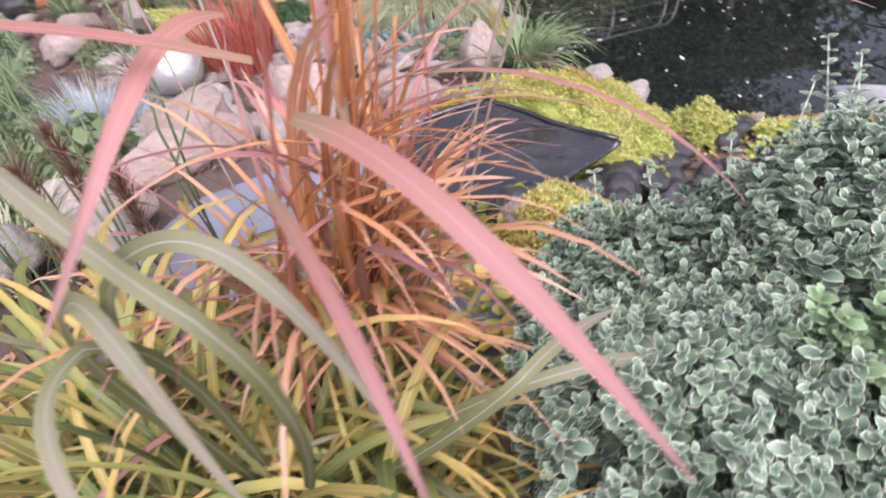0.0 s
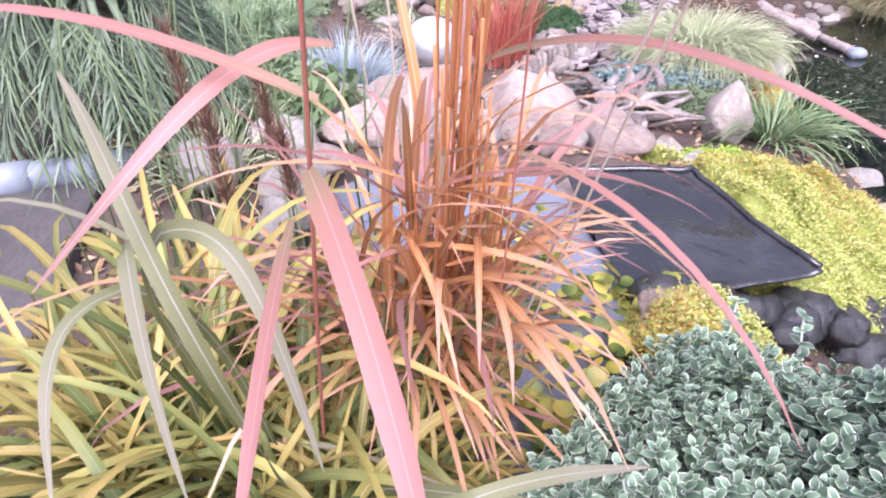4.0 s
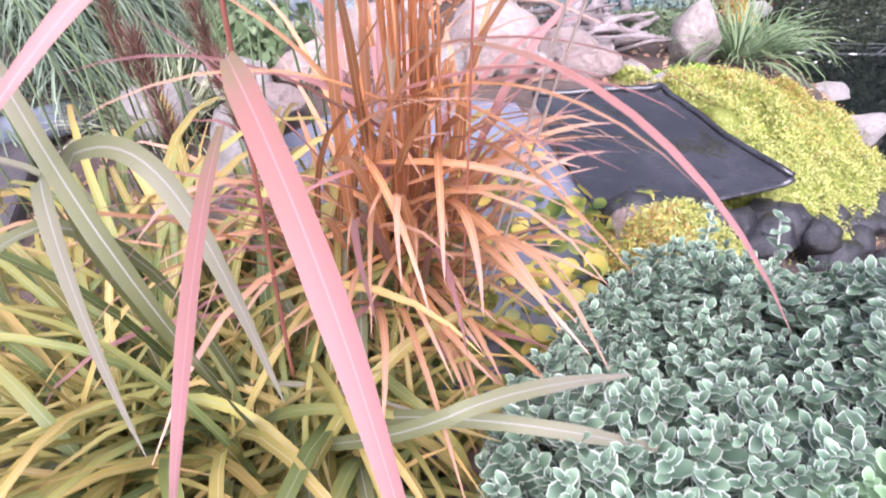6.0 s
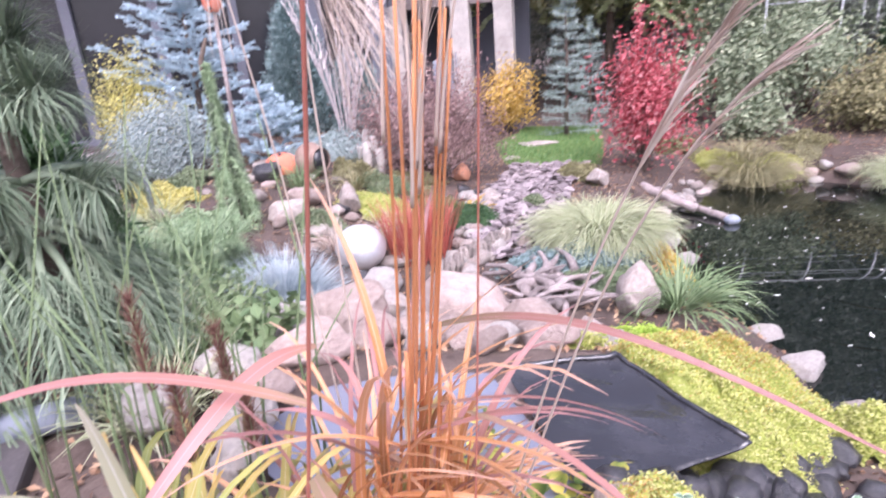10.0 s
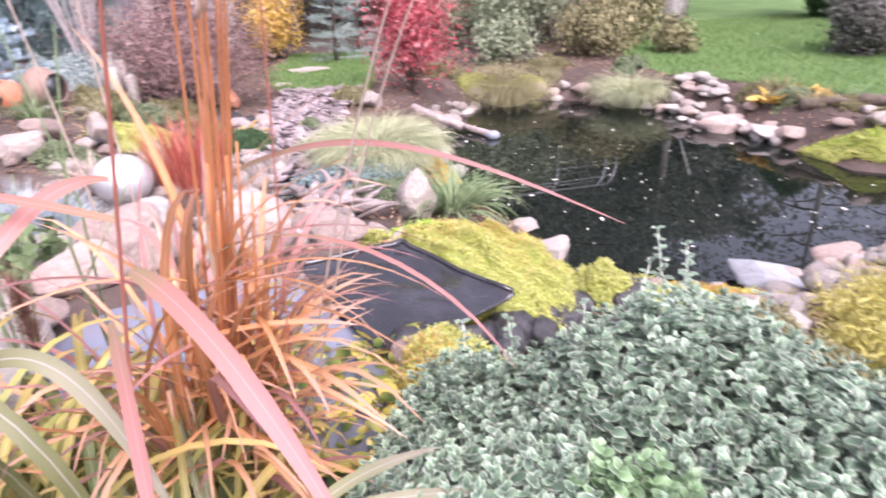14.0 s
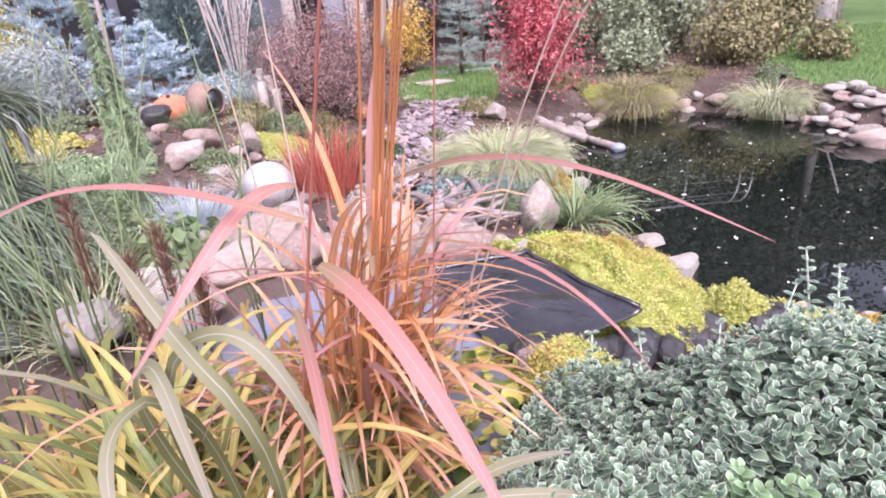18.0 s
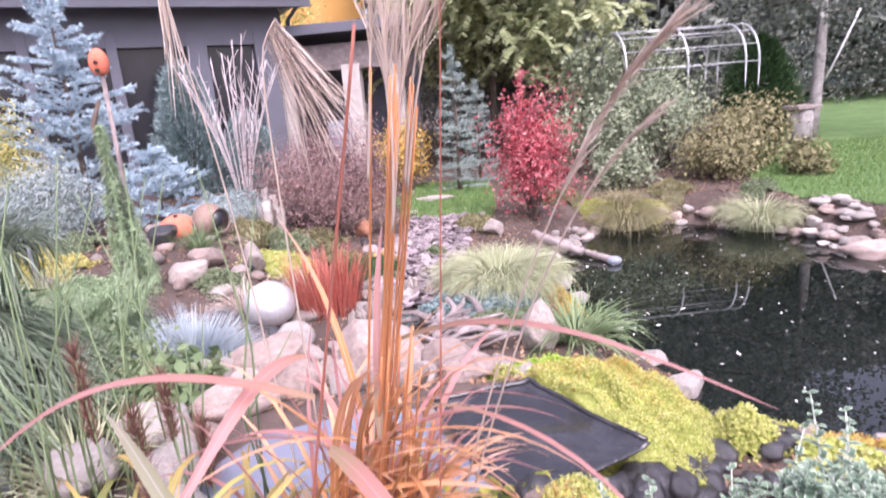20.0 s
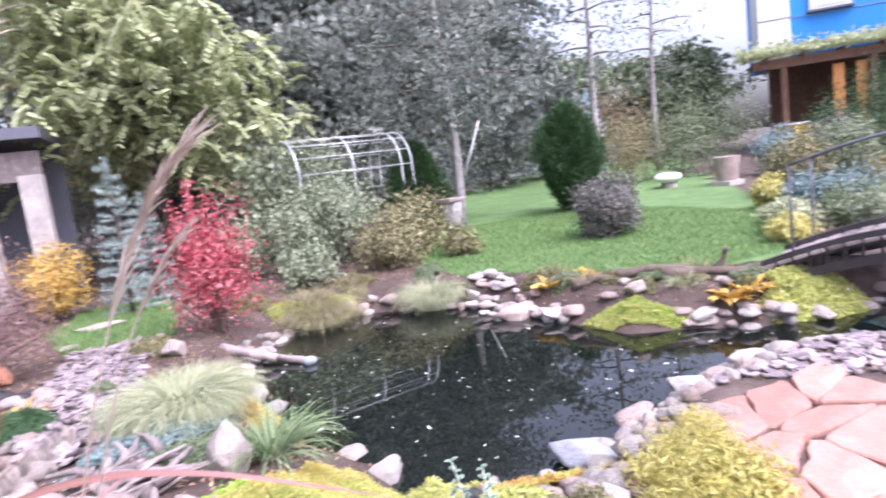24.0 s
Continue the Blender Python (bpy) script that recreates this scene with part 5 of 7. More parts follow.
tips = [(-2.2 + 0.5 * math.cos(a) * r, 3.15 + 0.5 * math.sin(a) * r, 0.5 + zz) for a, r, zz in zip(rng.uniform(0, 6.28, 50), np.sqrt(rng.uniform(0.05, 1, 50)), rng.uniform(0, 0.32, 50))]
long_pine("dwarf_pine", (-2.2, 3.15), tips, "low spreading dwarf pine with soft green needles", F_["dwarf"], 0.13, 140, 0.3)
conifer("dark_thuja", (-2.25, 2.45), 1.0, 0.36, F_["thuja"], "dark green thuja behind the pine", 1500, 0.05, 0.5)
shrub("green_filler", (-1.5, 2.35), (0.3, 0.3, 0.16), F_["green_grass"], "low fresh green leafy groundcover", "groundcover", leaf=0.03, leaves=2600, sprays=160, stems=2)
shrub("bergenia", (-0.95, 1.95), (0.22, 0.2, 0.1), F_["green_grass"], "fresh green broad leaves beside the white stones", "groundcover", leaf=0.06, leaves=260, sprays=40, stems=2)

# ---- slate path, rockery and shore stones ----
SHORE = "shore stones"
chips = Heap()
n = 1500
px, py = rng.uniform(-0.75, 0.3, n), rng.uniform(3.9, 6.9, n)
mid = -0.32 + 0.06 * np.sin(py * 2) + (py - 4) * 0.05
ok = np.abs(px - mid) < 0.33 + 0.03 * (py - 4)
px, py = px[ok], py[ok]
V0, F0 = rock_data(77, 6, 1, 0.1)
for x, y in zip(px, py):
    s = rng.uniform(0.03, 0.09)
    R3 = np.array(Euler((rng.normal() * 0.3, rng.normal() * 0.3, rng.uniform(0, 6))).to_matrix())
    chips.add((V0 * np.array([s, s * rng.uniform(0.5, 0.9), s * 0.22])) @ R3.T + [x, y, land_at(x, y) + 0.02 + rng.uniform(0, 0.03)], F0)
tagged(part("slate_path", chips.mesh("slate_path", False), M["slate"]), "path of loose purple-grey slate pieces", "path", "", "stuff")
cob = 0
for i in range(60):
    y = rng.uniform(3.6, 5.6)
    x = -0.5 - 0.16 * math.sin((y - 3.6) * 1.2) + rng.normal() * 0.07
    s = rng.uniform(0.09, 0.17)
    rock("cobble", x, y, (s, s * 0.85, s * 0.7), M[("white_stone", "boulder", "pink_stone", "boulder")[i % 4]], "rounded pale cobble edging the slate path", kind="small", rz=rng.uniform(0, 180), group="path cobbles")
# stones leaning like books, beside the blood grass
for i in range(16):
    rock("slate_slab", -0.66 + i * 0.022, 3.55 + 0.045 * i, (0.05, 0.16, 0.16), M["boulder"], "thin rounded slab leaning in a row", kind="small", tilt=18, rz=28, group="leaning slabs")
ROCKS = [
    # x, y, sx, sy, sz, material, shape, label
    (-0.38, 2.72, 0.6, 0.46, 0.52, "pink_stone", "block", "large pale triangular boulder above the upper basin"),
    (-0.74, 2.3, 0.44, 0.36, 0.34, "pink_stone", "round", "broad pink boulder behind the upper basin"),
    (-0.02, 2.36, 0.3, 0.3, 0.34, "pink_stone", "block", "pink boulder beside the spillway"),
    (0.0, 1.83, 0.32, 0.22, 0.2, "pink_stone", "round", "smooth pink-grey boulder at the spillway's rim"),
    (-0.4, 2.06, 0.2, 0.14, 0.11, "white_stone", "round", "white oval stone over the basin"),
    (-0.24, 2.08, 0.16, 0.13, 0.12, "pink_stone", "round", "small pink stone over the basin"),
    (-0.6, 2.62, 0.2, 0.18, 0.24, "boulder", "round", "grey upright stone beside the boulder"),
    (0.16, 2.22, 0.3, 0.16, 0.1, "boulder", "round", "flat grey stone behind the spillway"),
    (0.16, 2.55, 0.22, 0.13, 0.11, "white_stone", "round", "pale elongated stone by the driftwood"),
    (0.3, 2.62, 0.22, 0.14, 0.07, "pink_stone", "round", "flat pink stone on the bank"),
    (0.05, 2.12, 0.26, 0.2, 0.16, "pink_stone", "block", "pink stone behind the rim"),
    (-0.72, 1.42, 0.2, 0.18, 0.22, "white_stone", "block", "tall white stone at the basin's edge"),
    (-0.9, 1.66, 0.22, 0.2, 0.2, "white_stone", "round", "white stone behind the grass"),
    (-0.72, 1.9, 0.36, 0.22, 0.16, "pink_stone", "round", "long pale pink stone over the basin"),
    (-0.64, 1.26, 0.16, 0.14, 0.16, "white_stone", "round", "white stone in the grass"),
    (-0.95, 2.75, 0.4, 0.26, 0.2, "pink_stone", "round", "pale boulder beside the fescue"),
    (-0.98, 3.3, 0.46, 0.3, 0.18, "white_stone", "round", "flat pale stone under the ball"),
    (-1.98, 4.6, 0.36, 0.26, 0.22, "pink_stone", "block", "pinkish stone in the rockery"),
    (-1.96, 4.25, 0.4, 0.28, 0.2, "boulder", "round", "rounded grey stone in the rockery"),
    (-1.65, 4.7, 0.24, 0.2, 0.3, "boulder", "block", "upright grey-pink stone in the rockery"),
    (-2.62, 5.25, 0.3, 0.26, 0.24, "wet_stone", "round", "black rounded stone in the rockery"),
    (-2.9, 6.0, 0.5, 0.3, 0.12, "pink_stone", "block", "flat pink slab in the rockery"),
    (-1.02, 6.3, 0.26, 0.2, 0.22, "orange_stone", "block", "red-pink stone beside the path"),
    (-0.35, 8.3, 0.6, 0.3, 0.08, "boulder", "block", "flat stepping stone in the lawn strip"),
    (-0.6, 7.4, 0.4, 0.24, 0.06, "boulder", "block", "flat stepping stone in the lawn strip"),
    (0.36, 5.95, 0.24, 0.22, 0.2, "boulder", "round", "rounded stone at the path's end"),
    (-0.36, 4.05, 0.16, 0.15, 0.14, "white_stone", "round", "white rounded cobble by the path"),
    (-0.2, 4.15, 0.13, 0.12, 0.1, "pink_stone", "round", "small pink rounded path cobble"),
    (2.96, 7.15, 0.24, 0.2, 0.16, "pink_stone", "round", "rounded stone resting on the far shore"),
    (3.75, 5.45, 0.62, 0.45, 0.22, "pink_stone", "round", "broad flat pink boulder on the far shore"),
    (3.9, 5.0, 0.4, 0.3, 0.16, "white_stone", "round", "pale flat stone on the far shore"),
    (3.98, 4.78, 0.34, 0.26, 0.14, "pink_stone", "round", "pale flat stone on the far shore"),
    (4.36, 4.3, 0.28, 0.2, 0.14, "boulder", "round", "oval stone on the far soil"),
    (4.6, 3.72, 0.36, 0.26, 0.16, "white_stone", "round", "white stone on the far shore"),
    (4.85, 3.45, 0.3, 0.24, 0.14, "white_stone", "round", "white stone on the far shore"),
    (5.1, 3.3, 0.5, 0.26, 0.18, "white_stone", "block", "long white stone on the far shore"),
    (5.35, 3.15, 0.4, 0.22, 0.12, "boulder", "round", "grey stone on the far shore"),
    (0.44, 3.13, 0.27, 0.25, 0.34, "boulder", "block", "grey-pink angular stone standing upright on the bank"),
    (1.31, 2.74, 0.2, 0.18, 0.16, "boulder", "round", "rounded grey stone in the pond margin"),
    (1.27, 3.16, 0.3, 0.2, 0.17, "white_stone", "round", "pale rounded stone at the water's edge"),
    (1.13, 3.36, 0.3, 0.18, 0.14, "white_stone", "round", "pale flat stone at the water's edge"),
    (1.55, 2.5, 0.26, 0.18, 0.18, "boulder", "round", "pinkish stone in the sedum by the water"),
    (1.85, 2.42, 0.34, 0.16, 0.12, "white_stone", "round", "long pale stone at the near shore"),
    (0.24, 1.24, 0.12, 0.11, 0.12, "pink_stone", "round", "pale mauve stone lying in the sedum"),
    (0.28, 1.06, 0.09, 0.09, 0.11, "pink_stone", "round", "mauve pebble in the sedum"),
    (0.42, 1.0, 0.07, 0.07, 0.08, "pink_stone", "round", "mauve pebble in the sedum"),
    (2.2, 2.5, 0.62, 0.34, 0.2, "grey_slab", "block", "large flat blue-grey slab at the near shore"),
    (2.72, 2.66, 0.4, 0.24, 0.16, "pink_stone", "round", "broad pink boulder at the near shore"),
    (3.3, 2.74, 0.46, 0.3, 0.14, "white_stone", "block", "flat pale slab at the near shore"),
    (3.85, 2.72, 0.5, 0.3, 0.14, "white_stone", "block", "flat pale slab at the near shore"),
    (0.13, 0.72, 0.24, 0.2, 0.16, "brown_stone", "round", "smooth brown stone between the grass and the bush"),
    (0.85, 1.5, 0.13, 0.12, 0.13, "white_stone", "round", "pale stone among the wet cobbles"),
]
for x, y, sx, sy, sz, m, k, lab in ROCKS:
    rock("boulder" if max(sx, sy) > 0.3 else "stone", x, y, (sx, sy, sz), M[m], lab, kind=k, rz=(x * 137 + y * 71) % 180, z=max(land_at(x, y), -0.03))
for i, (x, y, s) in enumerate(((-0.2, 2.5, 0.2), (-0.12, 2.22, 0.16), (0.1, 2.4, 0.17), (-0.5, 2.35, 0.24), (-0.56, 2.1, 0.2), (-0.98, 2.2, 0.24), (-0.9, 2.5, 0.22), (-0.7, 2.68, 0.17), (-0.3, 2.28, 0.15), (0.02, 2.62, 0.18), (-0.82, 3.02, 0.24), (-0.6, 3.05, 0.2), (-0.4, 3.2, 0.17), (0.3, 2.42, 0.13), (0.22, 2.76, 0.15), (-1.1, 2.45, 0.2), (-0.75, 1.62, 0.17), (-0.98, 1.45, 0.2), (-0.62, 1.08, 0.15), (-0.14, 2.0, 0.13))):
    rock("stone", x, y, (s * 1.25, s, s * (0.7 + 0.4 * (i % 3) / 2)), M[("pink_stone", "white_stone", "boulder", "pink_stone")[i % 4]], "angular pale stone in the rockery", kind="block" if i % 3 else "round", rz=i * 47.0, tilt=(i % 5) * 6.0, group="rockery stones")
for i in range(26):
    x, y, s = 3.6 + rng.uniform(0, 0.5), 5.5 + rng.uniform(0, 1.0), rng.uniform(0.1, 0.2)
    rock("shore_stone", x, y, (s * 1.3, s, s * 0.5), M[("pink_stone", "white_stone", "white_stone")[i % 3]], "pale flat stone in the far shore pile", kind="small", rz=i * 61.0, group="far stone pile")
ball = thing("gazing_ball", (-1.22, 3.72, land_at(-1.22, 3.72)), "silvery mirrored gazing ball on the rockery", "ornament")
part("ball", mesh_of("ball", *(lambda d: (d[0] * [0.165, 0.165, 0.15] + [0, 0, 0.14], d[1]))(rock_data(42, 0, 4, 0.012))), M["silver_ball"], ball)

# shore stones by stretches of the shoreline
edge_pts = POND
for i in range(len(POND)):
    a, b = POND[i], POND[(i + 1) % len(POND)]
    if (a[0] > 6.5) or (i < 5) or a[1] < 2.3:
        continue
    L = np.linalg.norm(b - a)
    near = a[1] < 3.05 and a[0] < 4.7
    d = (b - a) / L
    out = np.array([d[1], -d[0]]) * -1
    for row in range((5 if a[0] < 3.1 else 3) if near else 2):
        s = 0.0
        while s < L:
            w = rng.uniform(0.1, 0.2) * (0.85 if near else 1.0)
            c = a + d * (s + w / 2) + out * ((0.09 if near else 0.02) + row * 0.12 + rng.uniform(-0.03, 0.04))
            if i >= 5 and not (3.85 < c[0] < 4.5 and 3.8 < c[1] < 4.8 and not near) and rng.uniform() < (0.95 if near else 0.75 if row == 0 else 0.5):
                m = M[("white_stone", "pink_stone", "white_stone", "boulder")[int(rng.integers(4))]]
                rock("shore_stone", c[0], c[1], (w * 1.15, w * rng.uniform(0.7, 1.0), w * rng.uniform(0.5, 0.75)), m, "pale rounded stone edging the pond", kind="small", rz=rng.uniform(0, 180), group=SHORE, z=max(land_at(*c), -0.02) - 0.01)
            s += w * rng.uniform(0.95, 1.3)
for i in range(34):
    q = i / 33
    cx, cy = np.interp(q, [0, 0.35, 0.6, 1.0], [3.72, 3.98, 4.62, 5.45]), np.interp(q, [0, 0.35, 0.6, 1.0], [5.75, 4.85, 3.75, 3.15])
    w = rng.uniform(0.18, 0.36)
    rock("flat_stone", cx + rng.uniform(0.0, 0.16), cy + rng.uniform(0.0, 0.12), (w * 1.2, w * 0.8, w * 0.42), M[("white_stone", "pink_stone", "boulder")[i % 3]], "broad flat pale stone along the far shore", kind="round", rz=i * 37.0, group="far shore slabs", z=0.0)
for i, (x, y, r, k) in enumerate(((4.3, 5.25, 0.2, "mid"), (4.55, 4.8, 0.22, "olive"), (4.75, 4.4, 0.2, "green_grass"), (4.95, 4.1, 0.18, "olive"), (5.25, 3.75, 0.22, "mid"), (4.15, 5.6, 0.18, "olive"), (4.45, 4.3, 0.14, "olive"))):
    mat_plant("low_cushion", (x, y), r, r * 0.75, i * 2.1 + 30, 0.06, F_[k], "low straggling groundcover on the far soil", 2200, 0.024, i * 0.9, lumps=0.6)
# left shore, sparse
for x, y in ((0.96, 4.6), (0.92, 4.95), (0.95, 5.3), (0.9, 5.6), (0.95, 5.85), (1.1, 6.25), (1.3, 6.55), (1.5, 6.85), (1.66, 7.1)):
    rock("shore_stone", x - 0.03, y, (rng.uniform(0.14, 0.26), 0.16, 0.12), M["white_stone" if y < 5.5 else "boulder"], "pale rounded stone edging the pond", kind="small", rz=rng.uniform(0, 180), group=SHORE)
# logs at the far-left shore and driftwood on the far soil
def log(name, pts, r, label, mat="driftwood"):
    q = np.asarray(pts, float)
    t = np.linspace(0, len(q) - 1, 9)
    P = np.stack([np.interp(t, np.arange(len(q)), q[:, k]) for k in range(3)], 1)
    P += rng.normal(size=P.shape) * r * 0.12
    V, F = tube_data(P, r * (1 + 0.25 * np.sin(t * 2.3 + r * 50)) * np.linspace(1.1, 0.75, 9), 9)
    return tagged(part(name, mesh_of(name, V, F), M[mat]), label, "driftwood")


log("log", [(0.95, 6.5, 0.1), (1.25, 6.1, 0.05), (1.48, 5.75, 0.02)], 0.045, "grey log lying into the pond")
log("log", [(0.8, 6.35, 0.2), (1.05, 6.05, 0.12), (1.25, 5.95, 0.08)], 0.05, "grey log at the pond's edge")
wf = thing("blue_float", (1.5, 5.72, 0.03), "small pale blue float at the log's end", "float")
bm = bmesh.new()
bmesh.ops.create_uvsphere(bm, u_segments=14, v_segments=8, radius=1, matrix=Matrix.Diagonal((0.07, 0.06, 0.045, 1)))
part("body", bm, M["plastic"], wf)
log("driftwood", [(4.55, 4.75, 0.38), (4.85, 4.45, 0.42), (5.1, 4.2, 0.36)], 0.06, "weathered brown driftwood on the far soil", "bark")
log("driftwood", [(4.75, 4.3, 0.38), (5.05, 4.0, 0.4), (5.4, 3.75, 0.36)], 0.055, "weathered brown driftwood on the far soil", "bark")
log("driftwood", [(5.15, 4.0, 0.4), (5.2, 3.95, 0.5), (5.18, 3.9, 0.6)], 0.035, "upright driftwood stub on the far soil", "bark")
log("driftwood", [(4.2, 5.0, 0.3), (4.4, 4.85, 0.36), (4.55, 4.7, 0.32)], 0.05, "dark driftwood on the far soil", "bark")
# tangle of driftwood on the near bank
for i in range(46):
    x, y = rng.uniform(-0.22, 0.2), rng.uniform(2.85, 3.5)
    a, L = rng.uniform(0, math.pi), rng.uniform(0.12, 0.38)
    z = land_at(x, y) + rng.uniform(0.02, 0.09)
    e = np.array([math.cos(a) * L, math.sin(a) * L, rng.uniform(-0.03, 0.07)])
    piece = log("driftwood_piece", [(x, y, z), (x + e[0] * 0.5 + rng.normal() * 0.03, y + e[1] * 0.5, z + e[2] * 0.5 + 0.02), (x + e[0], y + e[1], z + e[2])], rng.uniform(0.008, 0.024), "bleached driftwood stick in a tangle")
    tagged(piece, group="driftwood tangle")
for x, y in ((4.15, 5.35), (4.5, 5.25), (5.1, 3.6), (4.9, 3.65)):
    tuft("yellow_hosta", (x, y), 46, 0.17, 0.07, F_["yellow"], "yellowing hosta clump on the far soil", "hosta", rise=(25, 80), bend=(40, 110), foot=0.11, group="hostas")
mat_plant("sedum_mat", (4.14, 4.22), 0.58, 0.12, 3.0, 0.02, F_["sedum"], "yellow creeping groundcover hanging over the far bank", 6500, 0.022, radians(-48), second=F_["lime_sedum"])
mat_plant("sedum_mat", (5.5, 3.25), 0.48, 0.32, 3.5, 0.11, F_["sedum"], "yellow-green mound beside the bridge", 5000, 0.03, radians(-30))
mat_plant("sedum_mat", (0.5, 2.42), 0.34, 0.2, 1.3, 0.09, F_["lime_sedum"], "lime green creeping sedum on the pond bank", 14000, 0.0125, radians(-40), lumps=0.6, wobble=0.4)
mat_plant("sedum_mat", (0.67, 2.14), 0.68, 0.33, 1.0, 0.12, F_["sedum"], "bright yellow-green creeping sedum on the pond bank", 40000, 0.009, radians(65), second=F_["sedum_orange"], lumps=0.6, wobble=0.35)
mat_plant("sedum_mat", (0.62, 1.93), 0.3, 0.11, 1.6, 0.1, F_["sedum"], "yellow-green creeping sedum along the spillway edge", 9000, 0.0115, radians(-55), lumps=0.75)
mat_plant("sedum_mat", (0.35, 1.23), 0.2, 0.14, 2.0, 0.055, F_["sedum"], "yellow-green creeping sedum beside the spillway", 16000, 0.0085, radians(162), second=F_["sedum_orange"], lumps=0.8, wobble=0.5)
mat_plant("sedum_mat", (0.14, 2.2), 0.14, 0.08, 2.5, 0.05, F_["sedum"], "small patch of lime sedum behind the spillway", 2500, 0.012)
mat_plant("sedum_mat", (1.42, 2.42), 0.3, 0.14, 2.7, 0.1, F_["sedum"], "yellow-green sedum at the near shore", 7000, 0.014, 0.1, second=F_["sedum_orange"])
mat_plant("sedum_mat", (1.75, 7.42), 0.3, 0.15, 2.9, 0.08, F_["sedum"], "yellow-green sedum at the far shore", 2500, 0.022)
mat_plant("sedum_mat", (2.35, 7.4), 0.25, 0.12, 2.9, 0.08, F_["sedum"], "yellow-green sedum at the far shore", 2000, 0.022)


mat_plant("sedum_mat", (1.1, 2.12), 0.16, 0.12, 4.4, 0.1, F_["sedum"], "lime sedum cushion beside the round stone", 5000, 0.014, 0.3, lumps=0.6)
mat_plant("sedum_mat", (1.7, 2.28), 0.34, 0.14, 5.4, 0.07, F_["sedum_orange"], "yellow and rust creeping sedum along the near shore", 6000, 0.014, 0.0, second=F_["sedum"], lumps=0.6)


def bridge():
    th = thing("garden_bridge", (6.33, 2.62, 0.3), "dark low arched wooden garden bridge with planks", "bridge")
    th.rotation_euler = (0, 0, radians(-70))
    n, half, up = 20, 1.35, 0.32
    for s in (-0.42, 0.42):
        P = [(-half + 2 * half * i / n, s, up * math.sin(math.pi * i / n)) for i in range(n + 1)]
        for dz, hgt, wd in ((0.07, 0.12, 0.05), (-0.12, 0.09, 0.04)):
            V = [(p[0], p[1] + sy * wd / 2, p[2] + dz + sz * hgt / 2) for p in P for sy, sz in ((-1, -1), (1, -1), (1, 1), (-1, 1))]
            F = [(4 * i + k, 4 * i + (k + 1) % 4, 4 * i + 4 + (k + 1) % 4, 4 * i + 4 + k) for i in range(n) for k in range(4)] + [(3, 2, 1, 0), (4 * n, 4 * n + 1, 4 * n + 2, 4 * n + 3)]
            part("side_beam", mesh_of("side_beam", V, F, smooth=False), M["tarred_wood"], th)
        for i in range(1, n):
            box("lattice_bar", (P[i][0], s, P[i][2] - 0.03), (0.025, 0.03, 0.12), M["tarred_wood"], th, 0, 0.003)
        tube("handrail", [(p[0], p[1], p[2] + 0.92) for p in P[2:-1]], 0.014, M["dark_metal"], th, 6)
        for i in (2, 8, 14, 19):
            tube("baluster", [P[i], (P[i][0], P[i][1], P[i][2] + 0.93)], 0.012, M["dark_metal"], th, 6)
    for i in range(n):
        x, z = -half + 2 * half * (i + 0.5) / n, up * math.sin(math.pi * (i + 0.5) / n) + 0.06
        pl = box("plank", (0, 0, 0), (0.11, 0.98, 0.03), M["driftwood"], th, 0, 0.005)
        pl.location = (x, 0, z)
        pl.rotation_euler = (0, -math.atan(up * math.pi / (2 * half) * math.cos(math.pi * (i + 0.5) / n)), 0)
    return th


bridge()
for x, y, r, k, lab in ((8.05, 5.3, 0.22, "lime_grass", "pale green low shrub at the lawn's edge"), (7.5, 4.75, 0.34, "lime_grass", "pale green low shrub near the bridge"), (7.0, 4.45, 0.26, "golden", "yellow autumn shrub near the bridge"),
                        (8.3, 4.5, 0.42, "mid", "dull green shrub behind the bridge"), (9.1, 5.0, 0.5, "bluegreen", "blue-green juniper behind the bridge"), (7.9, 3.9, 0.4, "rose", "grey-green shrub behind the bridge"), (9.4, 4.1, 0.6, "mid", "green shrub behind the bridge")):
    shrub("bank_shrub", (x, y), (r, r, r * 0.62), F_[k], lab, leaf=0.05, leaves=2600, sprays=130, hollow=0.55, stems=5, group="shrubs by the bridge")
# ---- paving at the left, tube ----
pv = box("paving_slab", (-1.62, 0.75, land_at(-1.5, 0.7) + 0.01), (1.2, 1.0, 0.06), M["paving"], None, 35, 0.012)
tagged(pv, "worn dark grey stone paving slab beside the grass", "paving slab")
tb = thing("plastic_pipe", (-1.5, 1.21, land_at(-1.5, 1.21)), "grey plastic drain pipe lying on the ground", "pipe")
tube("pipe", [(-0.6, -0.48, 0.04), (0.0, 0.0, 0.06), (0.29, 0.24, 0.05)], 0.045, M["plastic"], tb, 14)
tube("collar", [(-0.05, -0.035, 0.058), (0.05, 0.04, 0.058)], 0.052, M["plastic"], tb, 14)
for i, (x, y, z, s) in enumerate(((-4.6, 4.6, 0.62, (1.5, 0.9, 0.14)), (-4.0, 4.15, 0.6, (1.0, 0.8, 0.12)), (-5.5, 6.6, 0.62, (2.4, 1.6, 0.12)), (-6.0, 5.2, 0.6, (1.6, 1.2, 0.14)))):
    tagged(box("terrace_slab", (x, y, z), s, M["terrace"], None, 30, 0.02), "weathered stone terrace slab by the pavilion", "paving slab", "terrace slabs")
tagged(tube("edging_stake", [(-3.0, 4.1, 0.4), (-3.02, 4.1, 1.0)], 0.02, M["dark_metal"]), "thin dark stake at the terrace corner", "stake")

# ---- upper basin, spillway, wet cobbles ----
bm = bmesh.new()
bm.faces.new([bm.verts.new((x, y, 0.675)) for x, y in UPPER if x < 0.2])
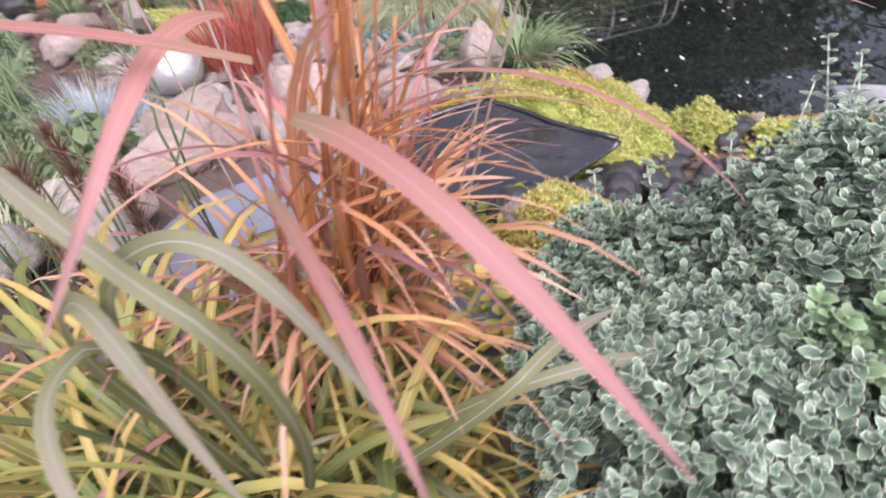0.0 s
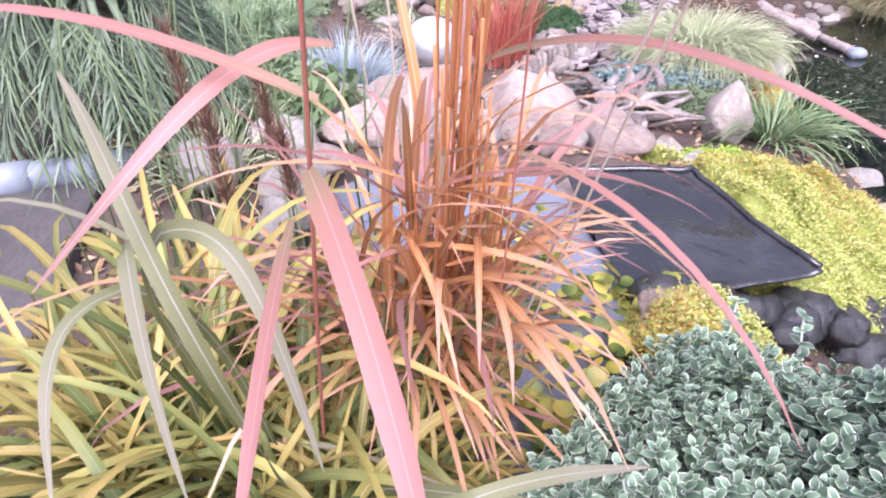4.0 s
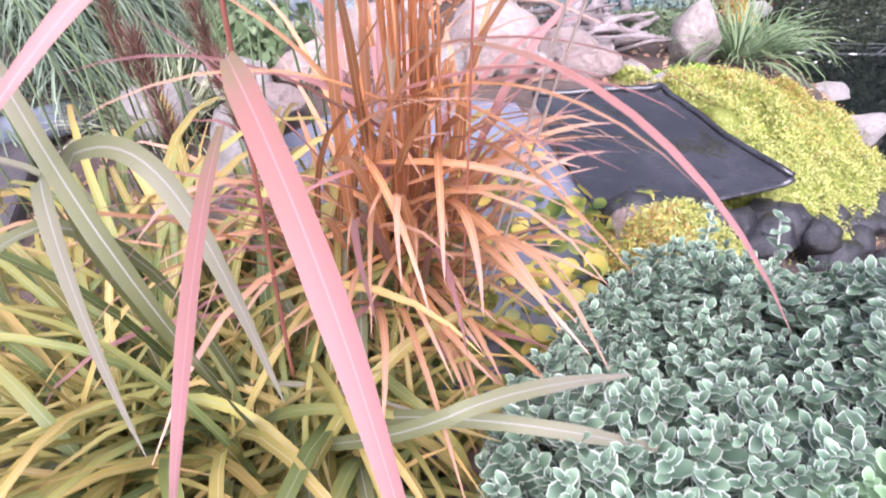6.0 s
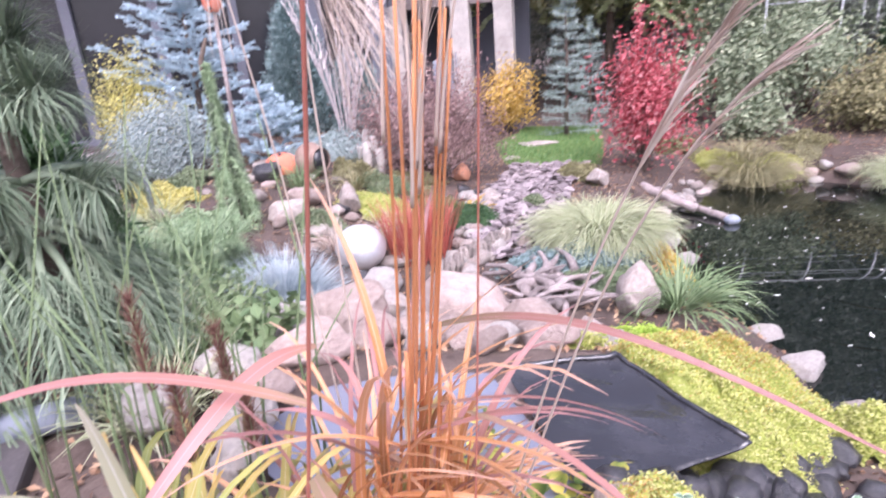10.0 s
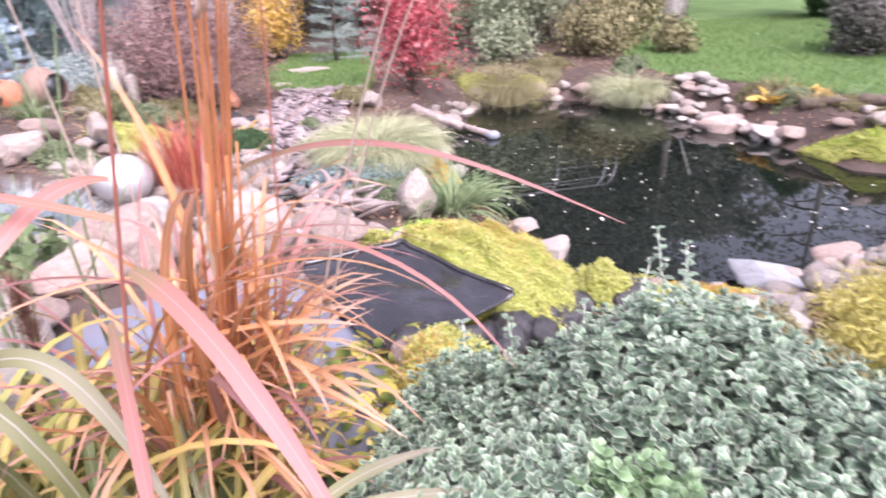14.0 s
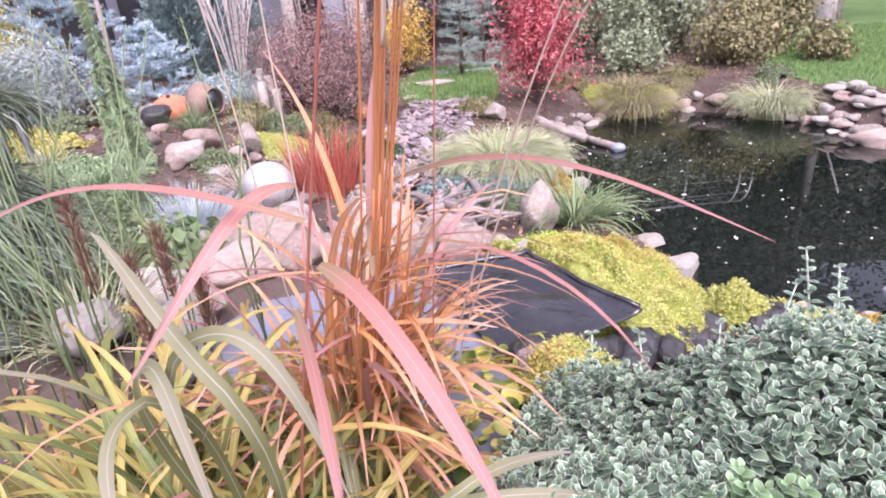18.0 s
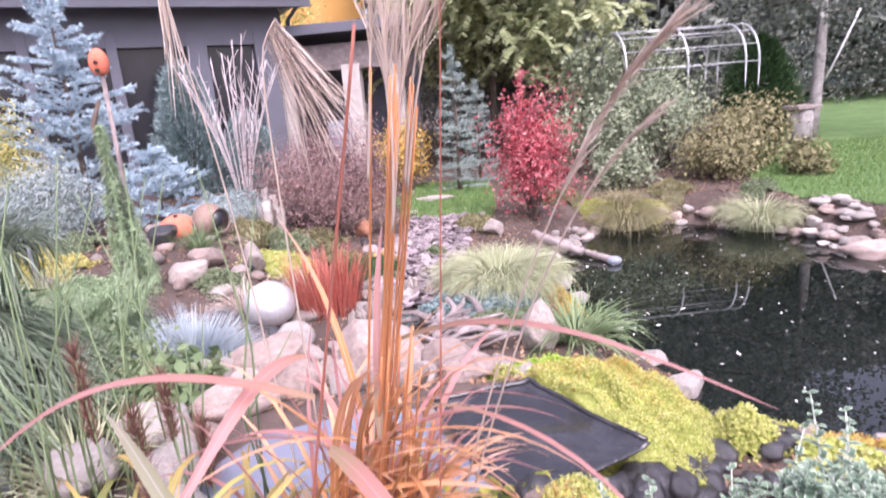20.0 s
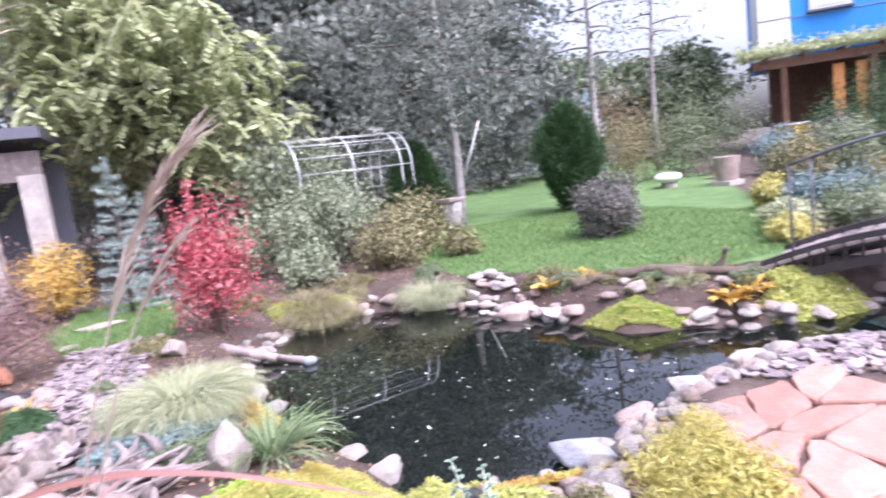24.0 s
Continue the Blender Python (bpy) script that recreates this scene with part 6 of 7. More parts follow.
tagged(part("basin_water", bm, M["pool_water"]), "still water of the small upper basin", "water", "", "structure")
LN = [np.array(p) for p in ((-0.06, 1.8), (0.275, 1.89), (0.575, 1.555), (0.17, 1.33))]
nu, nv = 44, 34
V = []
for j in range(nv + 1):
    for i in range(nu + 1):
        u, v = i / nu, j / nv
        p = (LN[0] * (1 - u) + LN[1] * u) * (1 - v) + (LN[3] * (1 - u) + LN[2] * u) * v
        rim = 0.035 * max(0, 1 - v * 14) + 0.03 * max(0, (u - 0.94) / 0.06) ** 1.5
        fold = 0.016 * noise.noise(Vector((u * 2 + v * 2.5, v * 1.6 - u * 1.4, 4.0))) + 0.008 * noise.noise(Vector((u * 5 - v * 4, v * 5, 1.0)))
        V.append((*p, max(0.68, 0.73 - 0.042 * v + rim * 0.35 + fold * 0.55)))
F = [(j * (nu + 1) + i, j * (nu + 1) + i + 1, (j + 1) * (nu + 1) + i + 1, (j + 1) * (nu + 1) + i) for j in range(nv) for i in range(nu)]
spill = thing("spillway", (0.25, 1.7, 0.69), "black rubber spillway sheet wet and wrinkled", "pond liner")
V = np.array(V) - [0.25, 1.7, 0.69]
ln = part("sheet", mesh_of("sheet", V, F), M["liner"], spill)
sol = ln.modifiers.new("thick", "SOLIDIFY")
sol.thickness = 0.005
tube("back_rim", V[:nu + 1:4] + [0, 0, 0.004], 0.011, M["liner"], spill, 8, "raised black back edge")
tube("side_rim", V[nu::(nu + 1) * 3] + [0, 0, 0.003], 0.009, M["liner"], spill, 8, "raised black side edge")
for i in range(26):
    t = rng.uniform()
    c = np.array([0.14, 1.36]) * (1 - t) + np.array([0.66, 1.5]) * t + rng.normal(size=2) * 0.035
    s = rng.uniform(0.06, 0.12)
    rock("wet_cobble", c[0], c[1], (s * 1.2, s, s * 0.8), M["wet_stone"], "dark wet cobble below the spillway", kind="small", rz=rng.uniform(0, 180), group="wet cobbles", z=max(land_at(*c), 0.58))
for i in range(110):
    t = rng.uniform()
    c = np.array([0.52, 1.5]) * (1 - t) + np.array([1.18, 2.5]) * t + np.array([0.55, -0.35]) * rng.normal() * 0.28
    s = rng.uniform(0.06, 0.13)
    rock("wet_cobble", c[0], c[1], (s * 1.2, s, s * 0.7), M["wet_stone"], "dark wet cobble below the spillway", kind="small", rz=rng.uniform(0, 180), group="wet cobbles")

# ---- patio of flagstones ----
PATIO = np.array([(1.9, 1.0), (2.1, 1.7), (2.45, 2.2), (2.9, 2.46), (3.3, 2.36), (3.75, 2.0), (4.2, 1.5), (4.7, 0.8), (4.7, -0.4), (2.2, -0.6)])
pav = sheet("pavement", np.arange(1.7, 5.4, 0.12), np.arange(-0.8, 2.8, 0.12), 0.005, M["soil"], lambda x, y: to_edge(PATIO, x, y) < 0.05, label="patio of irregular pink flagstones with dark joints", category="paving")
cell = 0.4
for gy in range(-3, 9):
    for gx in range(3, 14):
        def corner(i, j):
            r = np.random.default_rng(abs(i * 7919 + j * 104729) + 3)
            return np.array([(i + (0.5 if j % 2 else 0)) * cell + r.uniform(-0.13, 0.13), j * cell * 0.8 + r.uniform(-0.1, 0.1)])
        poly = np.array([corner(gx, gy), corner(gx + 1, gy), corner(gx + 1, gy + 1), corner(gx, gy + 1)])
        if gy % 2 and rng.uniform() < 0.25:
            poly = np.array([poly[0], (poly[0] + poly[1]) / 2 + rng.normal(size=2) * 0.03, poly[1], poly[2], poly[3]])
        c = poly.mean(0)
        if to_edge(PATIO, *c) > -0.06:
            continue
        inner = c + (poly - c) * rng.uniform(0.935, 0.965)
        fine = []
        for k in range(len(inner)):
            a, b = inner[k], inner[(k + 1) % len(inner)]
            for t in (0.1, 0.35, 0.65, 0.9):
                fine.append(a + (b - a) * t + rng.normal(size=2) * 0.01)
        fine = np.array(fine) - c
        m = len(fine)
        V = [(*p, -0.02) for p in fine] + [(*p, 0.022) for p in fine] + [(*(p * 0.95), 0.03 + rng.normal() * 0.001) for p in fine]
        F = [tuple(range(2 * m, 3 * m))]
        for k in range(m):
            k2 = (k + 1) % m
            F += [(k, k2, m + k2, m + k), (m + k, m + k2, 2 * m + k2, 2 * m + k)]
        fs = part("flagstone", mesh_of("flagstone", V, F, smooth=False), M["flag"], pav)
        fs.location = (c[0], c[1], land_at(*c) + 0.004)
        fs.rotation_euler = (rng.normal() * 0.012, rng.normal() * 0.012, 0)
gv = Heap()
for _ in range(2600):
    x, y = rng.uniform(3.0, 6.2), rng.uniform(0.6, 2.75)
    if to_edge(PATIO, x, y) < 0.03 or to_edge(POND, x, y) < 0.08:
        continue
    s = rng.uniform(0.03, 0.075)
    R3 = np.array(Euler((rng.normal() * 0.2, rng.normal() * 0.2, rng.uniform(0, 6))).to_matrix())
    gv.add((V0 * np.array([s, s * 0.7, s * 0.3])) @ R3.T + [x, y, land_at(x, y) + 0.015], F0)
tagged(part("cobble_path", gv.mesh("cobble_path", False), M["slate"]), "grey cobble path beyond the flagstones", "path", "", "stuff")
shrub("golden_cypress", (2.15, 1.64), (0.3, 0.3, 0.07), F_["golden"], "golden thread-leaved dwarf cypress beside the patio", "conifer", leaf=0.045, leaves=9000, sprays=110, aspect=0.2, hollow=0.4)
shrub("golden_cypress", (2.32, 1.88), (0.22, 0.2, 0.1), F_["golden"], "small golden thread-leaved cypress", "conifer", leaf=0.028, leaves=5000, sprays=180, aspect=0.22, hollow=0.6)
tuft("golden_sprays", (2.15, 1.66), 420, 0.14, 0.011, F_["golden"], "loose golden sprays rising from the dwarf cypress", "conifer", rise=(20, 80), bend=(20, 90), foot=0.24, segs=4)
for x, y, r, k in ((1.5, 1.5, 0.36, "olive"), (1.75, 1.15, 0.34, "mid"), (1.3, 1.2, 0.3, "mid"), (1.38, 1.9, 0.2, "sedum")):
    mat_plant("low_cushion", (x, y), r, r * 0.9, x * 7, 0.14 if k != "sedum" else 0.05, F_[k], "low olive heather cushion behind the bush", 4200, 0.024, x, lumps=0.6)
conifer("blue_juniper", (1.35, 0.62), 0.42, 0.4, F_["bluegreen"], "spreading blue-green juniper beside the bush", 900, 0.03, 0.35, per=14)
# small stones and low plants scattered over the left bank
for i in range(70):
    x, y = rng.uniform(-3.2, -0.6), rng.uniform(3.2, 6.4)
    s = rng.uniform(0.06, 0.16)
    rock("stone", x, y, (s * 1.3, s, s * 0.7), M[("boulder", "pink_stone", "boulder", "white_stone", "wet_stone")[i % 5]], "small rough stone on the garden bank", kind="small", rz=i * 53.0, group="bank stones")
for i, (x, y, r, k) in enumerate(((-2.5, 3.9, 0.34, "dwarf"), (-2.75, 3.6, 0.3, "lime_grass"), (-3.1, 4.4, 0.3, "golden"), (-2.2, 3.5, 0.3, "dwarf"), (-1.7, 4.2, 0.2, "mid"), (-1.6, 5.5, 0.3, "mid"), (-2.0, 5.8, 0.26, "olive"), (-2.7, 5.8, 0.3, "silver"), (-1.4, 5.9, 0.25, "olive"), (-3.4, 5.2, 0.25, "mid"), (-1.2, 4.5, 0.16, "sedum"), (-1.05, 5.2, 0.22, "olive"), (-2.9, 3.1, 0.3, "green_grass"), (-3.5, 4.7, 0.24, "golden"), (0.2, 6.3, 0.3, "olive"), (1.3, 7.6, 0.3, "olive"), (2.7, 7.7, 0.3, "olive"), (3.6, 7.3, 0.26, "mid"), (-0.2, 5.2, 0.12, "mid"))):
    mat_plant("low_cushion", (x, y), r, r * 0.8, i * 1.7, 0.1, F_[k], "low mixed groundcover cushion on the bank", 2600, 0.024, i * 0.8, lumps=0.5)
for i, (x, y, k) in enumerate(((-2.35, 3.2, "lime_grass"), (-2.6, 3.45, "green_grass"), (-1.15, 4.3, "straw"), (-1.45, 3.9, "straw"), (-2.9, 4.0, "lime_grass"), (-1.8, 5.3, "olive_grass"), (-2.2, 5.0, "green_grass"), (-1.3, 2.3, "lime_grass"), (-1.15, 1.75, "green_grass"), (-1.4, 1.95, "lime_grass"), (-2.1, 6.15, "silver"), (-1.0, 1.45, "lime_grass"))):
    tuft("grass_tuft", (x, y), 150, 0.3, 0.006, F_[k], "small loose tuft of narrow grass blades", rise=(40, 88), bend=(20, 110), foot=0.08, segs=4, group="bank tufts")
for i in range(34):
    x, y = rng.uniform(3.9, 5.6), rng.uniform(3.6, 6.2)
    if to_edge(POND, x, y) > 0.12 and to_edge(LAWN, x, y) > 0.05:
        s = rng.uniform(0.06, 0.15)
        rock("stone", x, y, (s * 1.3, s, s * 0.6), M[("boulder", "pink_stone", "white_stone")[i % 3]], "small stone on the far soil", kind="small", rz=i * 41.0, group="far soil stones")
for i, (x, y, k) in enumerate(((4.35, 5.0, "olive_grass"), (4.7, 4.9, "green_grass"), (4.75, 4.05, "lime_grass"), (5.3, 4.4, "olive_grass"), (4.4, 5.6, "olive_grass"))):
    tuft("grass_tuft", (x, y), 120, 0.2, 0.007, F_[k], "small loose tuft of narrow grass blades", rise=(30, 88), bend=(20, 110), foot=0.1, segs=4, group="bank tufts")
# flecks and lawn grass
P = np.stack([rng.uniform(0.95, 5.0, 900), rng.uniform(2.5, 7.2, 900)], 1)
P = P[to_edge(POND, P[:, 0], P[:, 1]) < -0.08][:170]
h = Heap()
leaf_cloud(h, np.concatenate([P, np.full((len(P), 1), 0.004)], 1), np.where(rng.uniform(size=len(P)) < 0.08, 0.055, 0.026), np.tile([0, 0, 1.0], (len(P), 1)), 0.03, 0.5, 0.05)
tagged(part("fallen_flecks", h.mesh("fallen_flecks", False), F_["fleck"]), "pale fallen petals and leaves on the water", "leaf litter", "", "stuff")
h = Heap()
Pg = np.stack([rng.uniform(3.8, 9, 60000), rng.uniform(4.2, 10.5, 60000)], 1)
Pg = Pg[to_edge(LAWN, Pg[:, 0], Pg[:, 1]) < 0.05]
Pg = np.concatenate([Pg, np.stack([rng.uniform(-0.9, 0.5, 9000), rng.uniform(6.85, 9.9, 9000)], 1)])
keep = (to_edge(LAWN, Pg[:, 0], Pg[:, 1]) < 0.05) | (to_edge(LAWN2, Pg[:, 0], Pg[:, 1]) < 0.02)
Pg = Pg[keep]
needles(h, np.concatenate([Pg, (land(Pg[:, 0], Pg[:, 1]) + 0.005)[:, None]], 1), np.tile([0, 0, 1.0], (len(Pg), 1)), 0.06, 0.012, 0.45)
tagged(part("lawn_grass", h.mesh("lawn_grass", False), M["lawn_blade"]), "short green grass blades of the lawn", "grass", "", "stuff")
h = Heap()
Pm = np.stack([rng.uniform(-4, 6, 38000), rng.uniform(1.0, 9.5, 38000)], 1)
Pm = Pm[(to_edge(POND, Pm[:, 0], Pm[:, 1]) > 0.05) & (to_edge(UPPER, Pm[:, 0], Pm[:, 1]) > 0.06) & (to_edge(LAWN, Pm[:, 0], Pm[:, 1]) > 0) & (to_edge(PATIO, Pm[:, 0], Pm[:, 1]) > 0)]
leaf_cloud(h, np.concatenate([Pm, (land(Pm[:, 0], Pm[:, 1]) + 0.008)[:, None]], 1), 0.035, np.tile([0, 0, 1.0], (len(Pm), 1)), 0.35, 0.5)
tagged(part("mulch", h.mesh("mulch", False), foliage("mulch_chip", [(0.05, 0.035, 0.03), (0.16, 0.1, 0.07), (0.34, 0.2, 0.12), (0.5, 0.36, 0.24)], 0.05)), "brown bark mulch and dry fallen leaves", "mulch", "", "stuff")

# ---- silvergrass, near the lens ----
CX, CY, CZ = -0.24, 0.64, 0.7
mis = thing("silvergrass", (CX, CY, CZ), "tall silvergrass turning green, yellow, pink and orange", "ornamental grass")
FREE = np.array([(0.16, 0.25, 1.5), (0.15, 0.24, 1.58), (0.1, 0.05, 1.57), (0.1, 0.02, 1.72), (0.05, 0.18, 1.52), (0.15, 0.18, 1.68), (0.18, 0.1, 1.6), (0.22, 0.0, 1.69)])


def grass_blade(base, az, L, w, rise, bend, mt, segs=10, side=0.0, twist=0.0, name="blade", curl=2.0, reach=9.0):
    """A blade of the clump; none where it would stand before the lens or pass x = reach."""
    V, F, U = ribbon(base, az, L, w, rise, bend, segs, twist, 0.3, side, curl)
    W = V + [CX, CY, CZ]
    if min(np.linalg.norm(W - q, axis=1).min() for q in FREE) < 0.3 or W[:, 0].max() > reach or W[:, 2].min() < 0.6:
        return None
    return part(name, mesh_of(name, V, F, U), M[mt], mis)


def bezier(ctrl, n=24):
    u = np.linspace(0, 1, n + 1)[:, None]
    c = np.array(ctrl, float)
    return (1 - u) ** 3 * c[0] + 3 * u * (1 - u) ** 2 * c[1] + 3 * u * u * (1 - u) * c[2] + u ** 3 * c[3]


def strap(line, width, mt, flat=(0, -0.6, 0.8), tip=0.35, root=0.7, name="blade"):
    """A broad blade along a line; it tapers over the last share tip, and starts at the share root of its width."""
    c = np.asarray(line, float) - [CX, CY, CZ]
    d = np.gradient(c, axis=0)
    d /= np.linalg.norm(d, axis=1)[:, None]
    s = np.cross(d, np.asarray(flat, float))
    s /= np.linalg.norm(s, axis=1)[:, None] + 1e-9
    nn = np.cross(s, d)
    t = np.linspace(0, 1, len(c))
    w = width * np.minimum(1, root + t * 3) * np.minimum(1, (1 - t) / tip) ** 0.7 + 0.0008
    V = np.stack([c - s * w[:, None] / 2, c - nn * w[:, None] * 0.12, c + s * w[:, None] / 2], 1).reshape(-1, 3)
    U = np.stack([np.tile([0, 0.5, 1.0], len(c)), np.repeat(t, 3)], 1)
    F = [q for i in range(len(c) - 1) for q in ((i * 3, i * 3 + 1, i * 3 + 4, i * 3 + 3), (i * 3 + 1, i * 3 + 2, i * 3 + 5, i * 3 + 4))]
    return part(name, mesh_of(name, V, F, U), M[mt], mis)


FOOT = np.array([-0.22, 0.64, 0.75])
# broad blades that hang from the near culm, their knee first
strap(bezier([(-0.05, 0.555, 1.364), (0.004, 0.488, 1.376), (0.059, 0.445, 1.318), (0.135, 0.335, 1.215)]), 0.0172, "misc_pink", root=0.5)
strap(bezier([(-0.09, 0.58, 1.302), (-0.055, 0.495, 1.3), (-0.027, 0.425, 1.27), (-0.005, 0.35, 1.21)]), 0.011, "misc_pink", root=0.5)
strap(bezier([(-0.104, 0.701, 1.401), (-0.141, 0.625, 1.435), (-0.152, 0.545, 1.387), (-0.21, 0.445, 1.3)]), 0.014, "misc_pink", root=0.3, tip=0.5, flat=(0.5, -0.6, 0.6))
strap(bezier([(-0.077, 0.622, 1.385), (-0.196, 0.565, 1.46), (-0.243, 0.488, 1.498), (-0.24, 0.37, 1.47)]), 0.009, "misc_pink", tip=0.6)
strap(bezier([(-0.03, 0.87, 1.34), (0.145, 0.758, 1.446), (0.244, 0.706, 1.409), (0.45, 0.67, 1.31)]), 0.009, "misc_pink", tip=0.6)
# pale blades of the clump, from the foot to the tip
for ctrl, w, bow in (([(-0.148, 0.498, 1.258), (-0.223, 0.542, 1.308), (-0.253, 0.569, 1.366), (-0.286, 0.58, 1.402)], 0.016, (-0.12, 0.5, 1.1)),
                     ([(-0.283, 0.571, 1.23), (-0.233, 0.55, 1.294), (-0.213, 0.498, 1.234), (-0.151, 0.444, 1.073)], 0.017, (-0.3, 0.62, 1.1)),
                     ([(-0.201, 0.549, 1.285), (-0.14, 0.573, 1.31), (-0.09, 0.53, 1.25), (-0.04, 0.49, 1.12)], 0.017, (-0.27, 0.58, 1.15)),
                     ([(-0.262, 0.545, 1.215), (-0.284, 0.478, 1.235), (-0.262, 0.442, 1.195), (-0.22, 0.386, 1.12)], 0.015, (-0.23, 0.6, 1.05)),
                     ([(0.067, 0.564, 1.031), (0.142, 0.567, 1.047), (0.206, 0.578, 1.029), (0.268, 0.608, 0.985)], 0.014, (-0.02, 0.58, 1.0)),
                     ([(0.079, 0.52, 1.1), (0.114, 0.545, 1.11), (0.161, 0.6, 1.07), (0.222, 0.668, 1.01)], 0.013, (0.0, 0.53, 1.03))):
    stem = bezier([FOOT, FOOT + (np.array(bow) - FOOT) * 0.6, 2 * np.array(ctrl[0]) - np.array(ctrl[1]) + (np.array(bow) - ctrl[0]) * 0.3, ctrl[0]], 10)
    strap(np.vstack([stem[:-1], bezier(ctrl, 18)]), w, "misc_pale", root=0.5, tip=0.3)
KIND = ("misc_green", "misc_yellow", "misc_green", "misc_yellow", "misc_yellow", "misc_green", "misc_yellow", "misc_pale")
done, more = 0, (Heap(), Heap())
for i in range(900):
    a = rng.uniform(0, 2 * np.pi)
    r = math.sqrt(rng.uniform())
    o = (0.25 * r * math.cos(a) - 0.04, 0.18 * r * math.sin(a) - 0.01, rng.uniform(-0.03, 0.16) if i % 3 else -0.03)
    az = a + rng.normal() * 0.9 if i % 3 else rng.uniform(0, 2 * np.pi)
    args = (o, az, rng.uniform(0.36, 0.68), rng.uniform(0.009, 0.018), rng.uniform(48, 84), rng.uniform(100, 185))
    if done >= 285 and i < 640:
        V, F, U = ribbon(*args, 9, rng.normal() * 0.45, 0.3, rng.normal() * 0.5, rng.uniform(1.1, 1.7))
        W = V + [CX, CY, CZ]
        if min(np.linalg.norm(W - q, axis=1).min() for q in FREE) > 0.34 and W[:, 0].max() < 0.1 and W[:, 2].min() > 0.6:
            more[i % 2].add(V, F, U)
    elif done < 285:
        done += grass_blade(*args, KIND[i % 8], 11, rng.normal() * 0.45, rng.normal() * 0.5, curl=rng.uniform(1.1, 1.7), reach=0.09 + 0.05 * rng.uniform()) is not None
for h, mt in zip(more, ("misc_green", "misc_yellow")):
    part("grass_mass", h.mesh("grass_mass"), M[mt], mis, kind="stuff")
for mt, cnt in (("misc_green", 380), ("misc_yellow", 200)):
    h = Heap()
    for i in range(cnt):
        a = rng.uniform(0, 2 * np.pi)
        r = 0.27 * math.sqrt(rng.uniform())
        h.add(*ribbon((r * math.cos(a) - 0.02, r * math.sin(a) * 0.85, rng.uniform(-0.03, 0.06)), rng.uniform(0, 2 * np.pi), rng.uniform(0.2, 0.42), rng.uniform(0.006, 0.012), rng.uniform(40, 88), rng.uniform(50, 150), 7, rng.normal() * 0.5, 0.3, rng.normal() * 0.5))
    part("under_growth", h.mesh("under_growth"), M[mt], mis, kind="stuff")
# the orange clump behind: leaning culms, low blades, and blades that leave the culms towards the basin
ROOT_, LEAN = np.array([-0.14 - CX, 0.92 - CY, 0.0]), np.array([0.187, -0.26, 1.03])
for i in range(125):
    a = rng.uniform(0, 2 * np.pi)
    r = 0.11 * math.sqrt(rng.uniform())
    zz = rng.uniform(-0.03, 0.3)
    grass_blade(ROOT_ + LEAN * zz + [r * math.cos(a), r * math.sin(a), 0], a + rng.normal() * 0.5 if i % 3 else rng.uniform(-1.2, 0.5), rng.uniform(0.3, 0.6), rng.uniform(0.008, 0.013), rng.uniform(62, 88), rng.uniform(60, 125), ("misc_orange", "misc_orange", "misc_pink")[i % 3], 9, rng.normal() * 0.3, rng.normal() * 0.4, reach=0.2)
culm_mat = foliage("culm_orange", [(0.54, 0.2, 0.08), (0.68, 0.33, 0.16)], 0.1)
red_culm = foliage("culm_red", [(0.3, 0.1, 0.08), (0.45, 0.18, 0.13)], 0.1)
for i in range(96):
    zz = rng.uniform(0.05, 0.56)
    toward = rng.uniform(-1.3, 0.7) if i % 3 else rng.uniform(1.6, 4.4)
    grass_blade(ROOT_ + LEAN * zz + [rng.normal() * 0.035, rng.normal() * 0.03, 0], toward, rng.uniform(0.18, 0.36), rng.uniform(0.007, 0.0125), rng.uniform(10, 75), rng.uniform(20, 80), ("misc_orange", "misc_orange", "misc_orange", "misc_pink", "misc_orange", "misc_orange")[i % 6], 9, rng.normal() * 0.25, rng.normal() * 0.4, curl=1.2, reach=0.24)
for i in range(9):
    zz = rng.uniform(0.42, 0.62)
    grass_blade(ROOT_ + LEAN * zz + [rng.normal() * 0.03, rng.normal() * 0.03, 0], rng.uniform(-0.6, 0.4), rng.uniform(0.3, 0.44), rng.uniform(0.007, 0.011), rng.uniform(8, 35), rng.uniform(50, 75), "misc_pink", 10, rng.normal() * 0.2, rng.normal() * 0.3, curl=1.1, reach=0.3)
tops = []
for i in range(26):
    a = rng.uniform(0, 2 * np.pi)
    r = (0.025 if i < 11 else 0.07) * math.sqrt(rng.uniform())
    L = rng.uniform(0.98, 1.04) if i < 11 else rng.uniform(0.35, 0.75)
    q = np.linspace(0, 1, 12)[:, None]
    jit = np.array([rng.normal() * 0.013, rng.normal() * 0.03, 0])
    line = ROOT_ + [r * math.cos(a), r * math.sin(a), -0.04] + (LEAN + jit) * q * L + np.array([0, 0.05, 0]) * np.sin(q * 3.1)
    tube("culm", line, np.linspace(0.003, 0.0014, 12), culm_mat, mis, 5)
    if i < 11:
        tops.append(line[-1])
# two single red culms nearer the lens, the first one bearing the broad pink blades
tube("culm", bezier([(-0.2, 0.68, 0.72), (-0.14, 0.63, 1.1), (-0.06, 0.6, 1.4), (0.03, 0.492, 1.75)]) - [CX, CY, CZ], np.linspace(0.0024, 0.0014, 25), red_culm, mis, 6, "dark red flowering stem")
tube("culm", bezier([(0.0, 0.78, 0.72), (0.045, 0.74, 1.2), (0.075, 0.72, 1.6), (0.1, 0.63, 1.9)]) - [CX, CY, CZ], np.linspace(0.0014, 0.0008, 25), red_culm, mis, 6, "thin pink-red flowering stem")


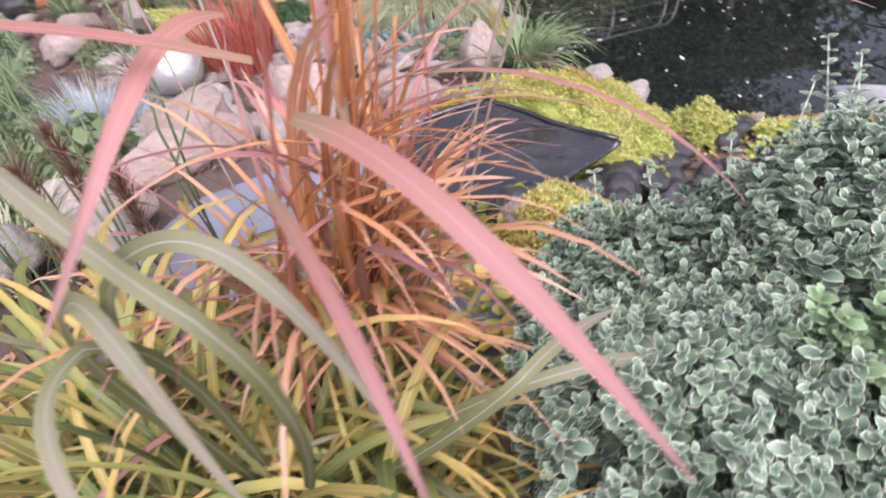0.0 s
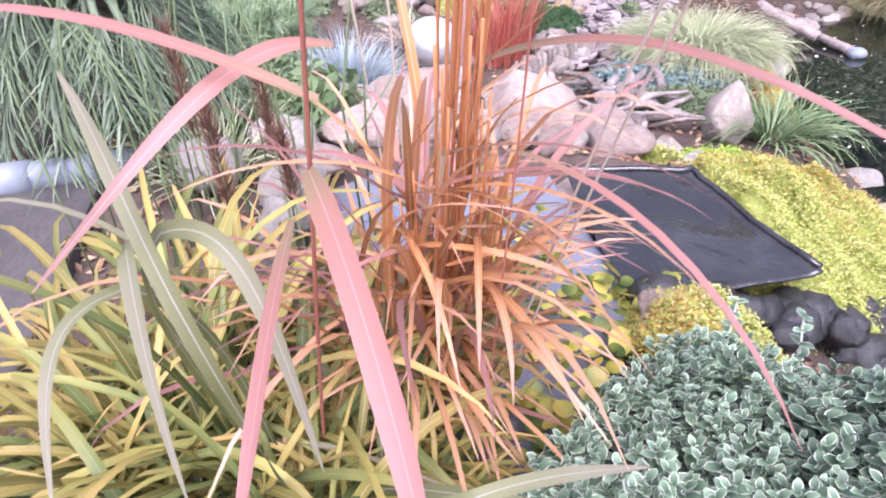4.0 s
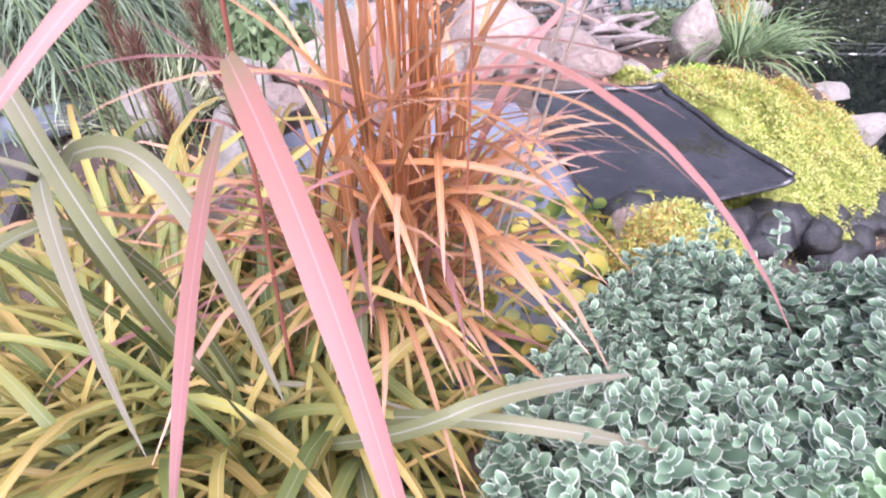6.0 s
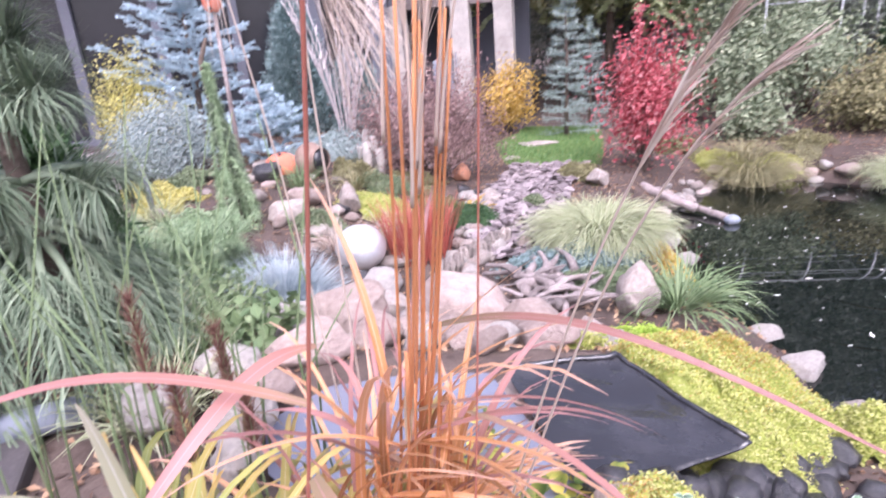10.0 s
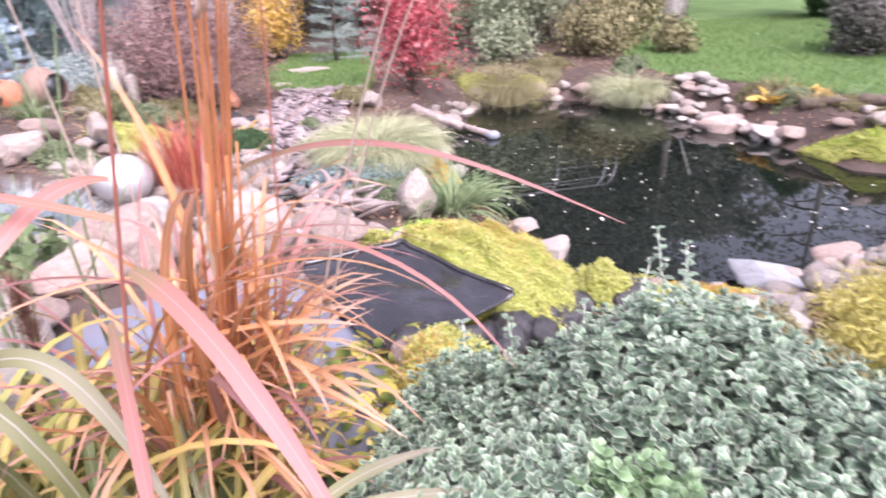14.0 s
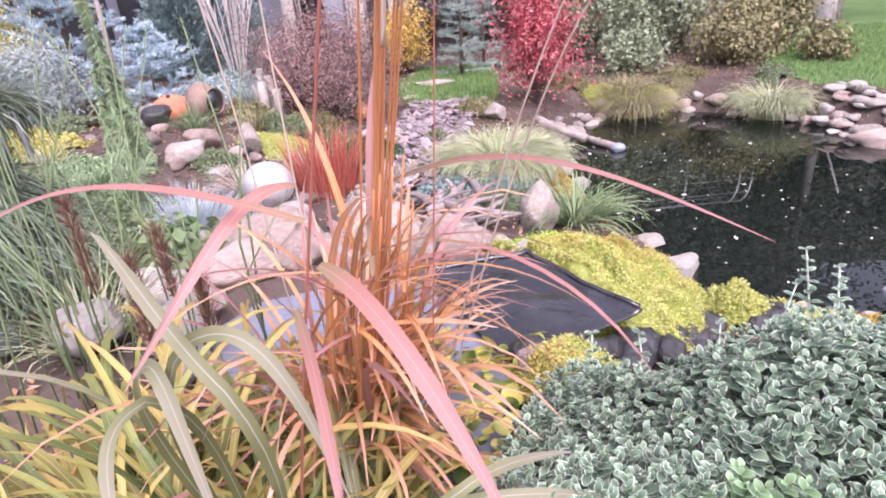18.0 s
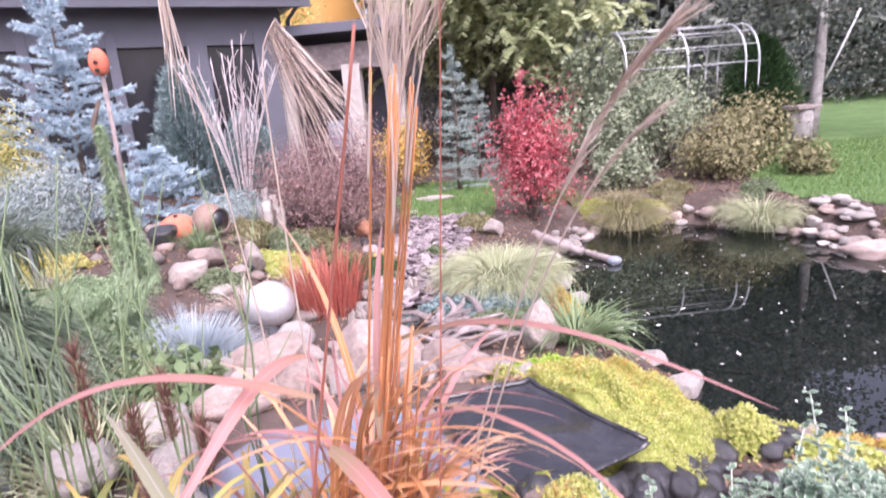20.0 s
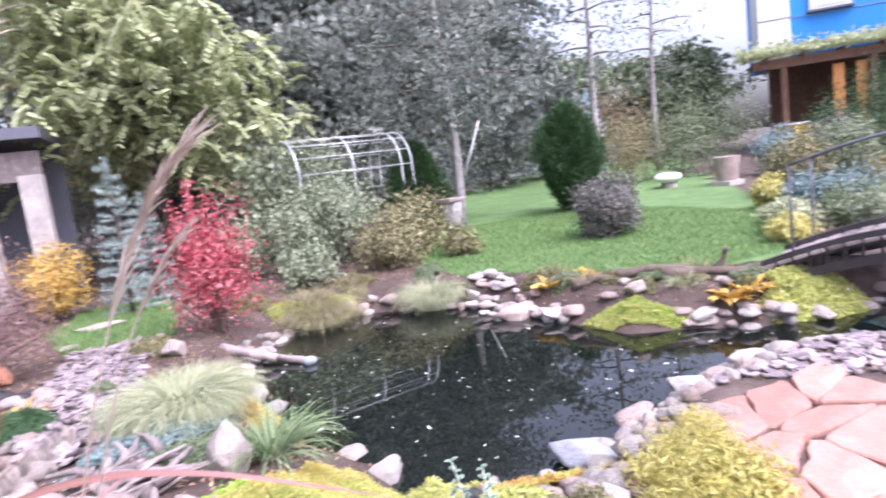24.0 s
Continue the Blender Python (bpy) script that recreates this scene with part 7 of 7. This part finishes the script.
def feather(ctrl, n, ln, spread, w=0.0017, share=0.6):
    """A flower plume: a stalk along ctrl with silky strands that leave its last share close to its own direction."""
    P = bezier(ctrl, 30) - [CX, CY, CZ]
    tube("culm", P, np.linspace(0.0018, 0.0007, 31), F_["straw"], mis, 5)
    d = np.gradient(P, axis=0)
    d /= np.linalg.norm(d, axis=1)[:, None]
    h = Heap()
    for k in range(n):
        j = 30 * (1 - share * rng.uniform() ** 1.2)
        p0 = np.array([np.interp(j, np.arange(31), P[:, c]) for c in range(3)])
        v = np.array([np.interp(j, np.arange(31), d[:, c]) for c in range(3)]) + rng.normal(size=3) * spread
        h.add(*ribbon(p0, math.atan2(v[1], v[0]), ln * rng.uniform(0.55, 1.15), w * rng.uniform(0.7, 1.4), math.degrees(math.atan2(v[2], math.hypot(v[0], v[1]))), rng.uniform(0, 35), 6, rng.normal(), 0.3))
    part("plume", h.mesh("plume"), F_["straw"], mis, "feathery pale plume", "stuff")


for tp in tops[:7]:
    b0 = tp + [CX, CY, CZ]
    dx, up = rng.uniform(-0.02, 0.075), rng.uniform(0.1, 0.17)
    feather([b0 - [0.02, -0.03, 0.12], b0, b0 + [dx * 0.4, 0.0, up * 0.6], b0 + [dx, 0.03, up]], 64, 0.095, 0.13, 0.001)
feather([(0.02, 0.86, 0.9), (0.13, 0.74, 1.4), (0.2, 0.62, 1.64), (0.272, 0.575, 1.722)], 130, 0.06, 0.055, 0.0013, 0.34)
feather([(0.03, 0.86, 0.9), (0.14, 0.74, 1.38), (0.2, 0.64, 1.58), (0.262, 0.58, 1.652)], 40, 0.045, 0.05, 0.0012, 0.24)


def hanging_plume(pts, n, ln, az, spread, rise, hang, w=0.0045, back=0.5):
    """A dry stalk through pts with a tassel of n strands along its last stretch."""
    P = np.array(pts, float) - [CX, CY, CZ]
    t = np.linspace(0, len(P) - 1, 14)
    line = np.stack([np.interp(t, np.arange(len(P)), P[:, k]) for k in range(3)], 1)
    for _ in range(2):
        line[1:-1] = (line[:-2] + 2 * line[1:-1] + line[2:]) / 4
    tube("culm", line, np.linspace(0.0022, 0.0012, 14), F_["straw"], mis, 5)
    h = Heap()
    for k in range(n):
        j = 13 - rng.uniform(0, back) * 13
        p0 = np.array([np.interp(j, np.arange(14), line[:, c]) for c in range(3)])
        h.add(*ribbon(p0, az + rng.normal() * spread, ln * rng.uniform(0.6, 1.1), w, rng.uniform(*rise), rng.uniform(*hang), 7, rng.normal(), 0.3))
    part("plume", h.mesh("plume"), F_["straw"], mis, "feathery pale hanging plume", "stuff")


hanging_plume([(-0.3, 1.2, 0.72), (-0.33, 1.12, 1.5), (-0.37, 1.06, 1.96)], 26, 0.2, -2.6, 1.2, (-89, -82), (0, 5), 0.0015, 0.1)
hanging_plume([(-0.2, 1.05, 0.72), (-0.21, 1.03, 1.4), (-0.205, 1.0, 1.78), (-0.17, 1.0, 1.83)], 90, 0.22, 0.1, 0.3, (-80, -45), (-15, 25), 0.0013, 0.22)
for x, y, z0, z1 in ((-0.52, 0.95, 1.02, 1.2), (-0.44, 1.02, 1.0, 1.14), (-0.72, 1.12, 1.05, 1.26), (-0.6, 1.2, 1.0, 1.16)):
    sp = thing("foxtail_spike", (x, y, land_at(x, y)), "dark brown bristly foxtail on a thin stem", "grass head", "foxtails")
    g = land_at(x, y)
    tube("stem", [(0, 0, -0.03), (0.03, 0, z0 - g - 0.25), (0.02, 0, z1 - g)], [0.003, 0.0025, 0.002], F_["green_grass"], sp, 5)
    h = Heap()
    m = 420
    t = rng.uniform(0, 1, m)
    Pp = np.stack([np.full(m, 0.021), np.zeros(m), z0 - g + t * (z1 - z0)], 1)
    needles(h, Pp, rng.normal(size=(m, 3)) * [1, 1, 0.2] + [0, 0, 2.2], 0.045, 0.0025, 0.1)
    part("bristles", h.mesh("bristles", False), F_["spike"], sp)
thin = thing("reed_clump", (-0.8, 1.25, land_at(-0.8, 1.25)), "thin green upright reed stems", "reed")
for i in range(30):
    x, y, L = rng.normal() * 0.2, rng.normal() * 0.15, rng.uniform(0.4, 0.95)
    tube("stem", [(x, y, -0.03), (x + rng.normal() * 0.03, y, L * 0.5), (x + rng.normal() * 0.09, y + rng.normal() * 0.06, L)], [0.003, 0.0028, 0.0012], F_["green_grass"], thin, 4)

# ---- variegated bush ----
TV, TU = [], []
for j in range(4):
    v = j / 3
    w = 0.5 * math.sin(math.pi * (0.05 + 0.9 * v)) ** 0.75
    for s in (-1, 0, 1):
        TV.append((s * w * 0.72, v - 0.1, 0.16 * abs(s) * w - 0.16 * v * v))
        TU.append(((s + 1) / 2, v))
TV, TU = np.array(TV), np.array(TU)
TF = [(j * 3 + k, j * 3 + k + 1, j * 3 + k + 4, j * 3 + k + 3) for j in range(3) for k in (0, 1)]


def leaf_frames(P, N, size, A=None):
    """For each leaf a turn and size: it lies across N, its tip towards A or anywhere."""
    k = len(P)
    N = N / np.linalg.norm(N, axis=1)[:, None]
    A = np.cross(N, rng.normal(size=(k, 3))) if A is None else A - (A * N).sum(1)[:, None] * N
    A /= np.linalg.norm(A, axis=1)[:, None] + 1e-9
    B = np.cross(A, N)
    return np.stack([B, A, N], 2) * np.asarray(size)[:, None, None]


bush = thing("euonymus_bush", (0.53, 0.66, 0.42), "dense bush of small green leaves with white margins", "shrub")
# shoots all over a broad lumpy dome, each with a rosette of paired leaves
outs = rng.normal(size=(17000, 3))
outs /= np.linalg.norm(outs, axis=1)[:, None]
flat4 = (np.hypot(outs[:, 0], outs[:, 1]) ** 3.4 + np.abs(outs[:, 2]) ** 3.4) ** (-1 / 3.4)
lump = 0.94 + 0.07 * np.sin(outs[:, 0] * 5 + 1) * np.sin(outs[:, 1] * 6) + 0.06 * np.sin(outs[:, 2] * 7 + outs[:, 0] * 4)
shoots = outs * (flat4 * lump * (1 - 0.22 * rng.uniform(size=len(outs)) ** 1.4))[:, None] * [0.5, 0.47, 0.67] + [0, 0, 0.01]
ok = (shoots[:, 2] > 0.0) & (outs @ np.array([-0.38, -0.48, 0.79]) > -0.2) & ((shoots[:, 2] > 0.42) | (rng.uniform(size=len(outs)) < 0.4))
shoots, outs = shoots[ok], outs[ok]
ax = outs * [0.8, 0.8, 1.0] + np.array([0, 0, 1.4]) + rng.normal(size=outs.shape) * 0.32
ax /= np.linalg.norm(ax, axis=1)[:, None]
Ps, Ns, As, Ss = [], [], [], []
for tier, (back, sz, tilt) in enumerate(((0.0, 0.62, 1.5), (0.012, 0.85, 0.8), (0.03, 1.05, 0.35), (0.05, 1.0, 0.15))):
    k = len(shoots)
    side = np.cross(ax, np.random.default_rng(9 + tier).normal(size=(k, 3)))
    side /= np.linalg.norm(side, axis=1)[:, None]
    for sg in (-1, 1):
        A = side * sg + ax * tilt
        Ps.append(shoots - ax * back)
        Ns.append(ax - side * sg * tilt * 0.8 + rng.normal(size=(k, 3)) * 0.22)
        As.append(A)
        Ss.append(rng.uniform(0.016, 0.027, k) * sz)
Ps, Ns, As, Ss = (np.concatenate(v) for v in (Ps, Ns, As, Ss))
R3 = leaf_frames(Ps, Ns, Ss, As)
eye_side = np.argsort(Ps[:, 0] * 0.6 + Ps[:, 1] - Ps[:, 2] * 1.5 + rng.uniform(0, 0.25, len(Ps)))
single = np.zeros(len(Ps), bool)
single[eye_side[:280]] = True
# two clumps of young growth, paler than the rest
young = np.zeros(len(Ps), bool)
for cx, cy, cr in ((-0.095, -0.09, 0.05), (-0.04, -0.12, 0.04)):
    young |= (np.hypot(Ps[:, 0] - cx, Ps[:, 1] - cy) < cr * rng.uniform(0.75, 1.15, len(Ps))) & (Ps[:, 2] > 0.35)
single &= ~young
h = Heap()
old = ~single & ~young
h.many(np.einsum("kij,cj->kci", R3[old], TV) + Ps[old][:, None], TF, TU)
part("foliage", h.mesh("foliage"), M["euonymus"], bush, kind="stuff")
h = Heap()
h.many(np.einsum("kij,cj->kci", R3[young], TV) + (Ps[young] + [0, 0, 0.005])[:, None], TF, TU)
part("young_foliage", h.mesh("young_foliage"), M["young_leaf"], bush, "plain pale green young leaves", "stuff")
leaf_me = mesh_of("leaf", TV, TF, TU)
leaf_me.materials.append(M["euonymus"])
for i in np.where(single)[0]:
    lf = new("leaf", leaf_me)
    lf.parent = bush
    lf.matrix_local = Matrix.Translation(Ps[i]) @ Matrix(R3[i].tolist()).to_4x4()
inner = Heap()
for i in range(60):
    q = shoots[rng.integers(len(shoots))]
    inner.add(*tube_data([(rng.normal() * 0.06, rng.normal() * 0.06, 0), q * 0.6, q - ax[0] * 0.01], [0.006, 0.004, 0.002], 4))
part("twig", inner.mesh("twig"), M["bark"], bush, kind="stuff")
# dark green solid added inside the bush, stands for the shade behind its leaves
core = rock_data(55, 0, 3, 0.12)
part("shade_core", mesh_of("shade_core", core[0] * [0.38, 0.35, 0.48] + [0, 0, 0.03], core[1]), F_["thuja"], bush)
for x, y, z0, L, mt in ((0.27, 0.42, 0.4, 0.2, 0), (0.33, 0.46, 0.4, 0.13, 0), (0.16, 0.4, 0.38, 0.14, 0), (-0.1, 0.34, 0.42, 0.13, 0), (0.05, 0.38, 0.42, 0.12, 0), (-0.2, 0.36, 0.36, 0.18, 0), (0.4, 0.3, 0.42, 0.12, 0), (0.3, 0.25, 0.5, 0.1, 0), (0.22, 0.38, 0.5, 0.19, 1), (0.27, 0.38, 0.5, 0.15, 1), (0.15, 0.38, 0.5, 0.12, 1)):
    h = Heap()
    tip = np.array([x + rng.normal() * 0.02, y + 0.02, z0 + L])
    h.add(*tube_data([(x, y, z0 - 0.2), (x, y + 0.01, z0), tip], [0.003, 0.0025, 0.0015], 4))
    k = int(L / 0.018)
    for j in range(k):
        p = np.array([x, y, z0]) + (tip - [x, y, z0]) * (j / max(1, k - 1))
        an = j * 1.4
        A = np.array([[math.cos(an), math.sin(an), 0.5], [-math.cos(an), -math.sin(an), 0.5]])
        N = np.array([[-0.4 * math.cos(an), -0.4 * math.sin(an), 1], [0.4 * math.cos(an), 0.4 * math.sin(an), 1.0]])
        h.many(np.einsum("kij,cj->kci", leaf_frames(np.tile(p, (2, 1)), N, np.full(2, 0.026 * (1.1 - 0.5 * j / k)), A), TV) + p, TF, TU)
    part("sprig", h.mesh("sprig"), M["euonymus"], bush, "upright leafy sprig")

# ---- floating plants in the upper basin ----
fp = thing("water_hyacinth", (0.0, 1.15, 0.675), "floating plants with round yellow and green leaves", "water plant")
PV = [(0, 0, 0)] + [(math.cos(t) * (1 - 0.25 * math.exp(-((t - math.pi) ** 2) * 8)), math.sin(t), 0.16) for t in np.linspace(0, 2 * math.pi, 14, endpoint=False)]
PU = [(0.5, 0.5)] + [(0.5 + 0.3 * math.cos(t), 0.5 + 0.3 * math.sin(t)) for t in np.linspace(0, 2 * math.pi, 14, endpoint=False)]
pad_me = mesh_of("pad", PV, [(0, i + 1, (i + 1) % 14 + 1) for i in range(14)], PU)
pad_me.materials.append(M["pad"])
spots = []
while len(spots) < 290:
    x, y = rng.uniform(-0.3, 0.3), rng.uniform(0.7, 1.6)
    if to_edge(UPPER, x, y) < 0.03 and (x > -0.12 + 0.1 * rng.normal() - (y - 1.0) * 0.15) and not (y > 1.42 and x > 0.02) and (y < 1.5 or rng.uniform() < 0.3):
        spots.append((x, y))
for x, y in spots:
    pd = new("leaf", pad_me)
    pd.parent = fp
    s = rng.uniform(0.011, 0.024)
    pd.matrix_local = pose(x, y - 1.15, rng.uniform(0.008, 0.06), rng.normal() * 22, rng.normal() * 22, rng.uniform(0, 360)) @ Matrix.Diagonal((s, s, s, 1))
